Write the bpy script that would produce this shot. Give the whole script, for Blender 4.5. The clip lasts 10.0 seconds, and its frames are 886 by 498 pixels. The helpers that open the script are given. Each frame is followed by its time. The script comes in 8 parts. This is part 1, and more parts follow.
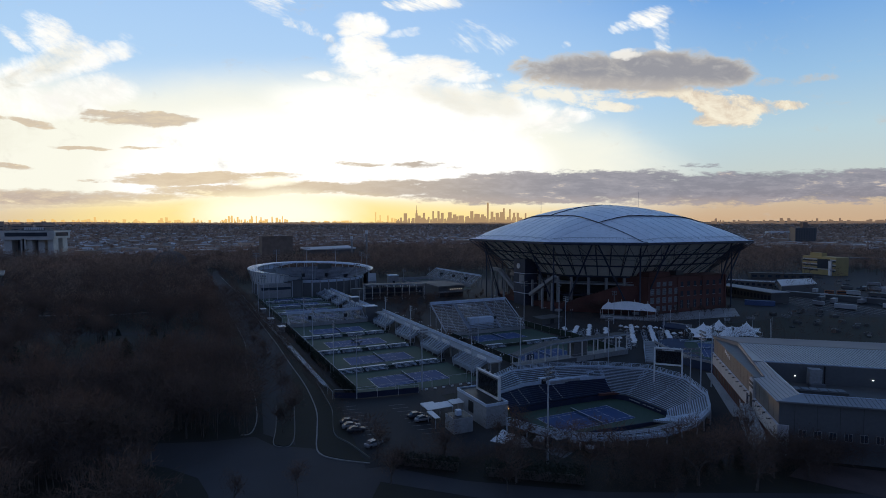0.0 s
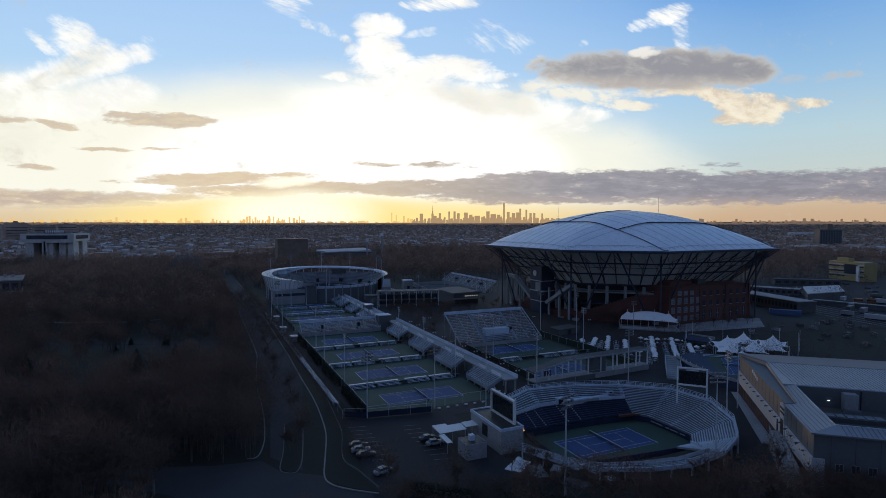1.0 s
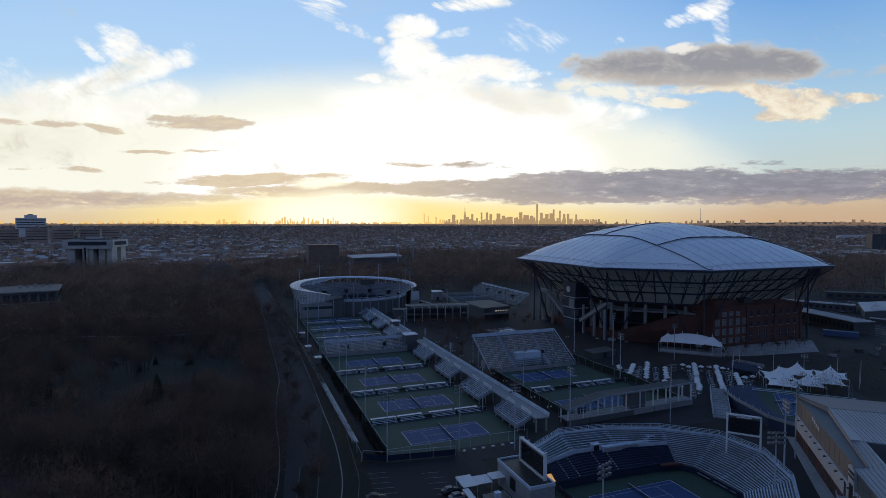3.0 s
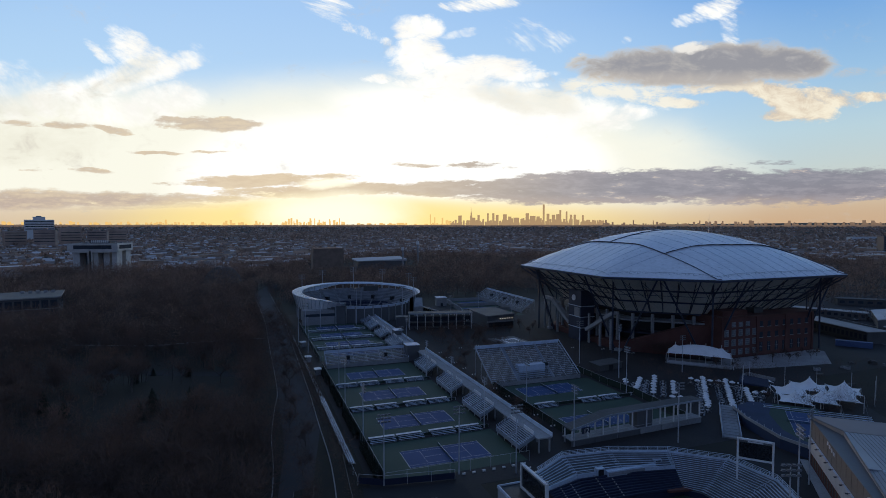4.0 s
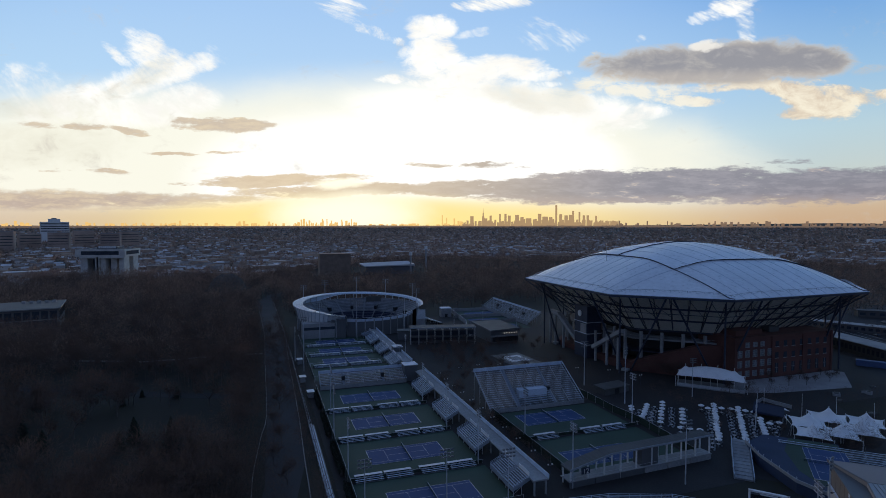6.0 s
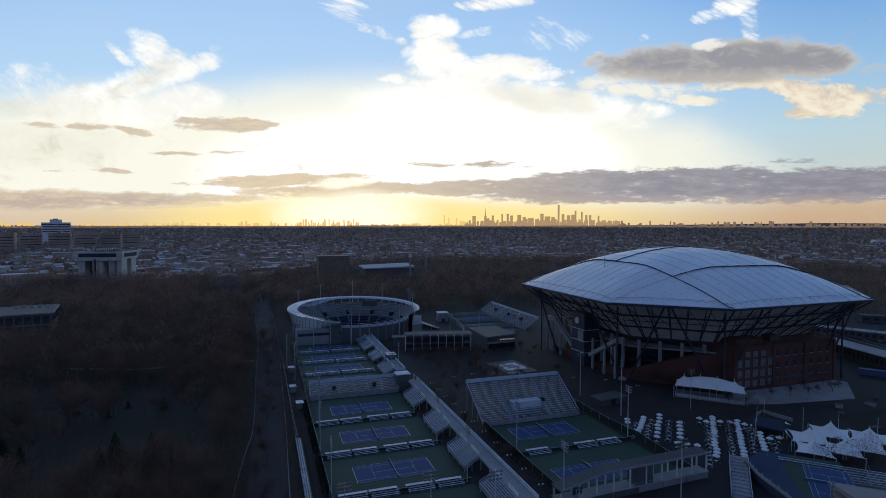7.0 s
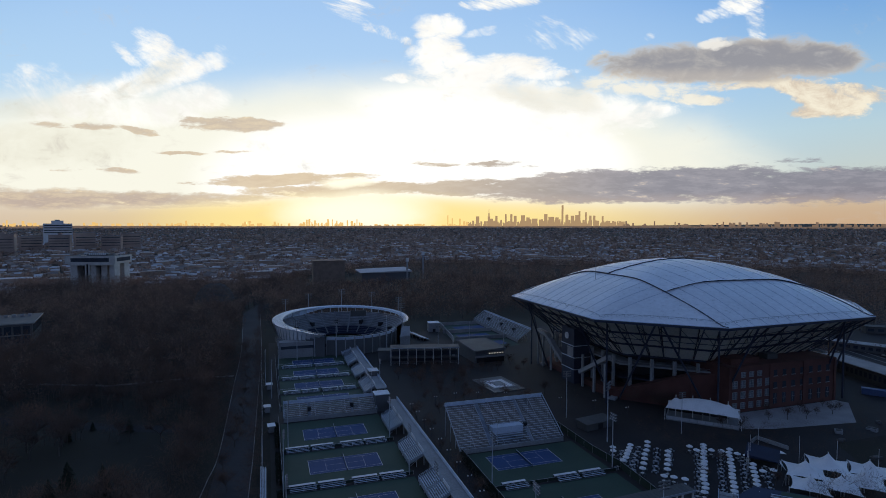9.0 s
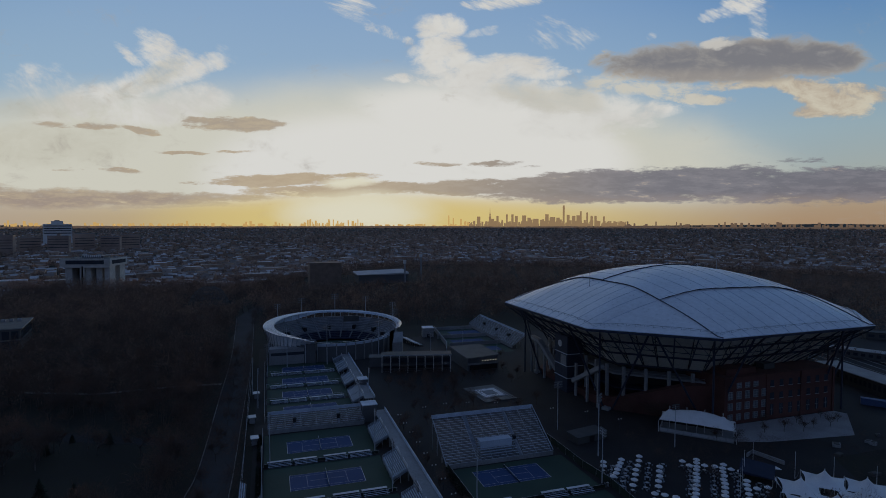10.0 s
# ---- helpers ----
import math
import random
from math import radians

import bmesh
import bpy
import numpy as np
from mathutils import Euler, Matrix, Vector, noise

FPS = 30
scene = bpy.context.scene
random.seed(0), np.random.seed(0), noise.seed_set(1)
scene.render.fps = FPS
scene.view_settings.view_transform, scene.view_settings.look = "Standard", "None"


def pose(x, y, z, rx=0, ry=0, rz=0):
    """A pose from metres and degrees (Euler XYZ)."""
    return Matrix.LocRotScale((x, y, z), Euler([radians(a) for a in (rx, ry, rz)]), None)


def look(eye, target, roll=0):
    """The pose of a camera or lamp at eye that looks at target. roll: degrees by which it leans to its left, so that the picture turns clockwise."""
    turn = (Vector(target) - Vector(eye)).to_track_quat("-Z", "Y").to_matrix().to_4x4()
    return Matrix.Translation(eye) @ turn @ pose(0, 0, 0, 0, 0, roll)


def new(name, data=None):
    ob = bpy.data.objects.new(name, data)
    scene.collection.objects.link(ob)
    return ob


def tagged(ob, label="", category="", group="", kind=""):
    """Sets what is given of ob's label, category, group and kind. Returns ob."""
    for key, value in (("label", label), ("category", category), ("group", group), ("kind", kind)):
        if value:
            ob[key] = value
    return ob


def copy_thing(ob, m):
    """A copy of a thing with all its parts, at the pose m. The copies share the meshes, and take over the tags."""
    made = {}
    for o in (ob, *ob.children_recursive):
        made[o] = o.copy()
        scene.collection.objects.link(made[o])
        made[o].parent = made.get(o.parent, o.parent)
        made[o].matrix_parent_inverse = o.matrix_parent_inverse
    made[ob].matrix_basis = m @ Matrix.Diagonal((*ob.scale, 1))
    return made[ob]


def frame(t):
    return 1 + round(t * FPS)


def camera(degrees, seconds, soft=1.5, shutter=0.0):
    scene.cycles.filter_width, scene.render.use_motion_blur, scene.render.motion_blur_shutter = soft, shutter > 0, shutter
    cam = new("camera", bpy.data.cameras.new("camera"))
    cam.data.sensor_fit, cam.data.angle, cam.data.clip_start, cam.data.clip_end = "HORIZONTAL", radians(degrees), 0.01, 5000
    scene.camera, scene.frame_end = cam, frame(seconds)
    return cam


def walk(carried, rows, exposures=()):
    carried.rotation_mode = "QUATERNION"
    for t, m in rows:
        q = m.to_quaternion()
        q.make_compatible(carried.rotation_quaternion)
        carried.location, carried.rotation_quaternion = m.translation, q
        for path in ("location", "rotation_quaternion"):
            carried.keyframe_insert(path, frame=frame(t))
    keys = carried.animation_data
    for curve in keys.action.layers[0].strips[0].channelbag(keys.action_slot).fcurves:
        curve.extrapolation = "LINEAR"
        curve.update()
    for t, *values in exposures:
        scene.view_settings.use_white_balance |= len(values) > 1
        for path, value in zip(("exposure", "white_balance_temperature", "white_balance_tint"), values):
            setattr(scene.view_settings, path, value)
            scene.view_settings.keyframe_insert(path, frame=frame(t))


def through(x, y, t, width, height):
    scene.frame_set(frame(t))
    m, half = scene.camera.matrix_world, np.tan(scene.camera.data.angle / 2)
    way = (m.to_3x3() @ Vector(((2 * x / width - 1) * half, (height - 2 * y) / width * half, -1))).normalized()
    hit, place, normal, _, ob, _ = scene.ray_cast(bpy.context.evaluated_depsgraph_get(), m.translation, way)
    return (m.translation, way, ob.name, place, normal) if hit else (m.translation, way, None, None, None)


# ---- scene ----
# ================= camera and its walk =================
cam = camera(77.99, 10.0, soft=0.8)
ROWS = [
    (0.0, -64.78, -159.82, 48.93, -25.704, -2.553, 0.020),
    (0.5, -63.32, -157.59, 50.89, -25.155, -2.558, 0.009),
    (1.0, -61.86, -155.36, 52.85, -24.021, -2.567, -0.009),
    (1.5, -60.42, -153.13, 54.83, -22.848, -2.570, -0.014),
    (2.0, -58.98, -150.89, 56.82, -21.883, -2.574, -0.021),
    (2.5, -57.52, -148.66, 58.81, -21.133, -2.571, -0.021),
    (4.0, -52.42, -142.51, 64.62, -19.943, -2.511, 0.004),
    (4.5, -50.22, -140.67, 66.44, -19.564, -2.497, 0.021),
    (5.0, -47.95, -138.85, 68.25, -19.145, -2.494, 0.033),
    (5.5, -45.63, -137.04, 70.04, -18.829, -2.497, 0.025),
    (7.0, -37.33, -131.53, 74.92, -18.348, -2.570, 0.022),
    (7.5, -34.14, -129.76, 76.43, -18.205, -2.580, 0.024),
    (8.0, -30.90, -128.01, 77.93, -18.096, -2.579, 0.015),
    (8.5, -27.59, -126.29, 79.43, -18.033, -2.589, -0.003),
    (9.0, -24.24, -124.59, 80.93, -17.866, -2.609, -0.030),
    (9.5, -20.86, -122.91, 82.43, -17.752, -2.620, -0.037),
    (10.0, -17.46, -121.23, 83.93, -17.695, -2.629, -0.056),
]

# the clip fades down over its last half second
EXPOSURES = [(0.0, 0.0), (8.9, 0.0), (9.1, -0.08), (9.5, -0.33), (10.0, -0.72)]
walk(cam, [(t, pose(x, y, z, 90 + pitch, roll, yaw)) for t, x, y, z, yaw, pitch, roll in ROWS], EXPOSURES)
# ================= sky, sun =================
SUN_AZ, SUN_EL = 8.8, 1.0          # clockwise from +Y, above the horizon
sun = new("sun", bpy.data.lights.new("sun", "SUN"))
sun.data.energy, sun.data.angle, sun.data.color = 0.7, radians(2.0), (1.0, 0.64, 0.34)
_sd = Vector((math.sin(radians(SUN_AZ)) * math.cos(radians(SUN_EL)), math.cos(radians(SUN_AZ)) * math.cos(radians(SUN_EL)), math.sin(radians(SUN_EL))))
sun.matrix_world = look((0, 0, 300), Vector((0, 0, 300)) - _sd)

world = bpy.data.worlds.new("sky")
scene.world = world
world.use_nodes = True
WT = world.node_tree
WT.nodes.clear()


def wl(a, b):
    WT.links.new(a, b)


def wmath(op, a, b=None, c=None, clamp=False):
    node = WT.nodes.new("ShaderNodeMath")
    node.operation, node.use_clamp = op, clamp
    for i, val in enumerate((a, b, c)):
        if val is None:
            continue
        if isinstance(val, (int, float)):
            node.inputs[i].default_value = val
        else:
            wl(val, node.inputs[i])
    return node.outputs[0]


def wdot(vec, d):
    node = WT.nodes.new("ShaderNodeVectorMath")
    node.operation = "DOT_PRODUCT"
    wl(vec, node.inputs[0])
    node.inputs[1].default_value = d
    return node.outputs["Value"]


def wrange(val, a, b, lo=0.0, hi=1.0, smooth=True):
    node = WT.nodes.new("ShaderNodeMapRange")
    node.interpolation_type = "SMOOTHSTEP" if smooth else "LINEAR"
    wl(val, node.inputs[0])
    for i, x in enumerate((a, b, lo, hi)):
        node.inputs[1 + i].default_value = x
    return node.outputs[0]


def wmix(fac, a, b):
    node = WT.nodes.new("ShaderNodeMix")
    node.data_type = "RGBA"
    for sock, val in ((0, fac), (6, a), (7, b)):
        if isinstance(val, (int, float)):
            node.inputs[sock].default_value = val
        elif isinstance(val, tuple):
            node.inputs[sock].default_value = (*val, 1)
        else:
            wl(val, node.inputs[sock])
    return node.outputs[2]


def wnoise(vec, scale, detail, rough=0.55):
    node = WT.nodes.new("ShaderNodeTexNoise")
    wl(vec, node.inputs["Vector"])
    node.inputs["Scale"].default_value, node.inputs["Detail"].default_value, node.inputs["Roughness"].default_value = scale, detail, rough
    return node


coord = WT.nodes.new("ShaderNodeTexCoord").outputs["Generated"]
AX = radians(19.56)                 # the plane on which the clouds are laid out faces this way
ahead = wdot(coord, (math.sin(AX), math.cos(AX), 0))
side = wdot(coord, (math.cos(AX), -math.sin(AX), 0))
high = wdot(coord, (0, 0, 1))
front = wrange(ahead, 0.05, 0.3)
safe = wmath("MAXIMUM", ahead, 0.05)
cu, cv = wmath("DIVIDE", side, safe), wmath("DIVIDE", high, safe)
plane = WT.nodes.new("ShaderNodeCombineXYZ")
wl(cu, plane.inputs[0])
wl(cv, plane.inputs[1])
plane = plane.outputs[0]
# ragged edges: the layout is bent by two noises, stretched along the horizon
stretch = WT.nodes.new("ShaderNodeVectorMath")
stretch.operation = "MULTIPLY"
wl(plane, stretch.inputs[0])
stretch.inputs[1].default_value = (0.55, 1.0, 1.0)
big, fine = wnoise(stretch.outputs[0], 7, 6, 0.6), wnoise(stretch.outputs[0], 26, 6, 0.62)


def split(node):
    sep = WT.nodes.new("ShaderNodeSeparateColor")
    wl(node.outputs["Color"], sep.inputs[0])
    return sep.outputs[0], sep.outputs[1]


big_r, big_g = split(big)
fine_r, fine_g = split(fine)


def bent(amount_big, amount_fine):
    join = WT.nodes.new("ShaderNodeCombineXYZ")
    for k, (axis, b_, f_, flat) in enumerate(((cu, big_r, fine_r, 1.0), (cv, big_g, fine_g, 0.6))):
        shift = wmath("MULTIPLY_ADD", b_, amount_big * flat, -0.5 * (amount_big + amount_fine) * flat)
        shift = wmath("MULTIPLY_ADD", f_, amount_fine * flat, shift)
        wl(wmath("ADD", axis, shift), join.inputs[k])
    return join.outputs[0]


flat_plane = soft_plane = bent(0.036, 0.026)


def blob(u, v, ru, rv, turn=0.0, vec=None, edge=0.9):
    """1 in the middle of an ellipse on the cloud plane, 0 outside."""
    c, s_ = math.cos(radians(turn)), math.sin(radians(turn))
    w = vec or soft_plane
    a = wmath("ADD", wdot(w, (c / ru, s_ / ru, 0)), -(u * c + v * s_) / ru)
    b = wmath("ADD", wdot(w, (-s_ / rv, c / rv, 0)), -(-u * s_ + v * c) / rv)
    return wrange(wmath("MULTIPLY_ADD", a, a, wmath("MULTIPLY", b, b)), 1.0, (1.0 - edge) ** 2)


def blobs(rows, vec=None, edge=0.9):
    out = None
    for r in rows:
        amount = r[5] if len(r) > 5 else 1.0
        b = blob(*r[:5], vec=vec, edge=edge)
        b = wmath("MULTIPLY", b, amount) if amount != 1.0 else b
        out = b if out is None else wmath("MAXIMUM", out, b)
    return out


sky = WT.nodes.new("ShaderNodeTexSky")
sky.sky_type, sky.sun_disc = "NISHITA", False
sky.sun_elevation, sky.sun_rotation = radians(SUN_EL), radians(SUN_AZ)
sky.air_density, sky.dust_density, sky.ozone_density = 1.0, 1.4, 2.0
# clear sky: Nishita's colours over a dusk gradient by height
ramp = WT.nodes.new("ShaderNodeValToRGB")
wl(wrange(high, -0.02, 1.0, smooth=False), ramp.inputs[0])
STOPS = ((0.0, (0.60, 0.34, 0.15)), (0.025, (0.84, 0.55, 0.28)), (0.05, (0.82, 0.68, 0.48)), (0.085, (0.67, 0.74, 0.70)), (0.16, (0.56, 0.75, 0.84)),
         (0.24, (0.37, 0.62, 0.90)), (0.36, (0.165, 0.41, 0.86)), (0.55, (0.095, 0.22, 0.50)), (1.0, (0.065, 0.135, 0.30)))
while len(ramp.color_ramp.elements) < len(STOPS):
    ramp.color_ramp.elements.new(0.5)
for el, (pos, col) in zip(ramp.color_ramp.elements, STOPS):
    el.position, el.color = pos, (*col, 1)
scaled = WT.nodes.new("ShaderNodeMix")
scaled.data_type, scaled.blend_type = "RGBA", "MULTIPLY"
scaled.inputs[0].default_value = 1.0
wl(sky.outputs[0], scaled.inputs[6])
scaled.inputs[7].default_value = (0.10, 0.10, 0.10, 1)
clear = wmix(0.15, ramp.outputs[0], scaled.outputs[2])
# away from the sunset the low sky is duller and bluer
clear = wmix(wrange(ahead, 0.45, -0.5), clear, wmix(0.92, ramp.outputs[0], (0.086, 0.133, 0.275)))
# the glow of the hidden sun, blown out in the middle
swirl = wnoise(stretch.outputs[0], 5.0, 9, 0.62)
swirl.inputs["Distortion"].default_value = 0.9
ragged = wnoise(stretch.outputs[0], 13.0, 9, 0.62)
ragged.inputs["Distortion"].default_value = 0.4
swirl, ragged = swirl.outputs[0], ragged.outputs[0]
# combed fibres of the cirrus
comb = WT.nodes.new("ShaderNodeVectorMath")
comb.operation = "MULTIPLY"
wl(wnoise(stretch.outputs[0], 3.0, 2).outputs["Color"], comb.inputs[0])
comb.inputs[1].default_value = (0.35, 0.35, 0)
combed = WT.nodes.new("ShaderNodeCombineXYZ")
wl(wmath("ADD", wdot(plane, (0.75, -0.45, 0)), wdot(comb.outputs[0], (1, 0, 0))), combed.inputs[0])
wl(wmath("ADD", wdot(plane, (1.3, 2.2, 0)), wdot(comb.outputs[0], (0, 1.6, 0))), combed.inputs[1])
layer_vec = WT.nodes.new("ShaderNodeVectorMath")
layer_vec.operation = "MULTIPLY"
wl(plane, layer_vec.inputs[0])
layer_vec.inputs[1].default_value = (0.42, 1.7, 1.0)
layered_node = wnoise(layer_vec.outputs[0], 17.0, 10, 0.66)
layered_node.inputs["Distortion"].default_value = 0.25
layered = layered_node.outputs[0]
streaks = wmath("MULTIPLY_ADD", wnoise(combed.outputs[0], 9.0, 10, 0.66).outputs[0], 0.6, wmath("MULTIPLY", ragged, 0.4))


def cloud(rows, lo, hi, src, rough_amount, vec=None):
    """Cover of a bank of cloud: soft ellipses eaten away by noise."""
    field = blobs(rows, vec=vec or flat_plane, edge=1.0)
    inside_it = wrange(field, 0.0, 0.3)
    field = wmath("MULTIPLY_ADD", wmath("MULTIPLY", wmath("SUBTRACT", src, 0.5), inside_it), rough_amount * 5.0, field)
    return wmath("MULTIPLY", wrange(field, lo, hi), front)


# thin blue-white haze high in the west
fluff_node = wnoise(stretch.outputs[0], 30.0, 12, 0.68)
fluff_node.inputs["Distortion"].default_value = 0.5
fluff = wmath("MULTIPLY_ADD", fluff_node.outputs[0], 0.62, wmath("MULTIPLY", ragged, 0.38))
strip_node = wnoise(layer_vec.outputs[0], 52.0, 11, 0.68)
strip = wmath("MULTIPLY_ADD", strip_node.outputs[0], 0.6, wmath("MULTIPLY", layered, 0.4))
hair = wmath("MULTIPLY_ADD", wnoise(combed.outputs[0], 22.0, 12, 0.70).outputs[0], 0.55, wmath("MULTIPLY", streaks, 0.45))
haze = wmath("MULTIPLY", blob(-0.35, 0.26, 1.15, 0.46, vec=plane, edge=1.0), front)
clear = wmix(wmath("MULTIPLY", haze, 0.55), clear, (0.58, 0.80, 1.04))
# smooth glow of the hidden sun: a cream veil, white in the middle
veil = cloud([(-0.55, 0.10, 0.80, 0.20, 0), (-0.15, 0.10, 0.85, 0.22, 0), (0.10, 0.13, 0.62, 0.17, -6, 0.9)], 0.0, 0.95, swirl, 0.10, vec=plane)
lit = wmix(wmath("MULTIPLY", veil, 0.93), clear, (1.0, 0.975, 0.83))
core = cloud([(-0.16, 0.08, 0.40, 0.165, 0), (0.06, 0.155, 0.34, 0.10, -12)], 0.05, 0.75, swirl, 0.08, vec=plane)
lit = wmix(core, lit, (1.12, 1.11, 1.06))
gold = wmath("MULTIPLY", blob(-0.14, 0.0, 0.80, 0.062, vec=plane, edge=1.0), front)
lit = wmix(wmath("MULTIPLY", gold, 0.95), lit, (1.0, 0.76, 0.27))
# to either side the glow dies away into dusk
dusk = wmath("MULTIPLY", blob(1.05, 0.0, 0.95, 0.085, vec=plane, edge=1.0), front)
lit = wmix(wmath("MULTIPLY", dusk, 0.75), lit, (0.56, 0.40, 0.28))
far_dusk = wmath("MULTIPLY", blob(-1.0, 0.0, 0.75, 0.07, vec=plane, edge=1.0), front)
lit = wmix(wmath("MULTIPLY", far_dusk, 0.7), lit, (0.60, 0.43, 0.29))
# sky past the left of view darkened, to dim the hall's front
west = wmath("MULTIPLY", wrange(cu, -0.88, -1.7), front)
lit = wmix(wmath("MULTIPLY", west, 0.8), lit, (0.24, 0.26, 0.32))
# bright cirrus, combed by the wind
BIRD = [(-0.555, 0.325, 0.064, 0.0310, -32), (-0.609, 0.311, 0.052, 0.0124, -38, 0.7), (-0.531, 0.301, 0.093, 0.0351, -22), (-0.474, 0.289, 0.074, 0.0248, 14, 1.1), (-0.518, 0.267, 0.107, 0.0269, 22), (-0.601, 0.250, 0.114, 0.0393, 24, 0.9), (-0.679, 0.223, 0.186, 0.0413, 10, 0.85), (-0.781, 0.255, 0.093, 0.0620, 0, 0.55), (-0.491, 0.222, 0.093, 0.0434, 8, 1.05), (-0.581, 0.204, 0.155, 0.0393, 0, 0.95), (-0.428, 0.309, 0.037, 0.0186, -42, 0.4)]
TOWER = [(-0.038, 0.350, 0.064, 0.0372, 0, 1.05), (-0.036, 0.316, 0.054, 0.0475, 0, 1.05), (-0.024, 0.292, 0.088, 0.0372, -8, 1.1), (0.014, 0.269, 0.139, 0.0496, -12, 1.1), (0.096, 0.282, 0.116, 0.0331, -4, 1.1), (0.075, 0.241, 0.134, 0.0496, -10), (0.137, 0.225, 0.114, 0.0455, -10, 0.9), (0.218, 0.203, 0.155, 0.0434, 0, 0.95), (0.310, 0.198, 0.129, 0.0248, 6, 0.9), (0.224, 0.181, 0.176, 0.0351, 3, 0.8), (0.037, 0.342, 0.060, 0.0114, 13, 0.6)]
WISPS = [(-0.103, 0.264, 0.054, 0.0114, 3, 0.9), (-0.044, 0.257, 0.072, 0.0114, 0, 0.9), (0.197, 0.273, 0.029, 0.0072, 13, 0.7), (0.172, 0.255, 0.035, 0.0072, 0, 0.6), (0.250, 0.158, 0.077, 0.0124, 6, 0.7), (-0.198, 0.381, 0.068, 0.0269, -20, 0.75), (-0.149, 0.349, 0.098, 0.0134, -24, 0.65), (-0.189, 0.397, 0.054, 0.0186, -20, 0.7), (0.082, 0.398, 0.091, 0.0207, 5), (0.021, 0.394, 0.041, 0.0124, 0, 0.7), (0.177, 0.342, 0.098, 0.0434, -12, 0.42), (0.496, 0.387, 0.066, 0.0269, 14), (0.523, 0.355, 0.025, 0.0620, 6, 0.65), (0.518, 0.321, 0.058, 0.0155, 3, 0.6), (0.444, 0.371, 0.033, 0.0145, 10, 0.8), (0.340, 0.335, 0.019, 0.0093, 30, 0.5)]
PEACH = [(0.614, 0.239, 0.108, 0.0269, -12), (0.652, 0.216, 0.089, 0.0351, -14, 1.1), (0.632, 0.200, 0.068, 0.0155, 4), (0.700, 0.232, 0.103, 0.0248, -6, 0.85), (0.783, 0.232, 0.062, 0.0145, 0, 0.9), (0.345, 0.243, 0.145, 0.0207, 0, 0.9), (0.412, 0.225, 0.114, 0.0155, -4, 0.8), (0.294, 0.258, 0.098, 0.0351, 0, 0.8), (0.518, 0.249, 0.207, 0.0134, 2, 0.8), (0.528, 0.228, 0.031, 0.0072, 0, 0.35), (0.263, 0.285, 0.045, 0.0351, 0, 0.55)]
CUMULUS = [(0.365, 0.286, 0.165, 0.0455, 2, 1.15), (0.517, 0.291, 0.207, 0.0517, 3, 1.2), (0.618, 0.293, 0.129, 0.0434, -3, 1.1), (0.299, 0.286, 0.088, 0.0372, 0, 0.95), (0.406, 0.275, 0.176, 0.0310, 0, 1.1), (0.749, 0.274, 0.072, 0.0124, 8, 0.45), (0.820, 0.282, 0.093, 0.0145, 8, 0.5)]
STREAKS = [(-0.404, 0.180, 0.122, 0.0165, -1, 1.15), (-0.496, 0.186, 0.035, 0.0155, 0, 1.05), (-0.453, 0.185, 0.072, 0.0145, 0), (-0.680, 0.179, 0.074, 0.0103, -5, 0.95), (-0.758, 0.184, 0.064, 0.0093, -6, 0.8), (-0.593, 0.171, 0.060, 0.0093, -9, 0.95), (-0.516, 0.131, 0.072, 0.0052, -2, 0.85), (-0.416, 0.133, 0.056, 0.0052, 2, 0.75), (-0.631, 0.099, 0.062, 0.0072, -6, 0.8), (-0.729, 0.104, 0.052, 0.0062, 3, 0.6), (-0.042, 0.110, 0.058, 0.0072, 0, 0.75), (0.066, 0.110, 0.068, 0.0083, 2, 0.95), (0.122, 0.104, 0.037, 0.0052, 0, 0.5)]
LONG_BANK = [(-0.331, 0.082, 0.170, 0.0176, 2, 1.1), (-0.207, 0.087, 0.083, 0.0093, 0, 0.75), (-0.466, 0.074, 0.083, 0.0072, 0, 0.7), (-0.176, 0.064, 0.300, 0.0165, 1, 1.1), (0.040, 0.068, 0.238, 0.0207, 2, 1.1), (0.215, 0.070, 0.269, 0.0351, 3, 1.2), (0.419, 0.072, 0.341, 0.0413, 2, 1.2), (0.675, 0.072, 0.393, 0.0434, 2, 1.2), (1.080, 0.082, 0.434, 0.0496, 2, 1.2), (0.592, 0.114, 0.088, 0.0062, 3, 0.6), (0.276, 0.048, 0.310, 0.0155, 1)]
WEST_BANK = [(-0.767, 0.049, 0.227, 0.0269, 0, 1.1), (-0.606, 0.047, 0.196, 0.0196, -2, 1.1), (-0.466, 0.047, 0.207, 0.0114, 1, 0.85), (-1.028, 0.056, 0.310, 0.0331, 0, 1.1), (-0.508, 0.034, 0.269, 0.0083, 1, 0.5)]
white = wmath("MAXIMUM", cloud(BIRD, 0.12, 1.35, hair, 0.80), cloud(TOWER, 0.18, 1.10, fluff, 0.72))
white = wmath("MAXIMUM", white, cloud(WISPS, 0.25, 1.25, hair, 0.95))
lit = wmix(white, lit, wmix(wrange(ragged, 0.35, 0.6), (0.97, 0.95, 0.90), (1.08, 1.07, 1.02)))
shade = cloud([(-0.545, 0.277, 0.060, 0.032, 30, 0.85), (-0.60, 0.245, 0.09, 0.02, 22, 0.6), (-0.78, 0.15, 0.26, 0.06, 0, 0.75), (0.13, 0.228, 0.11, 0.030, -12, 0.9), (0.20, 0.222, 0.08, 0.028, -12, 0.9), (-0.76, 0.215, 0.16, 0.03, 0, 0.75)], 0.05, 1.15, fluff, 0.50)
lit = wmix(wmath("MULTIPLY", shade, 0.48), lit, (0.74, 0.71, 0.58))
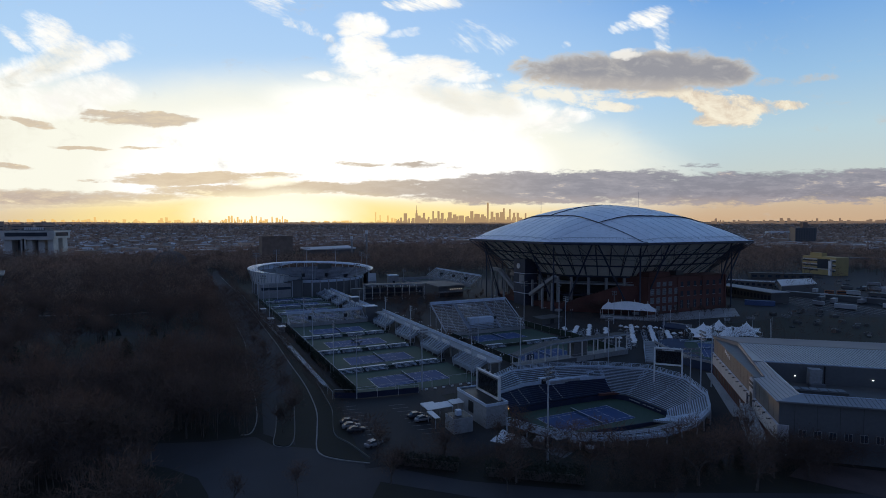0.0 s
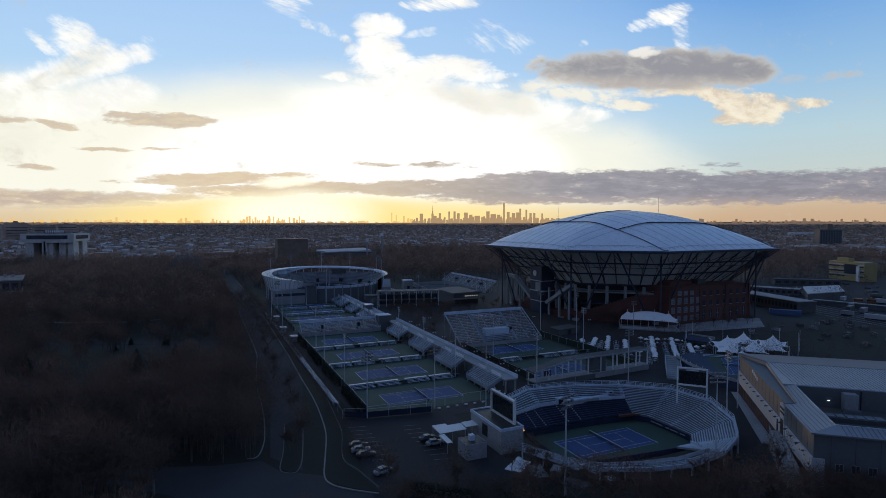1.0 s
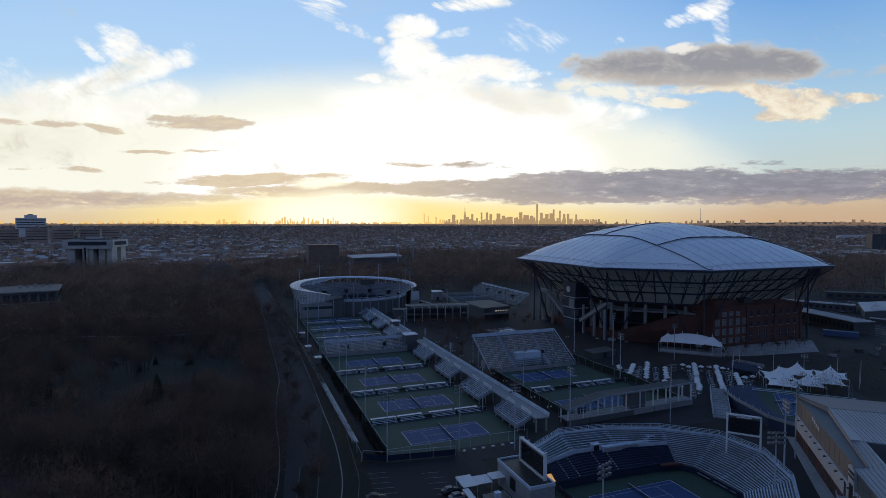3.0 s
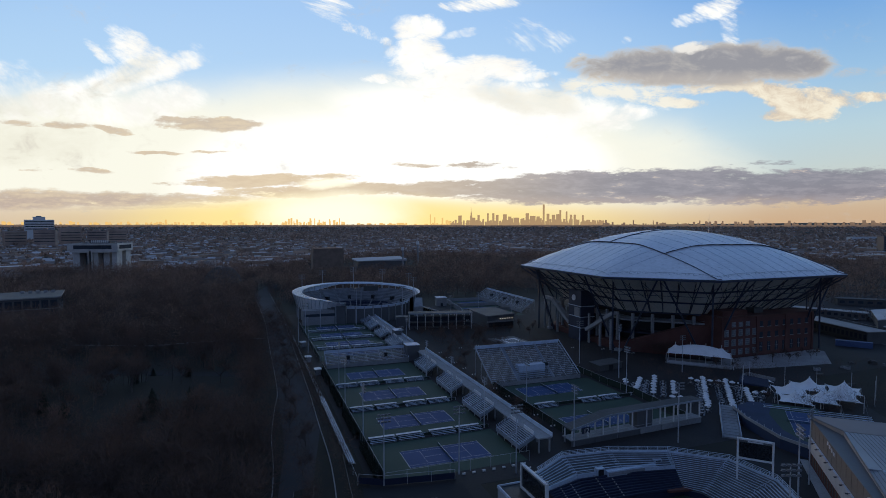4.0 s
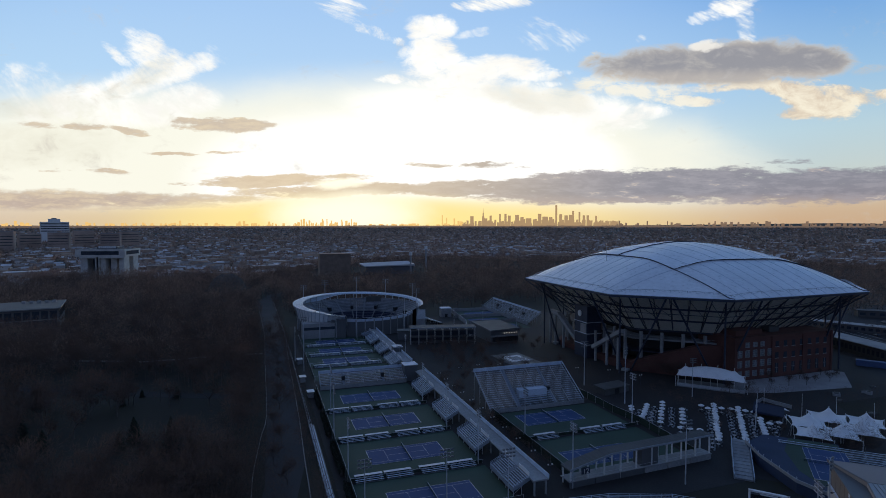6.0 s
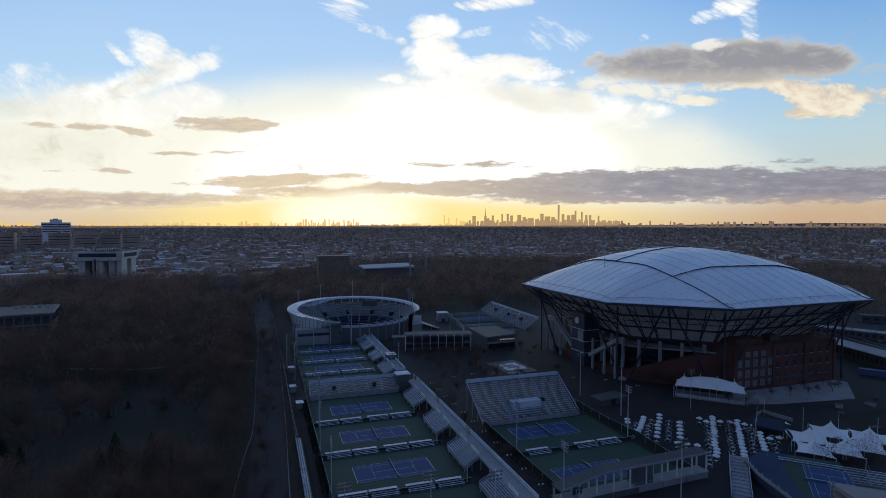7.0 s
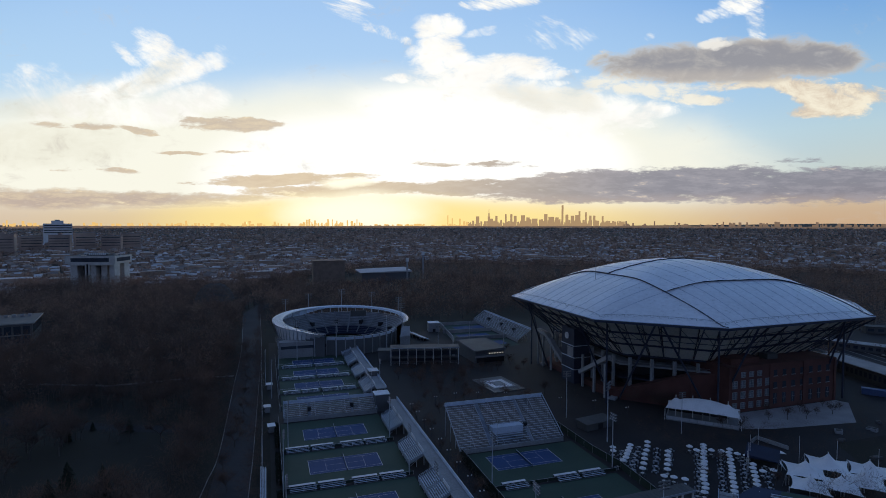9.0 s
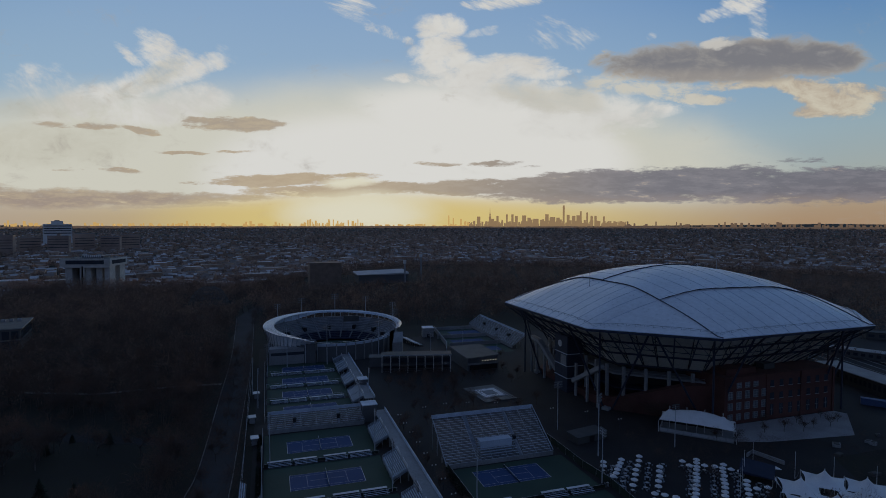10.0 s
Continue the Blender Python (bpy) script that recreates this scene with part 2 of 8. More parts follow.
# high cloud elsewhere, faint
others = wmath("MULTIPLY", wrange(wnoise(coord, 3.2, 7, 0.6).outputs[0], 0.56, 0.78), wrange(high, 0.12, 0.4))
others = wmath("MULTIPLY", others, wmath("SUBTRACT", 1.0, wrange(ahead, 0.45, 0.8)))
lit = wmix(wmath("MULTIPLY", others, 0.5), lit, (0.40, 0.43, 0.50))
# cream and peach cloud, lit from below
peach = cloud(PEACH, 0.25, 0.90, fluff, 0.80)
peach_col = wmix(wrange(fluff, 0.40, 0.60), (0.70, 0.55, 0.40), (1.0, 0.90, 0.70))
peach_col = wmix(wrange(cu, 0.55, 0.35), peach_col, (0.96, 0.92, 0.80))
lit = wmix(wmath("MULTIPLY", peach, 0.90), lit, peach_col)
# grey cumulus: thick in the middle, thin and cream at the fringe
grey_field = blobs(CUMULUS, vec=flat_plane, edge=1.0)
grey_field = wmath("MULTIPLY_ADD", wmath("SUBTRACT", fluff, 0.5), 2.6, grey_field)
grey_field = wmath("MULTIPLY_ADD", wmath("SUBTRACT", swirl, 0.5), 0.9, grey_field)
grey = wmath("MULTIPLY", wrange(grey_field, 0.12, 0.85), front)
grey_col = wmix(wrange(grey_field, 0.35, 1.15), (0.62, 0.57, 0.50), (0.315, 0.305, 0.325))
grey_col = wmix(wmath("MULTIPLY", wrange(cv, 0.285, 0.262), 0.55), grey_col, (0.60, 0.53, 0.46))
grey_col = wmix(wmath("MULTIPLY", wrange(fluff, 0.52, 0.66), 0.55), grey_col, (0.58, 0.55, 0.52))
lit = wmix(wmath("MULTIPLY", grey, 0.94), lit, grey_col)
cap = cloud([(0.445, 0.322, 0.034, 0.013, 20), (0.462, 0.318, 0.030, 0.010, 20)], 0.45, 1.2, fluff, 0.8)
lit = wmix(wmath("MULTIPLY", cap, 0.85), lit, (0.93, 0.90, 0.84))
# low banks of purple-grey cloud near the horizon, crisp above and streaky below
banks = wmath("MAXIMUM", cloud(STREAKS, 0.34, 0.95, strip, 0.80), cloud(LONG_BANK, 0.30, 0.85, strip, 0.75))
banks = wmath("MAXIMUM", banks, cloud(WEST_BANK, 0.15, 1.0, strip, 0.65))
bank_col = wmix(wrange(cu, -0.25, 0.40), (0.70, 0.55, 0.37), (0.235, 0.232, 0.285))
bank_col = wmix(wrange(cu, -0.30, -0.62), bank_col, (0.54, 0.43, 0.345))
bank_col = wmix(wmath("MULTIPLY", wrange(cv, 0.060, 0.040), 0.6), bank_col, (0.50, 0.40, 0.36))
bank_col = wmix(wmath("MULTIPLY", wrange(cv, 0.12, 0.17), wrange(cu, -0.2, -0.3)), bank_col, (0.60, 0.50, 0.40))
bank_col = wmix(wmath("MULTIPLY", wrange(strip, 0.44, 0.58), 0.55), bank_col, wmix(wrange(cu, -0.3, 0.4), (0.80, 0.66, 0.46), (0.36, 0.345, 0.40)))
bank_col = wmix(wmath("MULTIPLY", wrange(wmath("MULTIPLY_ADD", strip, 0.6, wmath("MULTIPLY", layered, 0.4)), 0.565, 0.63), 0.9), bank_col, wmix(wrange(cu, -0.3, 0.4), (1.0, 0.87, 0.60), (0.66, 0.56, 0.48)))
lit = wmix(wmath("MULTIPLY", banks, 0.92), lit, bank_col)
low_core = blob(-0.19, 0.020, 0.180, 0.052, vec=flat_plane, edge=0.95)
gap_core = blob(-0.20, 0.076, 0.065, 0.013, vec=flat_plane, edge=0.95)
low_core = wmath("MULTIPLY", wmath("MAXIMUM", low_core, gap_core), front)
halo = wmath("MULTIPLY", blob(-0.19, 0.004, 0.46, 0.062, vec=plane, edge=1.0), front)
lit = wmix(wmath("MULTIPLY", halo, 0.8), lit, (1.05, 0.84, 0.34))
lit = wmix(wmath("MULTIPLY", low_core, 0.98), lit, (1.14, 1.09, 0.86))
# the unseen left sky is darkened once more, over the clouds
lit = wmix(wmath("MULTIPLY", west, 0.6), lit, (0.24, 0.26, 0.32))
back = WT.nodes.new("ShaderNodeBackground")
wl(lit, back.inputs[0])
back.inputs[1].default_value = 1.0
wl(back.outputs[0], WT.nodes.new("ShaderNodeOutputWorld").inputs[0])

# ================= materials =================
MATS = {}


def mat(name, col, rough=0.7, metal=0.0, vary=0.25, scale=1.5, fine_scale=20.0, bump=0.15, tint=None, random_amount=0.0, through=0.0):
    """A surface whose colour wanders at two scales, with fine relief; random_amount varies it from piece to piece."""
    if name in MATS:
        return MATS[name]
    m = MATS[name] = bpy.data.materials.new(name)
    m.use_nodes = True
    nt = m.node_tree
    p = nt.nodes["Principled BSDF"]
    tc = nt.nodes.new("ShaderNodeTexCoord")
    geo = nt.nodes.new("ShaderNodeNewGeometry")

    def noise_of(s, d):
        nn = nt.nodes.new("ShaderNodeTexNoise")
        nt.links.new(geo.outputs["Position"], nn.inputs["Vector"])
        nn.inputs["Scale"].default_value, nn.inputs["Detail"].default_value = s, d
        return nn.outputs[0]

    a, b = noise_of(scale * 0.12, 4), noise_of(fine_scale * 0.12, 5)
    add = nt.nodes.new("ShaderNodeMath")
    add.operation = "ADD"
    nt.links.new(a, add.inputs[0])
    nt.links.new(b, add.inputs[1])
    rng = nt.nodes.new("ShaderNodeMapRange")
    nt.links.new(add.outputs[0], rng.inputs[0])
    for i, x in enumerate((0.75, 1.25, 0.0, 1.0)):
        rng.inputs[1 + i].default_value = x
    mix = nt.nodes.new("ShaderNodeMix")
    mix.data_type = "RGBA"
    nt.links.new(rng.outputs[0], mix.inputs[0])
    dark = tuple(c * (1 - vary) for c in col)
    light = tint or tuple(min(1, c * (1 + vary)) for c in col)
    mix.inputs[6].default_value, mix.inputs[7].default_value = (*dark, 1), (*light, 1)
    out = mix.outputs[2]
    if random_amount:
        info = nt.nodes.new("ShaderNodeObjectInfo")
        isl = nt.nodes.new("ShaderNodeMath")
        isl.operation = "ADD"
        nt.links.new(info.outputs["Random"], isl.inputs[0])
        nt.links.new(geo.outputs["Random Per Island"], isl.inputs[1])
        hsv = nt.nodes.new("ShaderNodeHueSaturation")
        r2 = nt.nodes.new("ShaderNodeMapRange")
        nt.links.new(isl.outputs[0], r2.inputs[0])
        for i, x in enumerate((0.0, 2.0, 1 - random_amount, 1 + random_amount)):
            r2.inputs[1 + i].default_value = x
        nt.links.new(r2.outputs[0], hsv.inputs["Value"])
        nt.links.new(out, hsv.inputs["Color"])
        out = hsv.outputs[0]
    nt.links.new(out, p.inputs["Base Color"])
    rr = nt.nodes.new("ShaderNodeMapRange")
    nt.links.new(b, rr.inputs[0])
    for i, x in enumerate((0.3, 0.7, max(0.05, rough - 0.1), min(1, rough + 0.1))):
        rr.inputs[1 + i].default_value = x
    nt.links.new(rr.outputs[0], p.inputs["Roughness"])
    p.inputs["Metallic"].default_value = metal
    if bump:
        bp = nt.nodes.new("ShaderNodeBump")
        bp.inputs["Strength"].default_value, bp.inputs["Distance"].default_value = bump, 0.05
        nt.links.new(b, bp.inputs["Height"])
        nt.links.new(bp.outputs[0], p.inputs["Normal"])
    if through:
        # thin growth lets low light pass from behind
        leaf = nt.nodes.new("ShaderNodeBsdfTranslucent")
        nt.links.new(out, leaf.inputs["Color"])
        blend = nt.nodes.new("ShaderNodeMixShader")
        blend.inputs[0].default_value = through
        nt.links.new(p.outputs[0], blend.inputs[1])
        nt.links.new(leaf.outputs[0], blend.inputs[2])
        nt.links.new(blend.outputs[0], nt.nodes["Material Output"].inputs[0])
    return m


def glow(name, col, strength):
    m = bpy.data.materials.new(name)
    m.use_nodes = True
    p = m.node_tree.nodes["Principled BSDF"]
    p.inputs["Base Color"].default_value = (0.02, 0.02, 0.02, 1)
    p.inputs["Emission Color"].default_value, p.inputs["Emission Strength"].default_value = (*col, 1), strength
    return m


SOIL = mat("winter grass and soil", (0.019, 0.014, 0.009), 0.95, vary=0.45, scale=0.25, fine_scale=6, tint=(0.026, 0.024, 0.012))
ASPHALT = mat("asphalt", (0.019, 0.0175, 0.019), 0.9, vary=0.25, scale=0.5, fine_scale=30)
PAVE = mat("plaza paving", (0.022, 0.0185, 0.0185), 0.85, vary=0.3, scale=0.6, fine_scale=12)
GREEN = mat("green hard court", (0.034, 0.064, 0.042), 0.8, vary=0.15, scale=0.6, fine_scale=14)
BLUE = mat("blue hard court", (0.026, 0.060, 0.165), 0.75, vary=0.12, scale=0.6, fine_scale=14)
LINE = mat("white court line", (0.66, 0.66, 0.66), 0.7, vary=0.1, bump=0)
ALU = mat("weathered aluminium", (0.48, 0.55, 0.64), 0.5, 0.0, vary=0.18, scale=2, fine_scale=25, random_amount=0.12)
# darker than the seat planks, so gaps between them read dark
ALU_DARK = mat("dark aluminium deck", (0.15, 0.158, 0.17), 0.6, 0.0, vary=0.2, scale=2, fine_scale=25, random_amount=0.1)
WHITE = mat("white painted steel", (0.70, 0.70, 0.70), 0.5, vary=0.1, scale=1, fine_scale=18, random_amount=0.05)
FABRIC = mat("white roof membrane", (0.80, 0.82, 0.85), 0.36, vary=0.10, scale=0.35, fine_scale=5, bump=0.08)
TENT = mat("white tent canvas", (0.80, 0.80, 0.80), 0.6, vary=0.08, scale=2, fine_scale=20)
STEEL = mat("dark blue steel", (0.045, 0.055, 0.085), 0.5, 0.3, vary=0.2, scale=2)
GALV = mat("galvanised pole", (0.45, 0.475, 0.51), 0.5, 0.1, vary=0.2, scale=3)
BOWL = mat("cream precast panel", (0.70, 0.68, 0.60), 0.7, vary=0.12, scale=0.8, fine_scale=10, random_amount=0.1)
BRICK = mat("red brick", (0.118, 0.047, 0.037), 0.9, vary=0.3, scale=1, fine_scale=40)
CONC = mat("pale concrete", (0.29, 0.295, 0.30), 0.85, vary=0.2, scale=0.8, fine_scale=14, random_amount=0.06)
GREYWALL = mat("grey metal cladding", (0.115, 0.12, 0.125), 0.6, 0.0, vary=0.12, scale=0.6, fine_scale=12)
ROOFMETAL = mat("standing seam roof", (0.27, 0.28, 0.30), 0.45, 0.0, vary=0.12, scale=0.5, fine_scale=10)
# near black; solid pieces of it also stand in for shade inside openings
DARK = mat("near black and opening shade", (0.012, 0.013, 0.016), 0.5, vary=0.2)
NAVY = mat("navy plastic seat", (0.022, 0.030, 0.062), 0.55, vary=0.2, random_amount=0.15)
SCREEN = mat("dark screen", (0.010, 0.012, 0.016), 0.25, vary=0.1, bump=0)
NETTING = mat("green windscreen cloth", (0.018, 0.032, 0.022), 0.9, vary=0.25, scale=2)
BLUECLOTH = mat("blue windscreen cloth", (0.016, 0.024, 0.055), 0.85, vary=0.2, scale=2)
BARK = mat("winter bark", (0.115, 0.095, 0.082), 0.95, vary=0.3, scale=4, random_amount=0.2)
TWIG = mat("bare twigs", (0.122, 0.082, 0.066), 0.95, vary=0.3, scale=1.0, random_amount=0.25, through=0.4)
# twigs of the far woods, raised in colour for haze
TWIG_HAZE_PALE = mat("bare twigs paled by haze", (0.32, 0.22, 0.17), 0.95, vary=0.3, scale=1.0, random_amount=0.25, through=0.4)
TWIG_DARK = mat("dark bare twigs", (0.14, 0.095, 0.075), 0.95, vary=0.3, scale=1.0, random_amount=0.25, through=0.4)
DEPOTBLUE = mat("blue container paint", (0.08, 0.13, 0.27), 0.6, vary=0.15)
ORANGE = mat("orange bus paint", (0.30, 0.10, 0.04), 0.5, vary=0.1)
# street trees lifted paler and warmer to carry the haze
TWIG_FAR = mat("street trees paled by haze", (0.27, 0.19, 0.15), 0.95, vary=0.3, scale=0.2, random_amount=0.3, through=0.4)
# pane colour lifted to hold the sky's reflection
SKY_PANE = mat("window pane with sky reflection in its colour", (0.15, 0.16, 0.175), 0.2, vary=0.3, scale=3, bump=0, random_amount=0.3)
# haze over the far woods put into a warmer twig colour
TWIG_HAZE_WARM = mat("bare twigs warmed by haze", (0.27, 0.18, 0.138), 0.95, vary=0.3, scale=0.6, random_amount=0.25, through=0.4)
CONIFER = mat("dark evergreen needles", (0.018, 0.026, 0.014), 0.9, vary=0.35, scale=4, random_amount=0.25)
KERB = mat("pale kerb stone", (0.26, 0.255, 0.25), 0.85, vary=0.15)
# house walls and darker roofs take the haze into their colour
HOUSES = mat("house walls paled by haze", (0.50, 0.36, 0.27), 0.9, vary=0.25, scale=0.05, fine_scale=0.6, random_amount=0.5)
ROOFS = mat("roofs paled by haze", (0.33, 0.27, 0.23), 0.9, vary=0.3, scale=0.05, fine_scale=0.6, random_amount=0.6)
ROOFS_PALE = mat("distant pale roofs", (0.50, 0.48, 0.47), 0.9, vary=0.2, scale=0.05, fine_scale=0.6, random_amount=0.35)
GLASS = mat("window glass", (0.05, 0.06, 0.075), 0.12, vary=0.2, bump=0)
YELLOW = mat("yellow cladding", (0.40, 0.31, 0.13), 0.7, vary=0.12)
DARKROOF = mat("dull dark roofing", (0.085, 0.085, 0.082), 0.7, vary=0.2)
DULLBLUE = mat("dull blue court deck", (0.028, 0.042, 0.085), 0.8, vary=0.2)
# brown raised in colour for the haze before the far block
BROWNBLOCK = mat("dull brown brick", (0.24, 0.175, 0.135), 0.9, vary=0.2)
WHITEPANEL = mat("white wall panel", (0.46, 0.46, 0.47), 0.7, vary=0.12, scale=0.8, fine_scale=10, random_amount=0.05)
SNOW = mat("pale gravel court", (0.34, 0.33, 0.33), 0.9, vary=0.25, scale=0.8)
SEATGREY = mat("dull grey seats", (0.21, 0.22, 0.24), 0.7, vary=0.3, scale=2, fine_scale=25)
AISLE = mat("worn aluminium aisle", (0.27, 0.305, 0.35), 0.6, vary=0.2, scale=2, fine_scale=25)
DRIVE = mat("pale worn asphalt", (0.040, 0.037, 0.040), 0.9, vary=0.3, scale=0.4, fine_scale=24)
# slab brick lifted in colour for haze over its dim side
SLABBRICK = mat("tan brick paled by haze", (0.44, 0.33, 0.27), 0.9, vary=0.25, scale=0.3)
BEIGE = mat("beige membrane roof", (0.27, 0.235, 0.22), 0.75, vary=0.1, scale=0.5)


# ================= geometry helpers =================
class Geo:
    """Collects vertices and faces of one mesh."""

    def __init__(self):
        self.v, self.f = [], []

    def face(self, *pts):
        n = len(self.v)
        self.v.extend(tuple(p) for p in pts)
        self.f.append(tuple(range(n, n + len(pts))))
        return self

    def prism(self, poly, z0, z1):
        """A counter-clockwise outline raised from z0 to z1 (numbers, or one for each corner)."""
        n, k = len(self.v), len(poly)
        lo = z0 if isinstance(z0, (list, tuple)) else [z0] * k
        hi = z1 if isinstance(z1, (list, tuple)) else [z1] * k
        self.v.extend((x, y, z) for (x, y), z in zip(poly, lo))
        self.v.extend((x, y, z) for (x, y), z in zip(poly, hi))
        self.f.append(tuple(n + i for i in reversed(range(k))))
        self.f.append(tuple(n + k + i for i in range(k)))
        for i in range(k):
            j = (i + 1) % k
            self.f.append((n + i, n + j, n + k + j, n + k + i))
        return self

    def box(self, x0, y0, z0, x1, y1, z1):
        return self.prism([(x0, y0), (x1, y0), (x1, y1), (x0, y1)], z0, z1)

    def turned(self, cx, cy, z0, sx, sy, h, deg=0.0):
        c, s = math.cos(radians(deg)), math.sin(radians(deg))
        return self.prism([(cx + a * c - b * s, cy + a * s + b * c) for a, b in ((-sx / 2, -sy / 2), (sx / 2, -sy / 2), (sx / 2, sy / 2), (-sx / 2, sy / 2))], z0, z0 + h)

    def beam(self, p, q, w, h=None):
        """A bar of w x h from p to q."""
        p, q, h = Vector(p), Vector(q), h or w
        d = (q - p).normalized()
        sidev = d.cross(Vector((0, 0, 1)))
        sidev = Vector((1, 0, 0)) if sidev.length < 1e-4 else sidev.normalized()
        upv = sidev.cross(d)
        n = len(self.v)
        for end in (p, q):
            for a, b in ((-1, -1), (1, -1), (1, 1), (-1, 1)):
                self.v.append(tuple(end + sidev * (a * w / 2) + upv * (b * h / 2)))
        self.f += [(n + 3, n + 2, n + 1, n), (n + 4, n + 5, n + 6, n + 7)] + [(n + i, n + (i + 1) % 4, n + 4 + (i + 1) % 4, n + 4 + i) for i in range(4)]
        return self

    def tube(self, p, q, r, r2=None, k=6):
        p, q, r2 = Vector(p), Vector(q), r if r2 is None else r2
        d = (q - p).normalized()
        a = d.cross(Vector((0, 0, 1)))
        a = Vector((1, 0, 0)) if a.length < 1e-4 else a.normalized()
        b = a.cross(d)
        n = len(self.v)
        for end, rad in ((p, r), (q, r2)):
            for i in range(k):
                t = 2 * math.pi * i / k
                self.v.append(tuple(end + (a * math.cos(t) + b * math.sin(t)) * rad))
        self.f += [(n + i, n + k + i, n + k + (i + 1) % k, n + (i + 1) % k) for i in range(k)]
        self.f += [tuple(n + i for i in range(k)), tuple(n + k + i for i in reversed(range(k)))]
        return self

    def sweep(self, pts, w, h):
        """One continuous bar of w x h along a line of points."""
        pts, n = [Vector(p) for p in pts], len(self.v)
        for i, p in enumerate(pts):
            d = (pts[min(i + 1, len(pts) - 1)] - pts[max(i - 1, 0)]).normalized()
            sv = d.cross(Vector((0, 0, 1)))
            sv = Vector((1, 0, 0)) if sv.length < 1e-4 else sv.normalized()
            uv = sv.cross(d)
            for a, b in ((-1, -1), (1, -1), (1, 1), (-1, 1)):
                self.v.append(tuple(p + sv * (a * w / 2) + uv * (b * h / 2)))
        for i in range(len(pts) - 1):
            o = n + i * 4
            self.f += [(o + k, o + (k + 1) % 4, o + 4 + (k + 1) % 4, o + 4 + k) for k in range(4)]
        e = n + 4 * (len(pts) - 1)
        self.f += [(n + 3, n + 2, n + 1, n), (e, e + 1, e + 2, e + 3)]
        return self

    def grid(self, rows):
        """A sheet through rows of points."""
        n, w = len(self.v), len(rows[0])
        for r in rows:
            self.v.extend(tuple(p) for p in r)
        for i in range(len(rows) - 1):
            for j in range(w - 1):
                a = n + i * w + j
                self.f.append((a, a + 1, a + w + 1, a + w))
        return self

    def mesh(self, name, m, smooth=False):
        me = bpy.data.meshes.new(name)
        me.from_pydata(self.v, [], self.f)
        me.materials.append(m)
        if smooth:
            me.shade_smooth()
        me.update()
        return me


def thing(name, label, category, x=0, y=0, z=0, rz=0, group="", kind=""):
    ob = new(name)
    ob.empty_display_size = 0.5
    ob.matrix_basis = pose(x, y, z, 0, 0, rz)
    return tagged(ob, label, category, group, kind)


def part(name, g, m, parent, label="", smooth=False, at=None):
    """One mesh object under a thing or under a part; g: a Geo, or mesh data to share."""
    ob = new(name, g.mesh(name, m, smooth) if isinstance(g, Geo) else g)
    ob.parent = parent
    if at is not None:
        ob.matrix_basis = at
    return tagged(ob, label)


def single(name, g, m, label, category, kind="", group="", smooth=False):
    return tagged(new(name, g.mesh(name, m, smooth)), label, category, group, kind)


def inside(x, y, poly):
    hit, j = False, len(poly) - 1
    for i in range(len(poly)):
        (xi, yi), (xj, yj) = poly[i], poly[j]
        if (yi > y) != (yj > y) and x < (xj - xi) * (y - yi) / (yj - yi) + xi:
            hit = not hit
        j = i
    return hit


# ================= ground =================
def lie(x, y):
    """Height of the land: flat round the site, rising gently to the ridge on the horizon."""
    d = math.hypot(x, y)
    return 0.0 if d < 900 else 62.0 * ((d - 900) / 4000) ** 1.35


def ground():
    """One sheet, with an opening for the sunken show court."""
    far = [300, 500, 700, 900, 1150, 1450, 1800, 2200, 2700, 3300, 4000, 4900]
    xs = [-d for d in reversed(far)] + [-150, -60, 9.0, 55.5, 150] + far
    ys = [-d for d in reversed(far)] + [-150, -63.5, -33.0, 60, 150] + far
    g = Geo()
    for x in xs:
        for y in ys:
            g.v.append((x, y, lie(x, y) + (random.uniform(-2, 2) if 1000 < math.hypot(x, y) < 3900 else 0)))
    w = len(ys)
    for i in range(len(xs) - 1):
        for j in range(w - 1):
            if not (xs[i] == 9.0 and ys[j] == -63.5):
                a = i * w + j
                g.f.append((a, a + w, a + w + 1, a + 1))
    single("ground", g, SOIL, "dark brown winter grass and bare soil reaching the horizon", "ground", "structure", smooth=True)


ground()


def slab(name, poly, m, label, category, z=0.02, kind="structure", thick=0.3):
    return single(name, Geo().prism(poly, z - thick, z), m, label, category, kind)


def rect(x0, y0, x1, y1):
    return [(x0, y0), (x1, y0), (x1, y1), (x0, y1)]


# paved areas
slab("pavement", [(-26, -60), (2, -60), (2, -20), (90, -20), (100, -30), (145, -30), (175, 20), (262, 20), (300, 90), (300, 250), (90, 270), (-24, 262), (-24, -10)], PAVE,
     "dark grey asphalt and paving between the courts and stadiums", "pavement", 0.03)
slab("parking_lot", [(-32, -56), (-4, -60), (-2, -18), (-26, -12)], ASPHALT, "dark asphalt parking lot with faded bay lines", "parking lot", 0.05)
slab("service_road", [(30, -84), (52, -92), (98, -34), (92, -28), (60, -30), (64, -58)], ASPHALT, "dark asphalt service road beside the indoor hall", "road", 0.045)
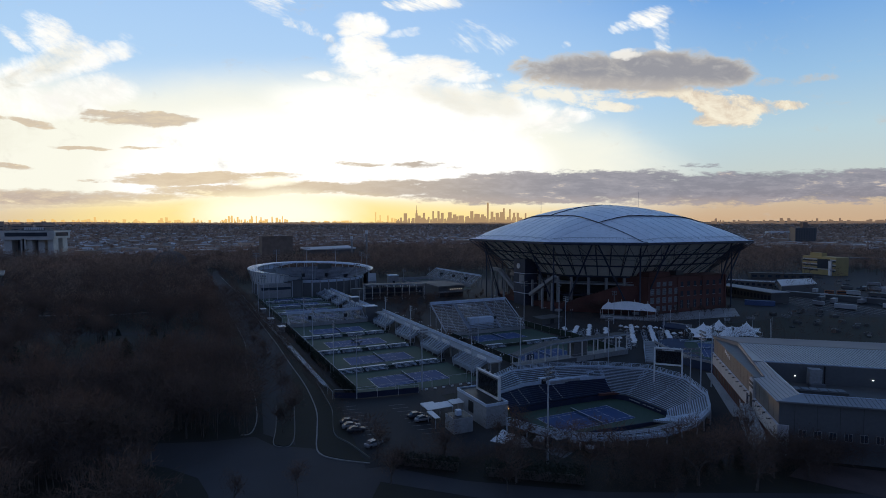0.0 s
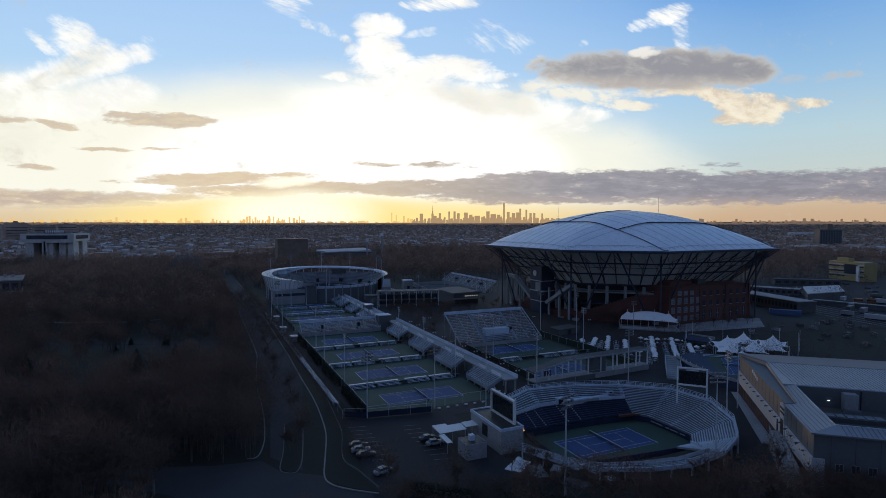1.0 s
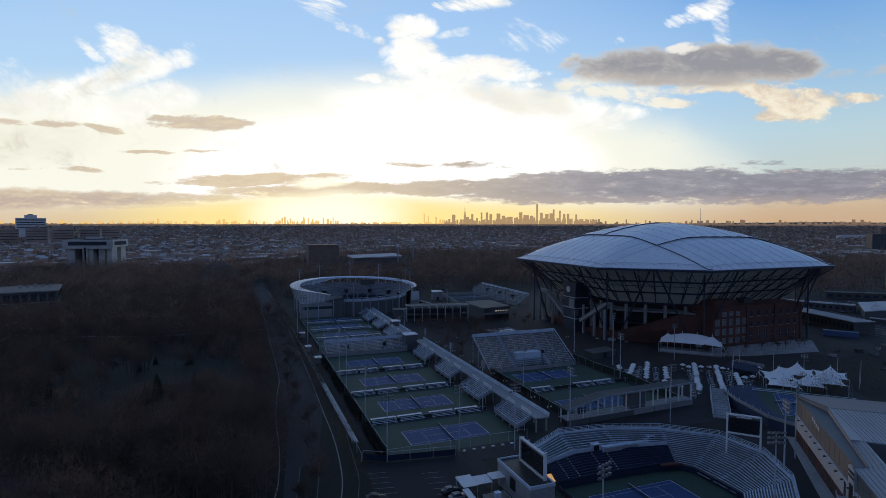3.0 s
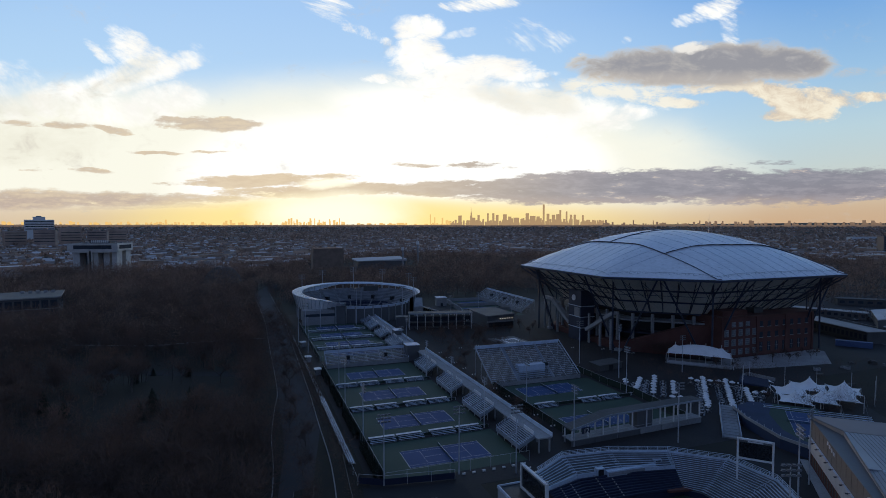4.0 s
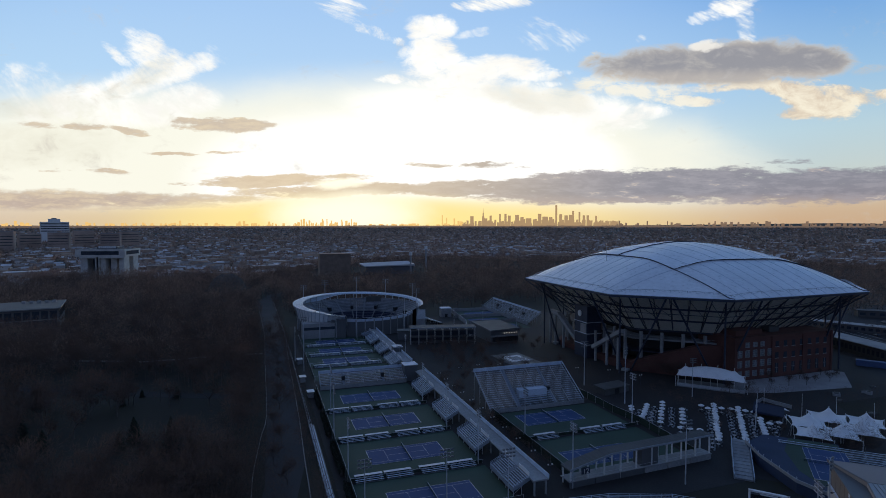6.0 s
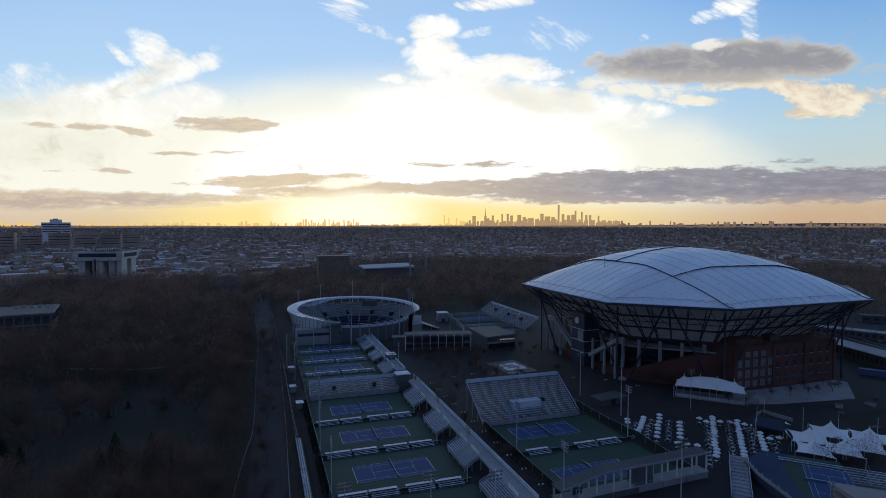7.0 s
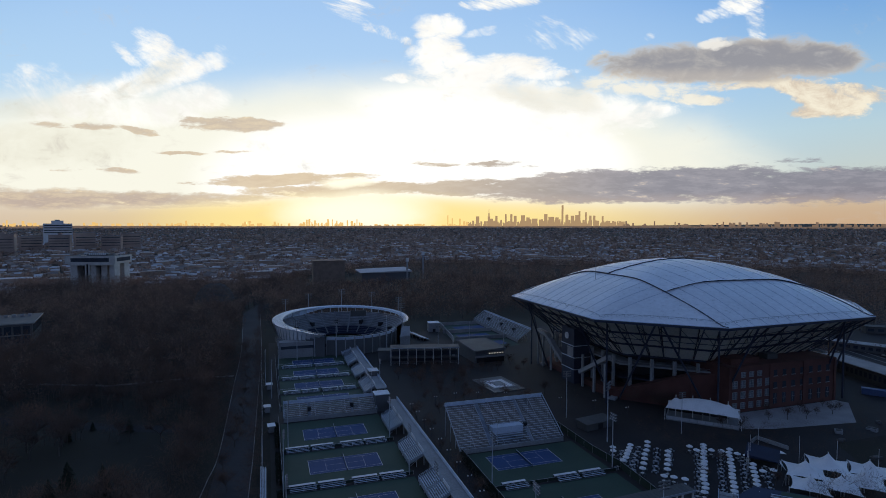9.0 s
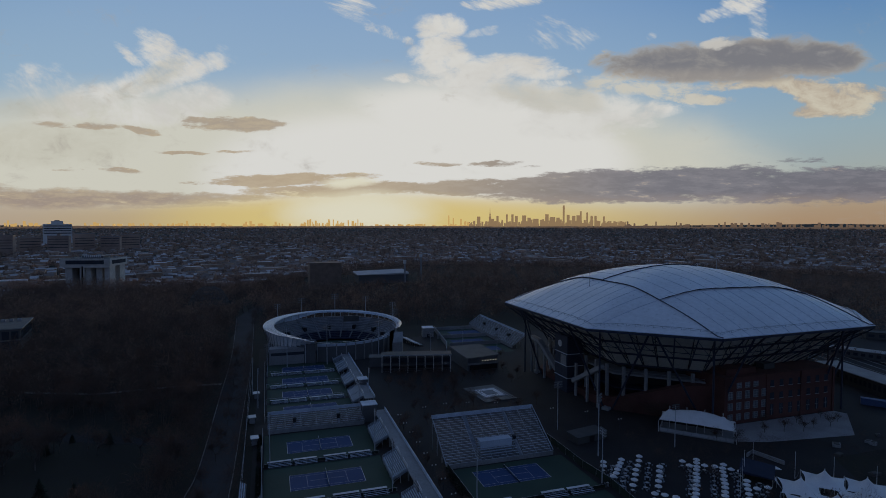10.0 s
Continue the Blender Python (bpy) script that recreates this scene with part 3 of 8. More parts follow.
# park drive and paths
JUNCTION = [(-105.9, 8.6), (-98.4, 2.6), (-90.8, -4.8), (-83.6, -12.6), (-72.5, -22.7), (-59.8, -27.5), (-50, -29), (-47, -36), (-43.5, -38.5), (-38.7, -42.1), (-38.2, -46.5), (-35.2, -50.3), (-30.6, -54.1), (-28.3, -56.8), (-16.3, -69.5), (3.7, -84),
            (60, -112), (60, -118), (0, -91), (-18.6, -75), (-31.2, -62.6), (-36, -70), (-45, -100), (-62, -100), (-61, -54), (-62.5, -46), (-68, -38.2), (-79.9, -27.5), (-88.4, -19.9), (-102.2, -7), (-160, 45), (-165, 60)]
slab("road", JUNCTION[::-1], DRIVE, "dark asphalt junction of park drives", "road", 0.02)
slab("road_branch", [(-48, -28), (-42.5, -38), (-38.5, -12), (-31, 30), (-30, 80), (-28.5, 250), (-31, 400), (-18, 470), (-30, 470), (-45, 400), (-40.5, 250), (-41, 80), (-42.5, 20)], DRIVE,
     "dark asphalt park drive beside the tennis courts", "road", 0.03)


def ribbon(pts, w, z, h):
    """A strip of width w along pts."""
    return Geo().sweep([(*p, z + h / 2) for p in pts], w, h)



def smooth_line(pts, n=6):
    """Points along a smooth curve through pts."""
    out = []
    q = [pts[0]] + list(pts) + [pts[-1]]
    for k in range(1, len(q) - 2):
        a, b, c, d = (Vector(p) for p in q[k - 1:k + 3])
        for i in range(n):
            t = i / n
            out.append(tuple(0.5 * (2 * b + (c - a) * t + (2 * a - 5 * b + 4 * c - d) * t * t + (3 * b - a - 3 * c + d) * t ** 3)))
    return out + [tuple(pts[-1])]


single("kerb", ribbon(smooth_line([(-30.6, -54.1), (-35.2, -50.3), (-38.2, -46.5), (-38.7, -42.1), (-36.5, -32.5), (-33.6, -19.6), (-32.1, -6.2), (-31.1, 10.4), (-30.7, 34.5), (-29.8, 70)]), 0.3, 0, 0.18), KERB, "pale stone kerb along the park drive", "kerb", "structure")
single("kerb", ribbon(smooth_line([(-52.9, -26.7), (-50.6, -26.4), (-48.5, -19.1), (-47.2, -8.6), (-46.1, 8.2), (-45.5, 31), (-43, 60)]), 0.25, 0, 0.15), KERB, "pale stone kerb along the park drive", "kerb", "structure")
single("kerb", ribbon(smooth_line([(-29.8, 70.2), (-29.0, 160), (-28.4, 250), (-30.8, 392)]), 0.3, 0, 0.18), KERB, "pale stone kerb along the park drive", "kerb", "structure")
single("kerb", ribbon(smooth_line([(-43, 60.2), (-41.2, 82), (-40.9, 160), (-40.7, 250), (-45.2, 395)]), 0.3, 0, 0.18), KERB, "pale stone kerb along the park drive", "kerb", "structure")
single("kerb", ribbon(smooth_line([(-42.1, -8.3), (-44.8, -25.6), (-46.8, -35.2), (-45.2, -38.0), (-43.3, -37.2), (-41.2, -30.2), (-37.1, -6.8)]), 0.2, 0, 0.15), GREYWALL, "grey stone edge of the traffic island", "kerb", "structure")
slab("traffic_island", [(-42.1, -8.3), (-44.8, -25.6), (-46.8, -35.5), (-45.0, -37.8), (-43.4, -37.2), (-41.2, -30.2), (-37.1, -6.8)], SOIL, "grassed traffic island with a stone edge", "traffic island", 0.12)
single("guard_rail", ribbon(smooth_line([(-27.6, 8), (-29.0, -10.7), (-30.0, -21.4), (-33.4, -36.7), (-31.8, -44.3), (-30.2, -53.2)]), 0.1, 0.55, 0.35), GREYWALL, "low grey guard rail beside the parking lot", "guard rail", "structure")
slab("rough_verge", [(-30.6, -53.6), (-34.8, -49.8), (-37.8, -46.3), (-38.2, -42.1), (-36, -32.5), (-33, -19.6), (-31.5, -6.2), (-29.4, -10.7), (-30.4, -21.4), (-33.8, -36.7), (-32.2, -44.3)], SOIL, "narrow strip of dark soil beside the drive", "verge", 0.06)
single("path", ribbon([(-170, 160), (-138, 146), (-115, 134), (-80, 118), (-46, 104)], 7, -0.15, 0.18), ASPHALT, "grey asphalt path through the park", "path", "structure")
single("path", ribbon([(-140, 200), (-100, 184), (-60, 186), (-42, 184)], 3, -0.15, 0.17), KERB, "pale path through the park trees", "path", "structure")


# ================= tennis courts =================
def line(g, x0, y0, x1, y1, w=0.065):
    if abs(x1 - x0) > abs(y1 - y0):
        g.box(x0, y0 - w / 2, 0.065, x1, y0 + w / 2, 0.072)
    else:
        g.box(x0 - w / 2, y0, 0.065, x0 + w / 2, y1, 0.072)
    return g


def make_court():
    c = thing("tennis_court", "blue hard tennis court with white lines in a green surround", "tennis court", group="tennis courts")
    part("playing_surface", Geo().box(-11.9, -5.5, 0.02, 11.9, 5.5, 0.06), BLUE, c)
    for x in (-11.885, 11.885):
        part("baseline", line(Geo(), x, -5.5, x, 5.5, 0.14), LINE, c)
    for y in (-5.485, 5.485, -4.115, 4.115):
        part("sideline", line(Geo(), -11.9, y, 11.9, y), LINE, c)
    for x in (-6.4, 6.4):
        part("service_line", line(Geo(), x, -4.1, x, 4.1), LINE, c)
    part("centre_line", line(Geo(), -6.4, 0, 6.4, 0), LINE, c)
    mesh_ = Geo()
    for i in range(7):
        mesh_.box(-0.012, -6.3, 0.1 + i * 0.135, 0.012, 6.3, 0.135 + i * 0.135)
    for i in range(43):
        mesh_.box(-0.011, -6.32 + i * 0.3, 0.1, 0.011, -6.28 + i * 0.3, 0.92)
    net = part("net", mesh_, NETTING, c, "dark net")
    part("net_band", Geo().box(-0.05, -6.3, 0.92, 0.05, 6.3, 1.0), LINE, net, "white band")
    for y in (-6.4, 6.4):
        part("net_post", Geo().tube((0, y, 0.05), (0, y, 1.07), 0.06), STEEL, c)
    return c


first_court = make_court()
COURTS = [(0, 0), (0, 29), (0, 58.6), (0.1, 88), (59, 42.8), (57.3, 8.3), (31.1, -47.9), (0, 130.5), (0, 154), (0.5, 178), (1.0, 202), (111, -25)]
first_court.matrix_basis = pose(0, 0, 0.04)
for x, y in COURTS[1:]:
    z = -2.2 if (x, y) == (31.1, -47.9) else 2.93 if x == 111 else 0.04
    copy_thing(first_court, pose(x, y, z, 0, 0, 45 if x == 111 else 0))
for x0, y0, x1, y1 in ((-20, -11.5, 20, 13), (-20, 15.8, 20, 42), (-20, 44.8, 20, 71.5), (-20, 74.5, 20, 102.5), (40, 27, 83, 52), (40, -3, 83, 24.5), (-19, 119, 20, 141), (-19, 144, 20, 165.5), (-19, 168, 20, 190), (-19, 192, 21, 216)):
    slab("court_surround", rect(x0, y0, x1, y1), GREEN, "green hard court surround", "court surface", 0.055)


# ================= benches and small bleachers between the courts =================
def make_bleacher(w=8.0, rows=3):
    b = thing("bleacher", "small three-row aluminium bleacher beside a court", "bleacher", group="court-side bleachers")
    for i in range(rows):
        part("seat_plank", Geo().box(-w / 2, 0.2 + i * 0.65, 0.42 + i * 0.22, w / 2, 0.52 + i * 0.65, 0.47 + i * 0.22), ALU, b)
        part("foot_plank", Geo().box(-w / 2, -0.15 + i * 0.65, 0.12 + i * 0.2, w / 2, 0.12 + i * 0.65, 0.16 + i * 0.2), ALU_DARK, b)
    for x in (-w / 2 + 0.6, 0, w / 2 - 0.6):
        g = Geo().beam((x, -0.1, 0.05), (x, 1.9, 0.85), 0.08)
        g.beam((x, 0, 0), (x, 1.9, 0.0), 0.08).beam((x, 1.85, 0), (x, 1.85, 0.85), 0.08)
        part("frame", g, GALV, b)
    return b


def make_bench(w=8.0):
    b = thing("players_bench", "long white-topped canopy bench beside a court", "bench", group="court-side benches")
    part("top", Geo().box(-w / 2, -0.55, 1.02, w / 2, 0.55, 1.12), WHITE, b)
    part("back_panel", Geo().box(-w / 2, 0.45, 0.1, w / 2, 0.52, 1.02), NETTING, b, "dark green back panel")
    for x in (-w / 2 + 0.3, 0, w / 2 - 0.3):
        part("leg", Geo().box(x - 0.05, -0.4, 0, x + 0.05, 0.4, 1.02), GALV, b)
    return b


bleacher, bench = make_bleacher(), make_bench()
first = True
for row_y, xs in ((14.5, (-14.6, -5.8, 4.6, 13.4)), (43.6, (-14.6, -5.8, 4.6, 13.4)), (73.2, (-14.6, -5.8, 4.6, 13.4)), (142.5, (-13.5, -5, 4.5, 13)), (166.8, (-13.5, -5, 4.5, 13)), (191, (-13, -4.5, 5, 13.5)), (25.5, (48, 66, 75))):
    for x in xs:
        if first:
            bleacher.matrix_basis, bench.matrix_basis, first = pose(x, row_y - 1.6, 0.06, 0, 0, 0), pose(x, row_y + 1.4, 0.06), False
        else:
            copy_thing(bleacher, pose(x, row_y - 1.6, 0.06))
            copy_thing(bench, pose(x - 0.3, row_y + 1.4, 0.06))
for i, y in enumerate((6, 13.5, 21, 28.5, 36, 43.5, 51, 58.5)):
    copy_thing(bleacher, pose(-25.2 - 0.02 * i, y, 0.06, 0, 0, 90))


# ================= fences =================
def fence(pts, h, cloth, label, cloth_h=None, step=6.0):
    f = thing("fence", label, "fence", *pts[0], group="court fences")
    ox, oy = pts[0]
    for (x0, y0), (x1, y1) in zip(pts, pts[1:]):
        n = max(1, round(math.hypot(x1 - x0, y1 - y0) / step))
        for i in range(n + 1):
            x, y = x0 + (x1 - x0) * i / n - ox, y0 + (y1 - y0) * i / n - oy
            part("post", Geo().tube((x, y, 0), (x, y, h), 0.06, k=5), GALV, f)
        part("rail", Geo().beam((x0 - ox, y0 - oy, h), (x1 - ox, y1 - oy, h), 0.07), GALV, f)
        if cloth:
            part("windscreen", Geo().beam((x0 - ox, y0 - oy, (cloth_h or h) / 2 + 0.1), (x1 - ox, y1 - oy, (cloth_h or h) / 2 + 0.1), 0.03, (cloth_h or h) - 0.1), cloth, f, "woven windscreen cloth")
    return f


fence([(-20.6, -12), (-20.6, 60), (-20.6, 103)], 3.2, NETTING, "tall court fence with dark green windscreen", 3.0)
fence([(-20.6, -12.2), (20, -12.2)], 3.0, None, "tall open wire fence on slim posts")
fence([(-26.5, -9.5), (-21, -12.6), (-3, -15.2)], 2.6, BLUECLOTH, "fence with dark blue windscreen beside the parking lot", 1.7)
for y in (14.6, 43.7, 73.3):
    fence([(-20, y), (20, y)], 1.1, NETTING, "low divider fence with dark green cloth between courts", 1.0)
fence([(84.5, 68), (84.5, 40), (86, 26), (85, 10), (84, -2)], 2.8, NETTING, "tall court fence with dark green windscreen", 2.7)
fence([(39.5, 52), (39.5, 26), (39.5, -4)], 2.8, NETTING, "tall court fence with dark green windscreen", 2.7)
fence([(40, 25.6), (84, 25.6)], 1.2, NETTING, "low divider fence with dark green cloth between courts", 1.1)
fence([(-20, 117), (-20.5, 216)], 3.0, NETTING, "tall court fence with dark green windscreen", 2.6)
for y in (118, 142.3, 166.6, 190.8):
    fence([(-19.5, y), (19.5, y)], 2.6, None, "tall open wire fence on slim posts", step=4.5)
fence([(-27, -10), (-26.5, 60), (-27.5, 150), (-28.5, 260)], 2.2, None, "boundary fence of slim grey posts along the park drive")


# ================= bleacher stands =================
def stand(name, label, w, y0, z0, y1, z1, rows, x=0, y=0, rz=0, gaps=(), legs=5, wall=True, group="court stands"):
    """A sloped stand of single seat planks, rising towards +y in its own frame; gaps: aisles (x0, x1)."""
    s = thing(name, label, "grandstand", x, y, 0, rz, group)
    cuts, spans, at = sorted(gaps), [], -w / 2
    for a, b in cuts:
        spans.append((at, a))
        at = b
    spans.append((at, w / 2))
    dy, dz = (y1 - y0) / rows, (z1 - z0) / rows
    for a, b in spans:
        plank = Geo().box(a, 0, 0, b, 0.35, 0.06).mesh("seat_plank", ALU)
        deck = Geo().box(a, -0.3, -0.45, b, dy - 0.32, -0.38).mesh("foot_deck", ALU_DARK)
        for i in range(rows):
            m = Matrix.Translation((0, y0 + i * dy + 0.3, z0 + i * dz + 0.45))
            part("seat_plank", plank, None, s, at=m)
            part("foot_deck", deck, None, s, at=m)
    for a, b in cuts:
        g = Geo()
        zig = []
        for i in range(rows * 2):
            zig += [(y0 + i * dy / 2, z0 + i * dz / 2), (y0 + (i + 1) * dy / 2, z0 + i * dz / 2)]
        g.grid([[(a, yy, zz), (b, yy, zz)] for yy, zz in zig])
        part("aisle_steps", g, AISLE, s)
    for i in range(legs):
        lx = -w / 2 + 0.4 + (w - 0.8) * i / (legs - 1)
        g = Geo().beam((lx, y0, z0 - 0.2), (lx, y1, z1 - 0.2), 0.18, 0.3)
        for k in (0.33, 0.66, 1.0):
            g.tube((lx, y0 + (y1 - y0) * k, 0), (lx, y0 + (y1 - y0) * k, z0 + (z1 - z0) * k - 0.2), 0.11, k=6)
        part("raker", g, GALV, s, "grey steel raker frame")
    if wall:
        part("rear_parapet", Geo().box(-w / 2, y1, z1 - 0.2, w / 2, y1 + 0.15, z1 + 1.2), ALU, s)
        for sx in (-1, 1):
            part("side_rail", Geo().beam((sx * w / 2, y0, z0 + 1.0), (sx * w / 2, y1, z1 + 1.1), 0.1, 0.5), ALU, s)
    part("front_wall", Geo().box(-w / 2, y0 - 0.15, 0, w / 2, y0, z0 + 0.7), CONC if z0 > 0.5 else ALU, s)
    return s


big = stand("court_stand", "large grey aluminium bleacher stand with two aisles behind a court", 41, 0, 0.9, 17.5, 11.8, 20, 59.8, 53, 0, gaps=((-8.5, -7), (7.5, 9)), legs=8)
part("press_box", Geo().box(-6, 4.6, 1, 6.2, 8.0, 6.2), ALU, big, "pale aluminium box with a plain front")
part("doorway", Geo().box(7.6, 6.5, 3.6, 8.8, 8.0, 6.0), DARK, big, "dark stair opening")
part("rear_deck", Geo().box(-20.5, 17.7, 11.3, 20.5, 19.5, 11.6), ALU_DARK, big)
small = stand("court_stand", "low grey aluminium bleacher stand across the end of the courts", 38.5, 0, 1.0, 8.2, 5.2, 9, 0.6, 104, 0, gaps=((-9.4, -8.3), (8.4, 9.5)), legs=7)
for dx in (-8.85, 8.95):
    part("doorway", Geo().box(dx - 0.7, 3.2, 1.2, dx + 0.7, 4.4, 4.4), DARK, small, "dark stair opening")


# ================= raised promenade with bleachers =================
def promenade(y0, y1, sections, x=24.5, z=4.4, group="promenades"):
    p = thing("promenade_stand", "raised pale concrete promenade with aluminium bleachers facing the courts", "promenade", x, y0, 0, 0, group)
    n = y1 - y0
    part("deck", Geo().box(0, 0, z - 0.35, 4.6, n, z), CONC, p)
    part("outer_parapet", Geo().box(4.5, 0, z, 4.75, n, z + 1.15), ALU, p)
    k = int(n // 7)
    for i in range(k + 1):
        yy = 0.5 + (n - 1) * i / k
        for xx in (0.6, 4.0):
            part("column", Geo().box(xx - 0.2, yy - 0.2, 0, xx + 0.2, yy + 0.2, z - 0.35), CONC, p)
    for a, b in sections:
        a, b = a - y0, b - y0
        mid_, rows_n, dx, dz = (a + b) / 2, 8, 0.58, 0.29
        stair = Geo()
        for i in range(rows_n):
            x1, zz = -0.25 - i * dx, z - 0.05 - i * dz
            for y0_, y1_ in ((a, mid_ - 0.7), (mid_ + 0.7, b)):
                part("seat_plank", Geo().box(x1 - 0.3, y0_, zz, x1, y1_, zz + 0.05), ALU, p)
            part("foot_deck", Geo().box(x1 - 0.56, a, zz - 0.42, x1 - 0.05, b, zz - 0.37), ALU_DARK, p)
            stair.box(x1 - 0.5, mid_ - 0.6, zz - 0.3, x1, mid_ + 0.6, zz - 0.06)
        part("aisle_stair", stair, AISLE, p)
        xe, ze = -0.25 - rows_n * dx, z - rows_n * dz
        for yy in (a - 0.06, b + 0.06):
            part("end_panel", Geo().prism([(xe, yy - 0.05), (0, yy - 0.05), (0, yy + 0.05), (xe, yy + 0.05)], [ze - 0.7, z - 0.7, z - 0.7, ze - 0.7], [ze + 0.3, z + 0.3, z + 0.3, ze + 0.3]), AISLE, p, "grey sheet end panel")
            for dz_ in (0.65, 1.0):
                part("end_rail", Geo().beam((0, yy, z + dz_), (xe, yy, ze + dz_), 0.07), ALU, p)
        part("front_panel", Geo().box(xe - 0.1, a, ze - 0.8, xe, b, ze + 0.15), AISLE, p, "grey sheet front panel")
        for dz_ in (0.45, 0.8):
            part("front_rail", Geo().beam((xe, a, ze + dz_), (xe, b, ze + dz_), 0.06), ALU, p)
        k_ = int((b - a) // 2.5)
        for i in range(k_ + 1):
            yy = a + (b - a) * i / k_
            part("rail_post", Geo().box(xe - 0.04, yy - 0.04, ze - 0.1, xe + 0.04, yy + 0.04, ze + 0.8), ALU, p)
        for i in range(4):
            yy = a + 0.4 + (b - a - 0.8) * i / 3
            part("prop", Geo().tube((xe + 0.3, yy, 0), (xe + 0.3, yy, ze - 0.7), 0.11), GALV, p)
            part("prop", Geo().tube((-2.2, yy, 0), (-2.2, yy, z - 1.9), 0.11), GALV, p)
            part("brace", Geo().beam((xe + 0.3, yy, 0.4), (-2.2, yy, z - 2.2), 0.1), GALV, p)
        part("white_band", Geo().box(0.25, a + 1.0, z, 0.4, (a + b) / 2 - 0.6, z + 1.05), WHITE, p)
        part("white_band", Geo().box(0.25, (a + b) / 2 + 3.4, z, 0.4, b + 1.0, z + 1.05), WHITE, p)
    return p


promenade(-9, 107, [(-7, 8), (20, 36), (48, 64), (78, 94)])
promenade(124, 222, [(128, 146), (156, 172), (182, 200), (206, 220)], 23.5)
t = thing("stair_tower", "dark square stair tower beside the promenade", "stair tower", 22.5, 108)
part("tower_wall", Geo().box(-3, -2.5, 0, 3, 3, 7.2), GREYWALL, t)
part("tower_roof", Geo().box(-3.3, -2.8, 7.2, 3.3, 3.3, 7.5), ALU, t)
t = thing("stair_tower", "dark square stair tower beside the promenade", "stair tower", 26, 148)
part("tower_wall", Geo().box(-2, -2.5, 0, 2.5, 3, 6.8), GREYWALL, t)
part("tower_roof", Geo().box(-2.2, -2.8, 6.8, 2.8, 3.3, 7.1), ALU, t)


# ================= the sunken show court =================
OUT = [(3.8, -52), (8.2, -62), (13, -67.2), (22.5, -71.4), (32, -73.6), (42, -73.2), (51, -69.6), (58, -63), (63, -52), (61.5, -40), (50.5, -30.5), (36, -25.3), (23, -23.8), (12.5, -29.5)]
OUTZ = [2.2, 2.2, 2.2, 2.2, 2.3, 2.8, 3.6, 4.4, 5.2, 5.4, 5.4, 5.4, 5.4, 5.2]
INN = [(13.4, -50), (14.2, -55), (18, -57.6), (25, -58.4), (33, -59.2), (42, -60.0), (47, -60.3), (51.3, -56), (51.6, -49), (51.4, -41.5), (48.8, -38.0), (36, -37.2), (24, -36.9), (14.5, -36.9)]


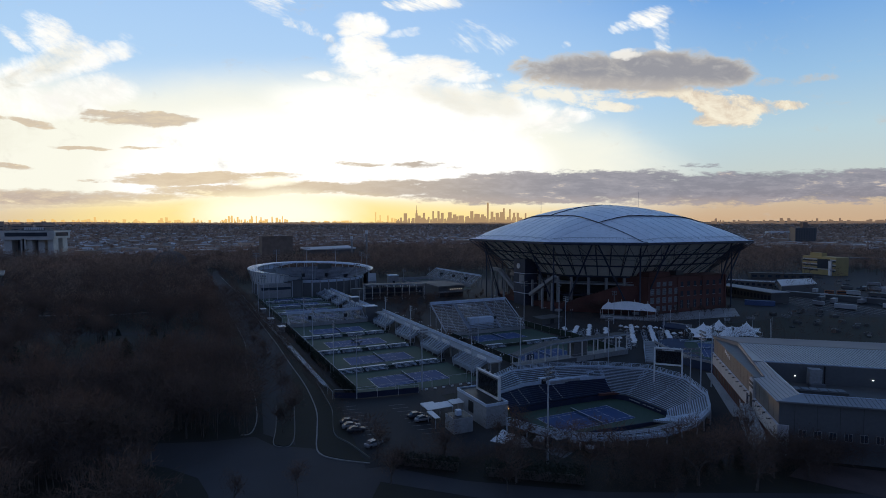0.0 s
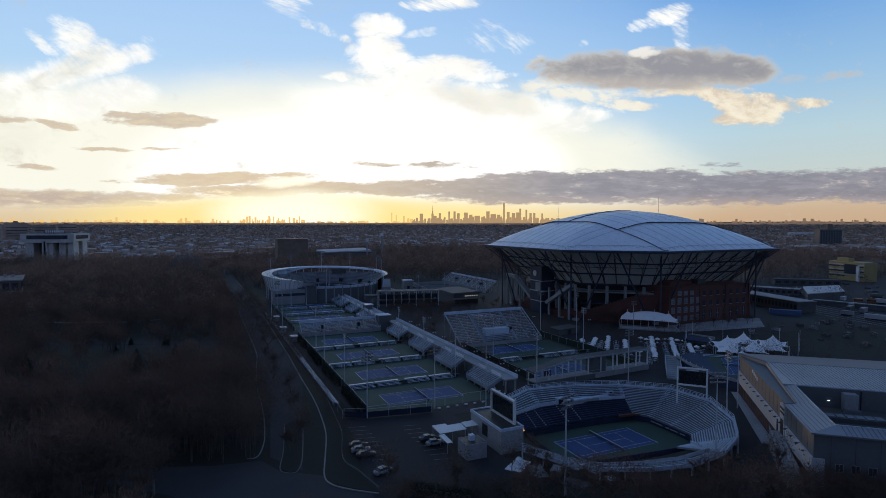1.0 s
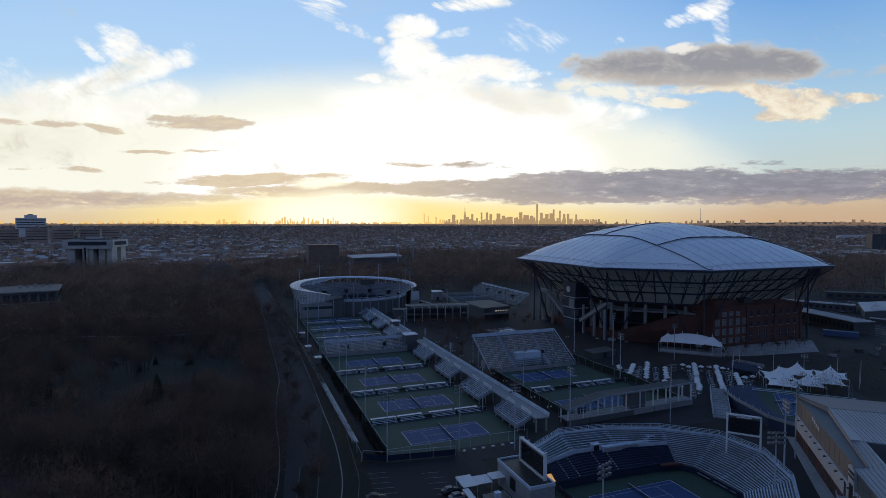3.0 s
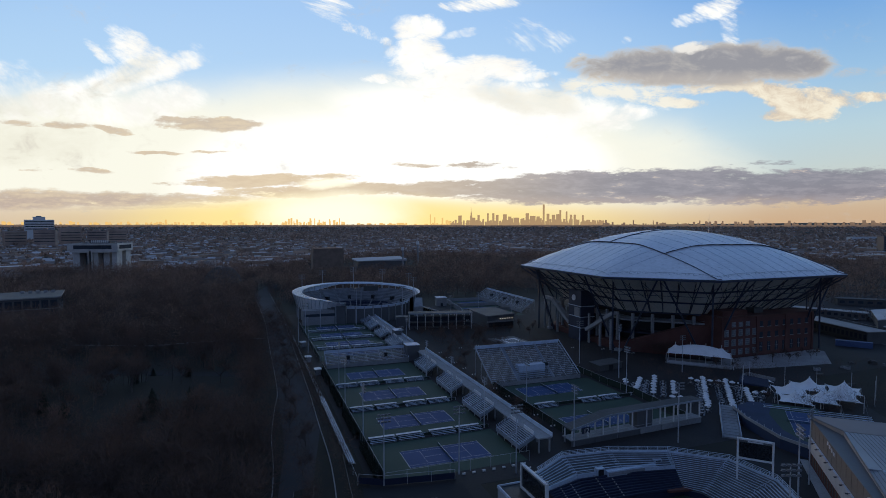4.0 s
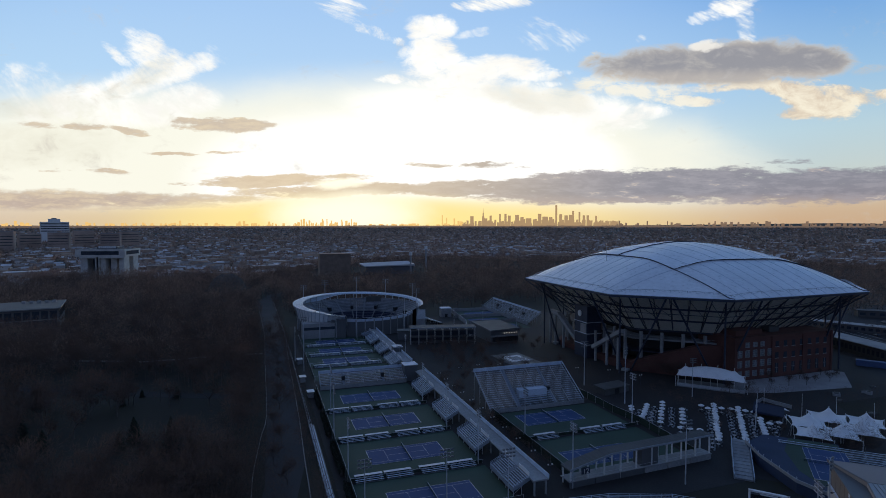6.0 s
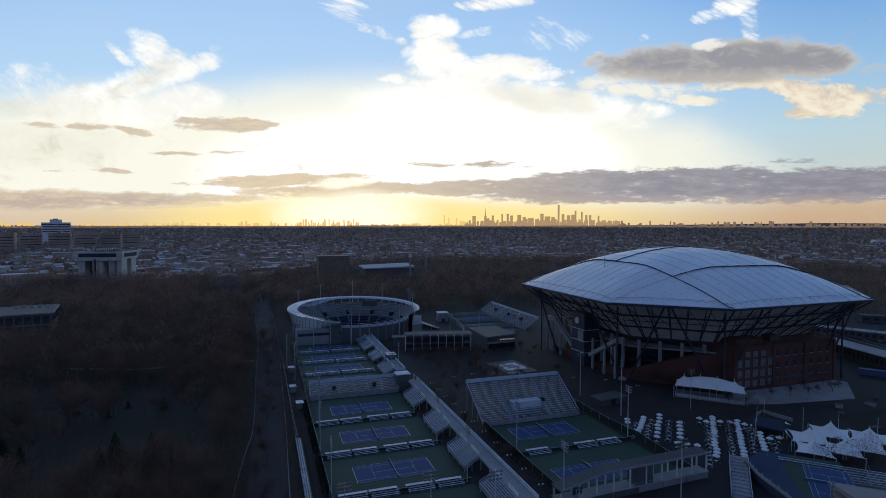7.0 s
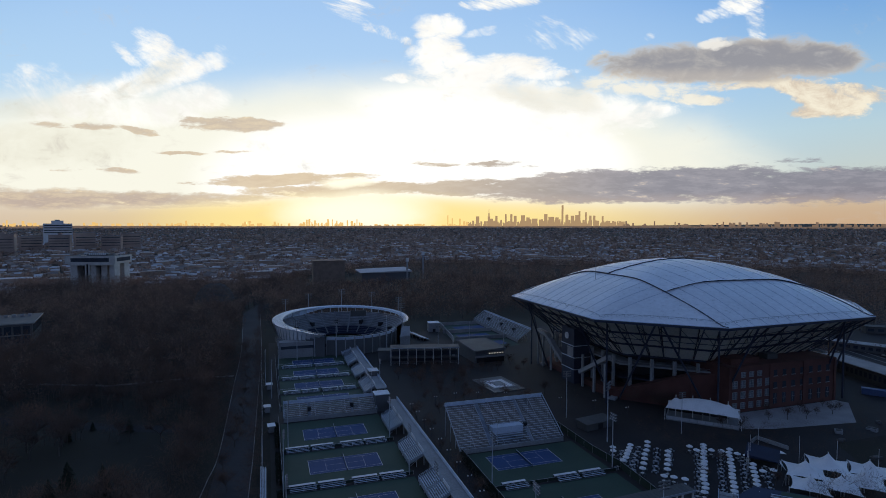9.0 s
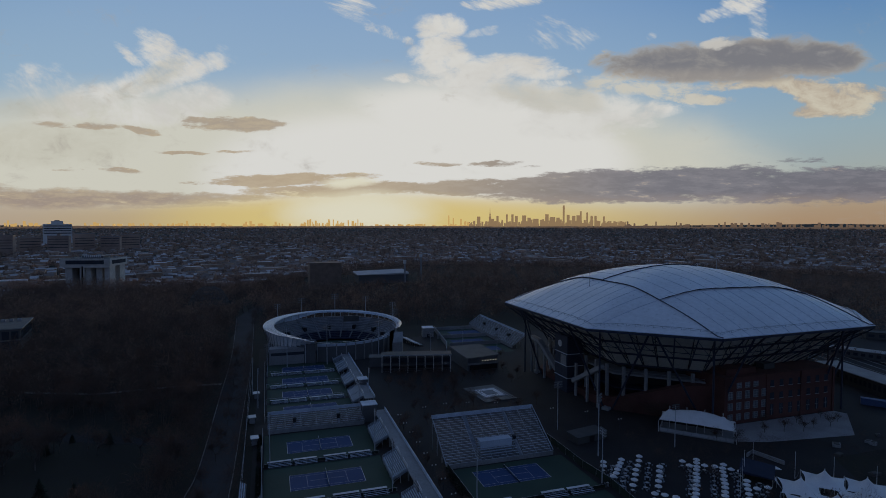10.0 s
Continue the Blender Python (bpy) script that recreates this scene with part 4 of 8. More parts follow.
def show_court():
    s = thing("show_court_stand", "oval sunken tennis stadium with white aluminium bleachers and navy lower seats", "stadium")
    part("arena_floor", Geo().box(9, -63.4, -2.6, 55.4, -33.1, -2.2), GREEN, s, "green hard court floor")
    for a, b in zip(INN, INN[1:] + INN[:1]):
        part("wall_panel", Geo().beam((*a, -1.55), (*b, -1.55), 0.2, 1.5), BLUECLOTH, s, "navy padded wall round the court")
    rows = 18
    for k in range(len(OUT) - 1):
        a0, a1, b0, b1 = Vector((*INN[k], -0.8)), Vector((*INN[k + 1], -0.8)), Vector((*OUT[k], OUTZ[k])), Vector((*OUT[k + 1], OUTZ[k + 1]))
        far, near = k >= 10, k <= 4
        if near:
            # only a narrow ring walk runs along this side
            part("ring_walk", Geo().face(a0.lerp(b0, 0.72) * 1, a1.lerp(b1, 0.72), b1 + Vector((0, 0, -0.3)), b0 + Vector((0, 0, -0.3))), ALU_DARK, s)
            part("inner_rail", Geo().beam(a0.lerp(b0, 0.72) + Vector((0, 0, 0.6)), a1.lerp(b1, 0.72) + Vector((0, 0, 0.6)), 0.06, 0.9), GALV, s)
            # dark sheet standing in for the shade beneath the ring walk
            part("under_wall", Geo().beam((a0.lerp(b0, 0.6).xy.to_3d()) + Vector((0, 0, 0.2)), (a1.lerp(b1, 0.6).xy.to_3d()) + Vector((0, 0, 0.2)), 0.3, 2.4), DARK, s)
        else:
            for i in range(rows):
                t0 = (i + 0.5) / rows
                p, q = a0.lerp(b0, t0), a1.lerp(b1, t0)
                if far and i < 9:
                    part("seat_bench", Geo().beam(p + Vector((0, 0, 0.3)), q + Vector((0, 0, 0.3)), 0.34, 0.5), NAVY, s, "navy plastic seats")
                elif far and k in (10, 11) and i in (9, 10):
                    continue
                else:
                    part("seat_plank", Geo().beam(p + Vector((0, 0, 0.35)), q + Vector((0, 0, 0.35)), 0.25, 0.06), ALU, s)
            g, upper = Geo(), Geo()
            n = rows
            for i in range(n):
                p0, q0, p1, q1 = a0.lerp(b0, i / n), a1.lerp(b1, i / n), a0.lerp(b0, (i + 1) / n), a1.lerp(b1, (i + 1) / n)
                tier = upper if i >= 9 else g
                tier.face(p0, q0, (q1.x, q1.y, q0.z), (p1.x, p1.y, p0.z))
                tier.face((p1.x, p1.y, p0.z), (q1.x, q1.y, q0.z), q1, p1)
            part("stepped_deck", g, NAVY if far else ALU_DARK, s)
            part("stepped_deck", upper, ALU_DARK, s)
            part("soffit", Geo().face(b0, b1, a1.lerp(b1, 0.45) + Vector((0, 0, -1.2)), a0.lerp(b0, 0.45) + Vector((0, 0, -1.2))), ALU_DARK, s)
        part("parapet", Geo().beam(b0 + Vector((0, 0, 0.0)), b1 + Vector((0, 0, 0.0)), 0.25, 0.9), ALU, s)
        for dz in (0.75, 1.1, 1.5):
            part("top_rail", Geo().beam(b0 + Vector((0, 0, dz)), b1 + Vector((0, 0, dz)), 0.08), ALU, s)
        for i in range(6):
            c = b0.lerp(b1, i / 6)
            part("rail_post", Geo().box(c.x - 0.05, c.y - 0.05, c.z + 0.4, c.x + 0.05, c.y + 0.05, c.z + 1.5), ALU, s)
        for c in (b0, b0.lerp(b1, 0.5)):
            part("column", Geo().tube((c.x, c.y, 0), (c.x, c.y, c.z), 0.2), GALV, s)
        # aisle: a flight of small steps down the joint between two sections
        if k >= 6:
            for i in range(rows):
                c = a0.lerp(b0, (i + 0.5) / rows)
                part("aisle_step", Geo().beam(c + Vector((0, 0, 0.12)), a0.lerp(b0, (i + 0.95) / rows) + Vector((0, 0, 0.12)), 1.0, 0.12), ALU, s)
            for f0, f1 in ((0.52, 0.75), (0.76, 1.0)):
                p, q = a0.lerp(b0, f0) + Vector((0, 0, 1.15)), a0.lerp(b0, f1) + Vector((0, 0, 1.15))
                part("aisle_rail", Geo().beam(p, q, 0.09).beam(p - Vector((0, 0, 1.0)), p, 0.08).beam(q - Vector((0, 0, 1.0)), q, 0.08), ALU, s)
    for u in (0.33, 0.66):
        for k in (11, 12):
            a0, b0 = Vector((*INN[k], -0.8)).lerp(Vector((*INN[k + 1], -0.8)), u), Vector((*OUT[k], OUTZ[k])).lerp(Vector((*OUT[k + 1], OUTZ[k + 1])), u)
            for i in range(9):
                part("aisle_step", Geo().beam(a0.lerp(b0, (i + 0.4) / rows) + Vector((0, 0, 0.62)), a0.lerp(b0, (i + 0.9) / rows) + Vector((0, 0, 0.62)), 0.34, 0.1), CONC, s)
    # walkway between the tiers, with a pale front wall and rail on the far side
    for k in (10, 11, 12):
        p0, p1 = Vector((*INN[k], -0.8)).lerp(Vector((*OUT[k], OUTZ[k])), 0.53), Vector((*INN[k + 1], -0.8)).lerp(Vector((*OUT[k + 1], OUTZ[k + 1])), 0.53)
        part("tier_wall", Geo().beam(p0 + Vector((0, 0, 0.45)), p1 + Vector((0, 0, 0.45)), 0.2, 1.1), ALU, s, "pale wall between the tiers")
        part("tier_rail", Geo().beam(p0 + Vector((0, 0, 1.35)), p1 + Vector((0, 0, 1.35)), 0.07), GALV, s)
    part("press_box", Geo().prism([(31.2, -31.6), (45.4, -32.4), (45.5, -31.2), (31.25, -30.4)], 1.6, 3.6), ALU, s, "long pale press box")
    part("press_window", Geo().prism([(31.6, -31.75), (43.0, -32.4), (43.0, -32.3), (31.6, -31.6)], 2.5, 3.3), CONC, s, "pale front panel")
    for x, y in ((29.8, -30.4), (46.8, -31.0)):
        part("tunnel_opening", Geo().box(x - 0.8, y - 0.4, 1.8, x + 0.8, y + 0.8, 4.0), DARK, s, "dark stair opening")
        part("tunnel_frame", Geo().box(x - 1.1, y - 0.5, 1.8, x - 0.85, y + 0.8, 4.3).box(x + 0.85, y - 0.5, 1.8, x + 1.1, y + 0.8, 4.3).box(x - 0.84, y - 0.5, 4.05, x + 0.84, y + 0.8, 4.3), ALU, s)
    part("brick_corner", Geo().prism([(44, -38.3), (50.5, -39.5), (51.5, -37.2), (44.5, -36.4)], -0.8, -0.25), BRICK, s, "reddish brick corner platform")
    for k, (u, w_) in enumerate(((0.15, 1.6), (0.3, 2.2), (0.5, 1.2), (0.66, 2.4), (0.86, 1.6))):
        y = -41.5 - 14 * u
        part("wall_lettering", Geo().box(51.18, y - w_ / 2, -1.5, 51.24, y + w_ / 2, -1.2), CONC, s, "illegible pale lettering bar")
    part("gate_wall", Geo().beam((46.5, -60.5, -1.0), (43.5, -66, 0.6), 0.3, 2.6), ALU, s, "pale end wall of the stand")


show_court()


def scoreboard(x, y, rz, w, h, z0, legs_to, label):
    b = thing("scoreboard", label, "scoreboard", x, y, 0, rz, "scoreboards")
    part("screen", Geo().box(-w / 2 + 0.35, -0.25, z0 + 0.5, w / 2 - 0.35, 0.1, z0 + h - 0.9), SCREEN, b, "dark switched-off screen")
    for sx in (-1, 1):
        part("upright", Geo().box(sx * w / 2 - 0.2, -0.3, legs_to, sx * w / 2 + 0.2, 0.4, z0 + h), WHITE, b)
    part("lower_beam", Geo().box(-w / 2, -0.3, z0, w / 2, 0.4, z0 + 0.4), WHITE, b)
    part("upper_beam", Geo().box(-w / 2, -0.3, z0 + h - 0.35, w / 2, 0.4, z0 + h), WHITE, b)
    part("header", Geo().box(-w / 2 + 0.3, -0.1, z0 + h - 0.9, w / 2 - 0.3, 0.2, z0 + h - 0.35), GREYWALL, b, "dark header with illegible lettering")
    part("lettering", Geo().box(-w * 0.22, -0.16, z0 + h - 0.78, w * 0.22, -0.11, z0 + h - 0.5), WHITE, b, "pale bar of lettering")
    for i in range(5):
        xx = -w / 2 + 0.5 + (w - 1) * i / 4
        part("roof_spotlight", Geo().box(xx - 0.15, -0.6, z0 + h, xx + 0.15, -0.2, z0 + h + 0.25), WHITE, b)
    return b


house = thing("scoreboard_building", "pale blocky building carrying the scoreboard", "building", 3.4, -40.5)
part("building_wall", Geo().box(-2.9, -7.6, 0, 3.1, 7.6, 5.5), CONC, house)
part("roof", Geo().box(-2.7, -7.4, 5.5, 2.9, 7.4, 5.62), DARK, house, "dark flat roof")
for x0, y0, x1, y1 in ((-3, -7.7, -2.7, 7.7), (2.9, -7.7, 3.2, 7.7), (-2.7, -7.7, 2.9, -7.4), (-2.7, 7.4, 2.9, 7.7)):
    part("parapet", Geo().box(x0, y0, 5.3, x1, y1, 5.95), ALU, house)
part("opening", Geo().box(-2.96, -1.2, 1.8, -2.8, 1.4, 4.6), DARK, house, "dark window opening")
shed = thing("service_shed", "small pale flat-topped service building", "building", -5.5, -45.6)
part("building_wall", Geo().box(-2.6, -2.4, 0, 2.4, 2.4, 3.6), CONC, shed)
part("roof", Geo().box(-2.4, -2.2, 3.55, 2.2, 2.2, 3.64), DARK, shed, "dark flat roof")
part("roof_unit", Geo().box(-0.9, -0.6, 3.6, 0.3, 0.6, 4.9), ALU, shed, "rooftop air unit")
lean = thing("service_canopy", "white-roofed lean-to canopy beside the parking lot", "canopy", -5.5, -37)
for x0, y0, x1, y1, z in ((-4.8, -1.0, -1.2, 4.0, 3.0), (-1.0, -0.4, 2.6, 3.2, 2.8), (2.7, 0.2, 6.0, 3.0, 3.1), (-5.2, -6.0, -3.8, -1.2, 2.6)):
    part("roof_sheet", Geo().prism(rect(x0, y0, x1, y1), z, [z + 0.1, z + 0.1, z + 0.35, z + 0.35]), WHITE, lean)
for x, y in ((-4.6, -0.8), (-1.4, -0.8), (2.4, -0.2), (5.8, 0.4), (-5.0, -5.8), (5.8, 2.8), (-4.6, 3.8)):
    part("post", Geo().tube((x, y, 0), (x, y, 2.7), 0.07), GALV, lean)
for i, x in enumerate((-5.5, -2.8, 0.1, 3.0, 5.8, 8.7, 11.6, 14.4)):
    b_ = thing("barrier_block", "small white barrier block in a row on the asphalt", "barrier", x, -13.6, group="white barrier blocks")
    part("block", Geo().prism([(-0.42, -0.22), (0.42, -0.22), (0.42, 0.22), (-0.42, 0.22)], 0.05, 0.42), WHITE, b_)
for i in range(9):
    slab("bay_line", [(-27.3, -17.5 - i * 2.7), (-22.8, -18.4 - i * 2.7), (-22.8, -18.27 - i * 2.7), (-27.3, -17.37 - i * 2.7)], KERB, "faded white parking bay line", "road marking", 0.06, thick=0.02)
    slab("bay_line", [(-14.7, -22.0 - i * 2.8), (-10.3, -22.8 - i * 2.8), (-10.3, -22.67 - i * 2.8), (-14.7, -21.87 - i * 2.8)], KERB, "faded white parking bay line", "road marking", 0.06, thick=0.02)
def heap(sx, sy, h, seed):
    """A lumpy sheet thrown over stacked goods."""
    r_ = random.Random(seed)
    lumps = [(r_.uniform(.25, .75), r_.uniform(.3, .7), r_.uniform(.6, 1), r_.uniform(.12, .22)) for _ in range(5)]
    rows = []
    for i in range(13):
        row = []
        for j in range(9):
            u, v = i / 12, j / 8
            z = max(l[2] * math.exp(-((u - l[0]) ** 2 + (v - l[1]) ** 2) / l[3] ** 2 / 1.6) for l in lumps)
            edge = min(1, 5 * min(u, 1 - u, v, 1 - v))
            row.append(((u - .5) * sx + r_.uniform(-.12, .12), (v - .5) * sy + r_.uniform(-.12, .12), 0.05 + h * z * edge + r_.uniform(0, .06)))
        rows.append(row)
    return Geo().grid(rows)


for k, (x, y, sx) in enumerate(((1.2, -54.5, 6.5), (3.4, -58.5, 6), (7.5, -66.5, 5))):
    c_ = thing("covered_pallet", "crumpled white tarpaulin over stacked equipment beside the stand", "tarpaulin", x, y, 0, 35 + 40 * k, "covered equipment")
    part("tarpaulin", heap(sx, 3.6, 1.5 - 0.3 * k, k), (TENT, CONC, GREYWALL)[k], c_, smooth=True)
for k, (x, y, a_, h_) in enumerate(((9.5, -64.5, 1.4, 2.2), (12.5, -66, 1.2, 1.6), (5.5, -62.5, 1.5, 1.9), (16, -67.5, 1.6, 2.0), (14, -69.5, 1.0, 1.2), (19.5, -69, 1.3, 1.7))):
    c_ = thing("equipment_cart", "dark equipment cart parked beneath the stand", "cart", x, y, 0, 20 * k, "carts beneath the stand")
    part("cart_body", Geo().box(-a_, -0.9, 0.3, a_, 0.9, h_), (DARKROOF, GREYWALL, BROWNBLOCK)[k % 3], c_)
    part("cart_shelf", Geo().box(-a_ - 0.1, -1.0, h_, a_ + 0.1, 1.0, h_ + 0.08), CONC, c_)
    for wx in (-0.8, 0.8):
        part("wheel", Geo().tube((wx, -0.95, 0.2), (wx, 0.95, 0.2), 0.2, k=8), DARK, c_)


def hedge(x, y0, y1, rz=0, high=2.5, wide=0.75):
    g, r_ = Geo(), random.Random(int(y0 * 7))
    n = int((y1 - y0) * 110)
    for _ in range(n):
        o = Vector((r_.uniform(-wide, wide), r_.uniform(0, y1 - y0), high * r_.random() ** 0.7))
        a, b = (Vector((r_.gauss(0, 1), r_.gauss(0, 1), r_.gauss(0, 1))).normalized() * 0.28 for _ in range(2))
        g.face(o - a, o + a, o + b)
    h_ = thing("hedge", "dark clipped evergreen hedge beside a fence", "hedge", x, y0, 0, rz, group="court hedges")
    part("foliage", g, CONIFER, h_)
    part("stem_core", Geo().box(-0.25, 0.2, 0, 0.25, y1 - y0 - 0.2, 1.6), BARK, h_)


for y0, y1 in ((-10.5, 11.5), (19, 41), (48.5, 70), (78, 99)):
    hedge(-21.6, y0, y1)
hedge(38.6, 20, 50)
hedge(-12, -69, -50, -127, 3.4, 1.6)
hedge(-26, -56.5, -43, -130, 2.6, 1.2)
scoreboard(5.4, -40.6, 90, 10.8, 5.6, 5.7, 5.5, "dark scoreboard screen in a white steel frame on a building")
scoreboard(61.4, -47.3, -47, 7.4, 5.0, 8.4, 0, "dark scoreboard screen on tall white steel posts")


# ================= the great stadium =================
CX, CY, INX, INY = 193.0, 125.0, 44.0, 43.0
RIM_Z, RISE = 39.5, 21.7


def oct_point(k):
    return [(-43, -79), (42, -77), (77, -43), (77, 43), (44, 77), (-44, 77), (-83, 37), (-82, -45)][k % 8]


def gauge(x, y):
    """0 at the middle of the roof, 1 on its eight-sided rim, with the edges between the eight faces slightly rounded."""
    total = 0.0
    for k in range(8):
        (x0, y0), (x1, y1) = oct_point(k), oct_point(k + 1)
        nx, ny = y1 - y0, x0 - x1
        total += max(0.0, (nx * x + ny * y) / (nx * x0 + ny * y0)) ** 22
    return total ** (1 / 22)


def roof_z(x, y, lift=0.0):
    return RIM_Z + lift + RISE * (1 - min(1.0, gauge(x, y)) ** 1.8)


def great_stadium():
    s = thing("stadium", "huge eight-sided stadium with white membrane roof on dark blue steel", "stadium", CX, CY)
    sq = [(-INX, -INY), (INX, -INY), (INX, INY), (-INX, INY)]
    for side in range(4):
        o0, o1, o2 = oct_point(2 * side), oct_point(2 * side + 1), oct_point(2 * side + 2)
        c0, c1 = sq[side], sq[(side + 1) % 4]
        rows = []
        for i in range(15):
            t = i / 14
            row = []
            for j in range(25):
                u = j / 24
                ox, oy = o0[0] + (o1[0] - o0[0]) * u, o0[1] + (o1[1] - o0[1]) * u
                ix, iy = c0[0] + (c1[0] - c0[0]) * u, c0[1] + (c1[1] - c0[1]) * u
                x, y = ox + (ix - ox) * t, oy + (iy - oy) * t
                z = RIM_Z if i == 0 else roof_z(x, y)
                # the membrane is pulled tight between its seams
                z += (0.5 if side == 3 else 0.22) * abs(math.sin(u * math.pi * 12)) * math.sin(math.pi * min(1, t * 1.1)) if i else 0
                row.append((x, y, z))
            rows.append(row)
        part("roof_panel", Geo().grid(rows), FABRIC, s, "white membrane roof side", smooth=True)
        for j in range(0, 25, 2):
            g = Geo()
            pts = [Vector(r[j]) + Vector((0, 0, 0.06)) for r in rows]
            g.sweep(pts, 0.16, 0.12)
            part("seam", g, ALU, s, "thin seam of the membrane")
        # corner panel: a fan from the square's corner to the slanted side
        rows = []
        for i in range(15):
            t = i / 14
            row = []
            for j in range(13):
                u = j / 12
                ox, oy = o1[0] + (o2[0] - o1[0]) * u, o1[1] + (o2[1] - o1[1]) * u
                x, y = ox + (c1[0] - ox) * t, oy + (c1[1] - oy) * t
                row.append((x, y, RIM_Z if i == 0 else roof_z(x, y)))
            rows.append(row)
        part("corner_panel", Geo().grid(rows), FABRIC, s, "white membrane roof corner", smooth=True)
        for edge in (0, 12):
            g = Geo()
            pts = [Vector(r[edge]) + Vector((0, 0, 0.4)) for r in rows]
            g.sweep(pts, 0.34, 0.3)
            if (edge == 12) == (side in (1, 3)):
                part("ridge", g, STEEL, s, "dark roof ridge")
    # two sliding panels over the middle, standing a little above the rest
    for half in (0, 1):
        rows = []
        for i in range(21):
            x = -INX + 2 * INX * i / 20
            ya, yb = (-INY - 0.8, 0.0) if half == 0 else (0.0, INY + 0.8)
            rows.append([(x, ya + (yb - ya) * j / 14, roof_z(x, max(-INY, min(INY, ya + (yb - ya) * j / 14)), 0.5 + 0.18 * abs(math.sin(i / 20 * math.pi * 10)) + (0.25 if half else 0))) for j in range(15)])
        part("sliding_roof_panel", Geo().grid(rows), FABRIC, s, "sliding middle part of the white roof", smooth=True)
        for i in range(0, 21, 2):
            g = Geo()
            pts = [Vector(p) + Vector((0, 0, 0.06)) for p in rows[i]]
            g.sweep(pts, 0.16, 0.12)
            part("seam", g, ALU, s, "thin seam of the membrane")
        g = Geo()
        edge = [r[14 if half == 0 else 0] for r in rows]
        g.sweep(edge, 0.35, 0.4)
        part("roof_joint", g, STEEL, s)
    for k in range(4):
        a, b = sq[k], sq[(k + 1) % 4]
        g = Geo()
        pts = []
        for j in range(21):
            x, y = a[0] + (b[0] - a[0]) * j / 20, a[1] + (b[1] - a[1]) * j / 20
            pts.append(Vector((x, y, roof_z(x, y, 0.35))))
        g.sweep(pts, 0.22, 0.5)
        part("roof_step", g, STEEL, s, "dark step at the edge of the sliding roof")
    # rim: fascia, gutter walk and a truss of rods on two sides
    for k in range(8):
        a, b = oct_point(k), oct_point(k + 1)
        part("fascia", Geo().beam((*a, RIM_Z - 0.5), (*b, RIM_Z - 0.5), 0.5, 1.1), STEEL, s, "dark blue steel fascia")
        part("edge_gutter", Geo().beam((*a, RIM_Z + 0.12), (*b, RIM_Z + 0.12), 0.9, 0.2), ALU, s, "pale gutter")
        g = Geo()
        n = 14
        aa, bb = Vector((*a, 0)) * 0.955, Vector((*b, 0)) * 0.955
        pts = [aa.lerp(bb, i / n) for i in range(n + 1)]
        for i in range(n):
            p, q = pts[i], pts[i + 1]
            zp, zq = roof_z(p.x, p.y) + 0.9, roof_z(q.x, q.y) + 0.9
            g.beam((p.x, p.y, zp), (q.x, q.y, zq), 0.16)
            g.beam((p.x, p.y, zp - 0.9), (p.x, p.y, zp), 0.12)
            g.beam((p.x, p.y, zp - 0.9), (q.x, q.y, zq), 0.1)
        part("edge_railing", g, GALV, s, "thin steel maintenance railing")
    # underside of the roof and the cream seating bowl hung below it
    top, bot = [(x * 0.90, y * 0.90) for x, y in (oct_point(k) for k in range(8))], [(x * 0.70, y * 0.70) for x, y in (oct_point(k) for k in range(8))]
    g = Geo()
    for k in range(8):
        a, b, c, d = oct_point(k), oct_point(k + 1), top[(k + 1) % 8], top[k]
        g.face((*a, RIM_Z - 1.1), (*d, RIM_Z - 0.8), (*c, RIM_Z - 0.8), (*b, RIM_Z - 1.1))
    part("soffit", g, STEEL, s)
    for k in range(8):
        a, b, c, d = top[k], top[(k + 1) % 8], bot[(k + 1) % 8], bot[k]
        n = 8 if k % 2 == 0 else 6
        for i in range(n):
            for r in range(3):
                def at(u, t):
                    p, q = Vector((*a, 38.2)).lerp(Vector((*b, 38.2)), u), Vector((*d, 19.5)).lerp(Vector((*c, 19.5)), u)
                    return p.lerp(q, t)
                u0, u1, t0, t1 = (i + 0.03) / n, (i + 0.97) / n, (r + 0.04) / 3, (r + 0.93) / 3
                part("bowl_panel", Geo().face(at(u0, t1), at(u1, t1), at(u1, t0), at(u0, t0)), BOWL, s)
        g = Geo()
        for r in range(4):
            t = r / 3
            p, q = Vector((*a, 38.2)).lerp(Vector((*d, 19.5)), t) * 1.0, Vector((*b, 38.2)).lerp(Vector((*c, 19.5)), t)
            g.beam(p + Vector((p.x, p.y, 0)).normalized() * 0.5, q + Vector((q.x, q.y, 0)).normalized() * 0.5, 0.5, 0.7)
        part("ring_beam", g, STEEL, s)
        for i in range(n + 1):
            u = i / n
            ot = Vector((*oct_point(k), RIM_Z - 1)).lerp(Vector((*oct_point(k + 1), RIM_Z - 1)), u)
            p, q = Vector((*a, 38.2)).lerp(Vector((*b, 38.2)), u), Vector((*d, 19.5)).lerp(Vector((*c, 19.5)), u)
            g = Geo().beam(ot, q + Vector((q.x, q.y, 0)).normalized() * 1.0, 0.36, 0.5)
            mid = ot.lerp(q, 0.45)
            g.beam(p.lerp(q, 0.3), mid, 0.22).beam(mid, p.lerp(q, 0.85), 0.22).beam(ot.lerp(q, 0.15), p.lerp(q, 0.3), 0.2)
            part("truss", g, STEEL, s, "dark blue steel roof truss")
        o = [Vector((*oct_point(k), RIM_Z - 1)).lerp(Vector((*oct_point(k + 1), RIM_Z - 1)), i / n) for i in range(n + 1)]
        qs = [Vector((*d, 19.5)).lerp(Vector((*c, 19.5)), i / n) for i in range(n + 1)]
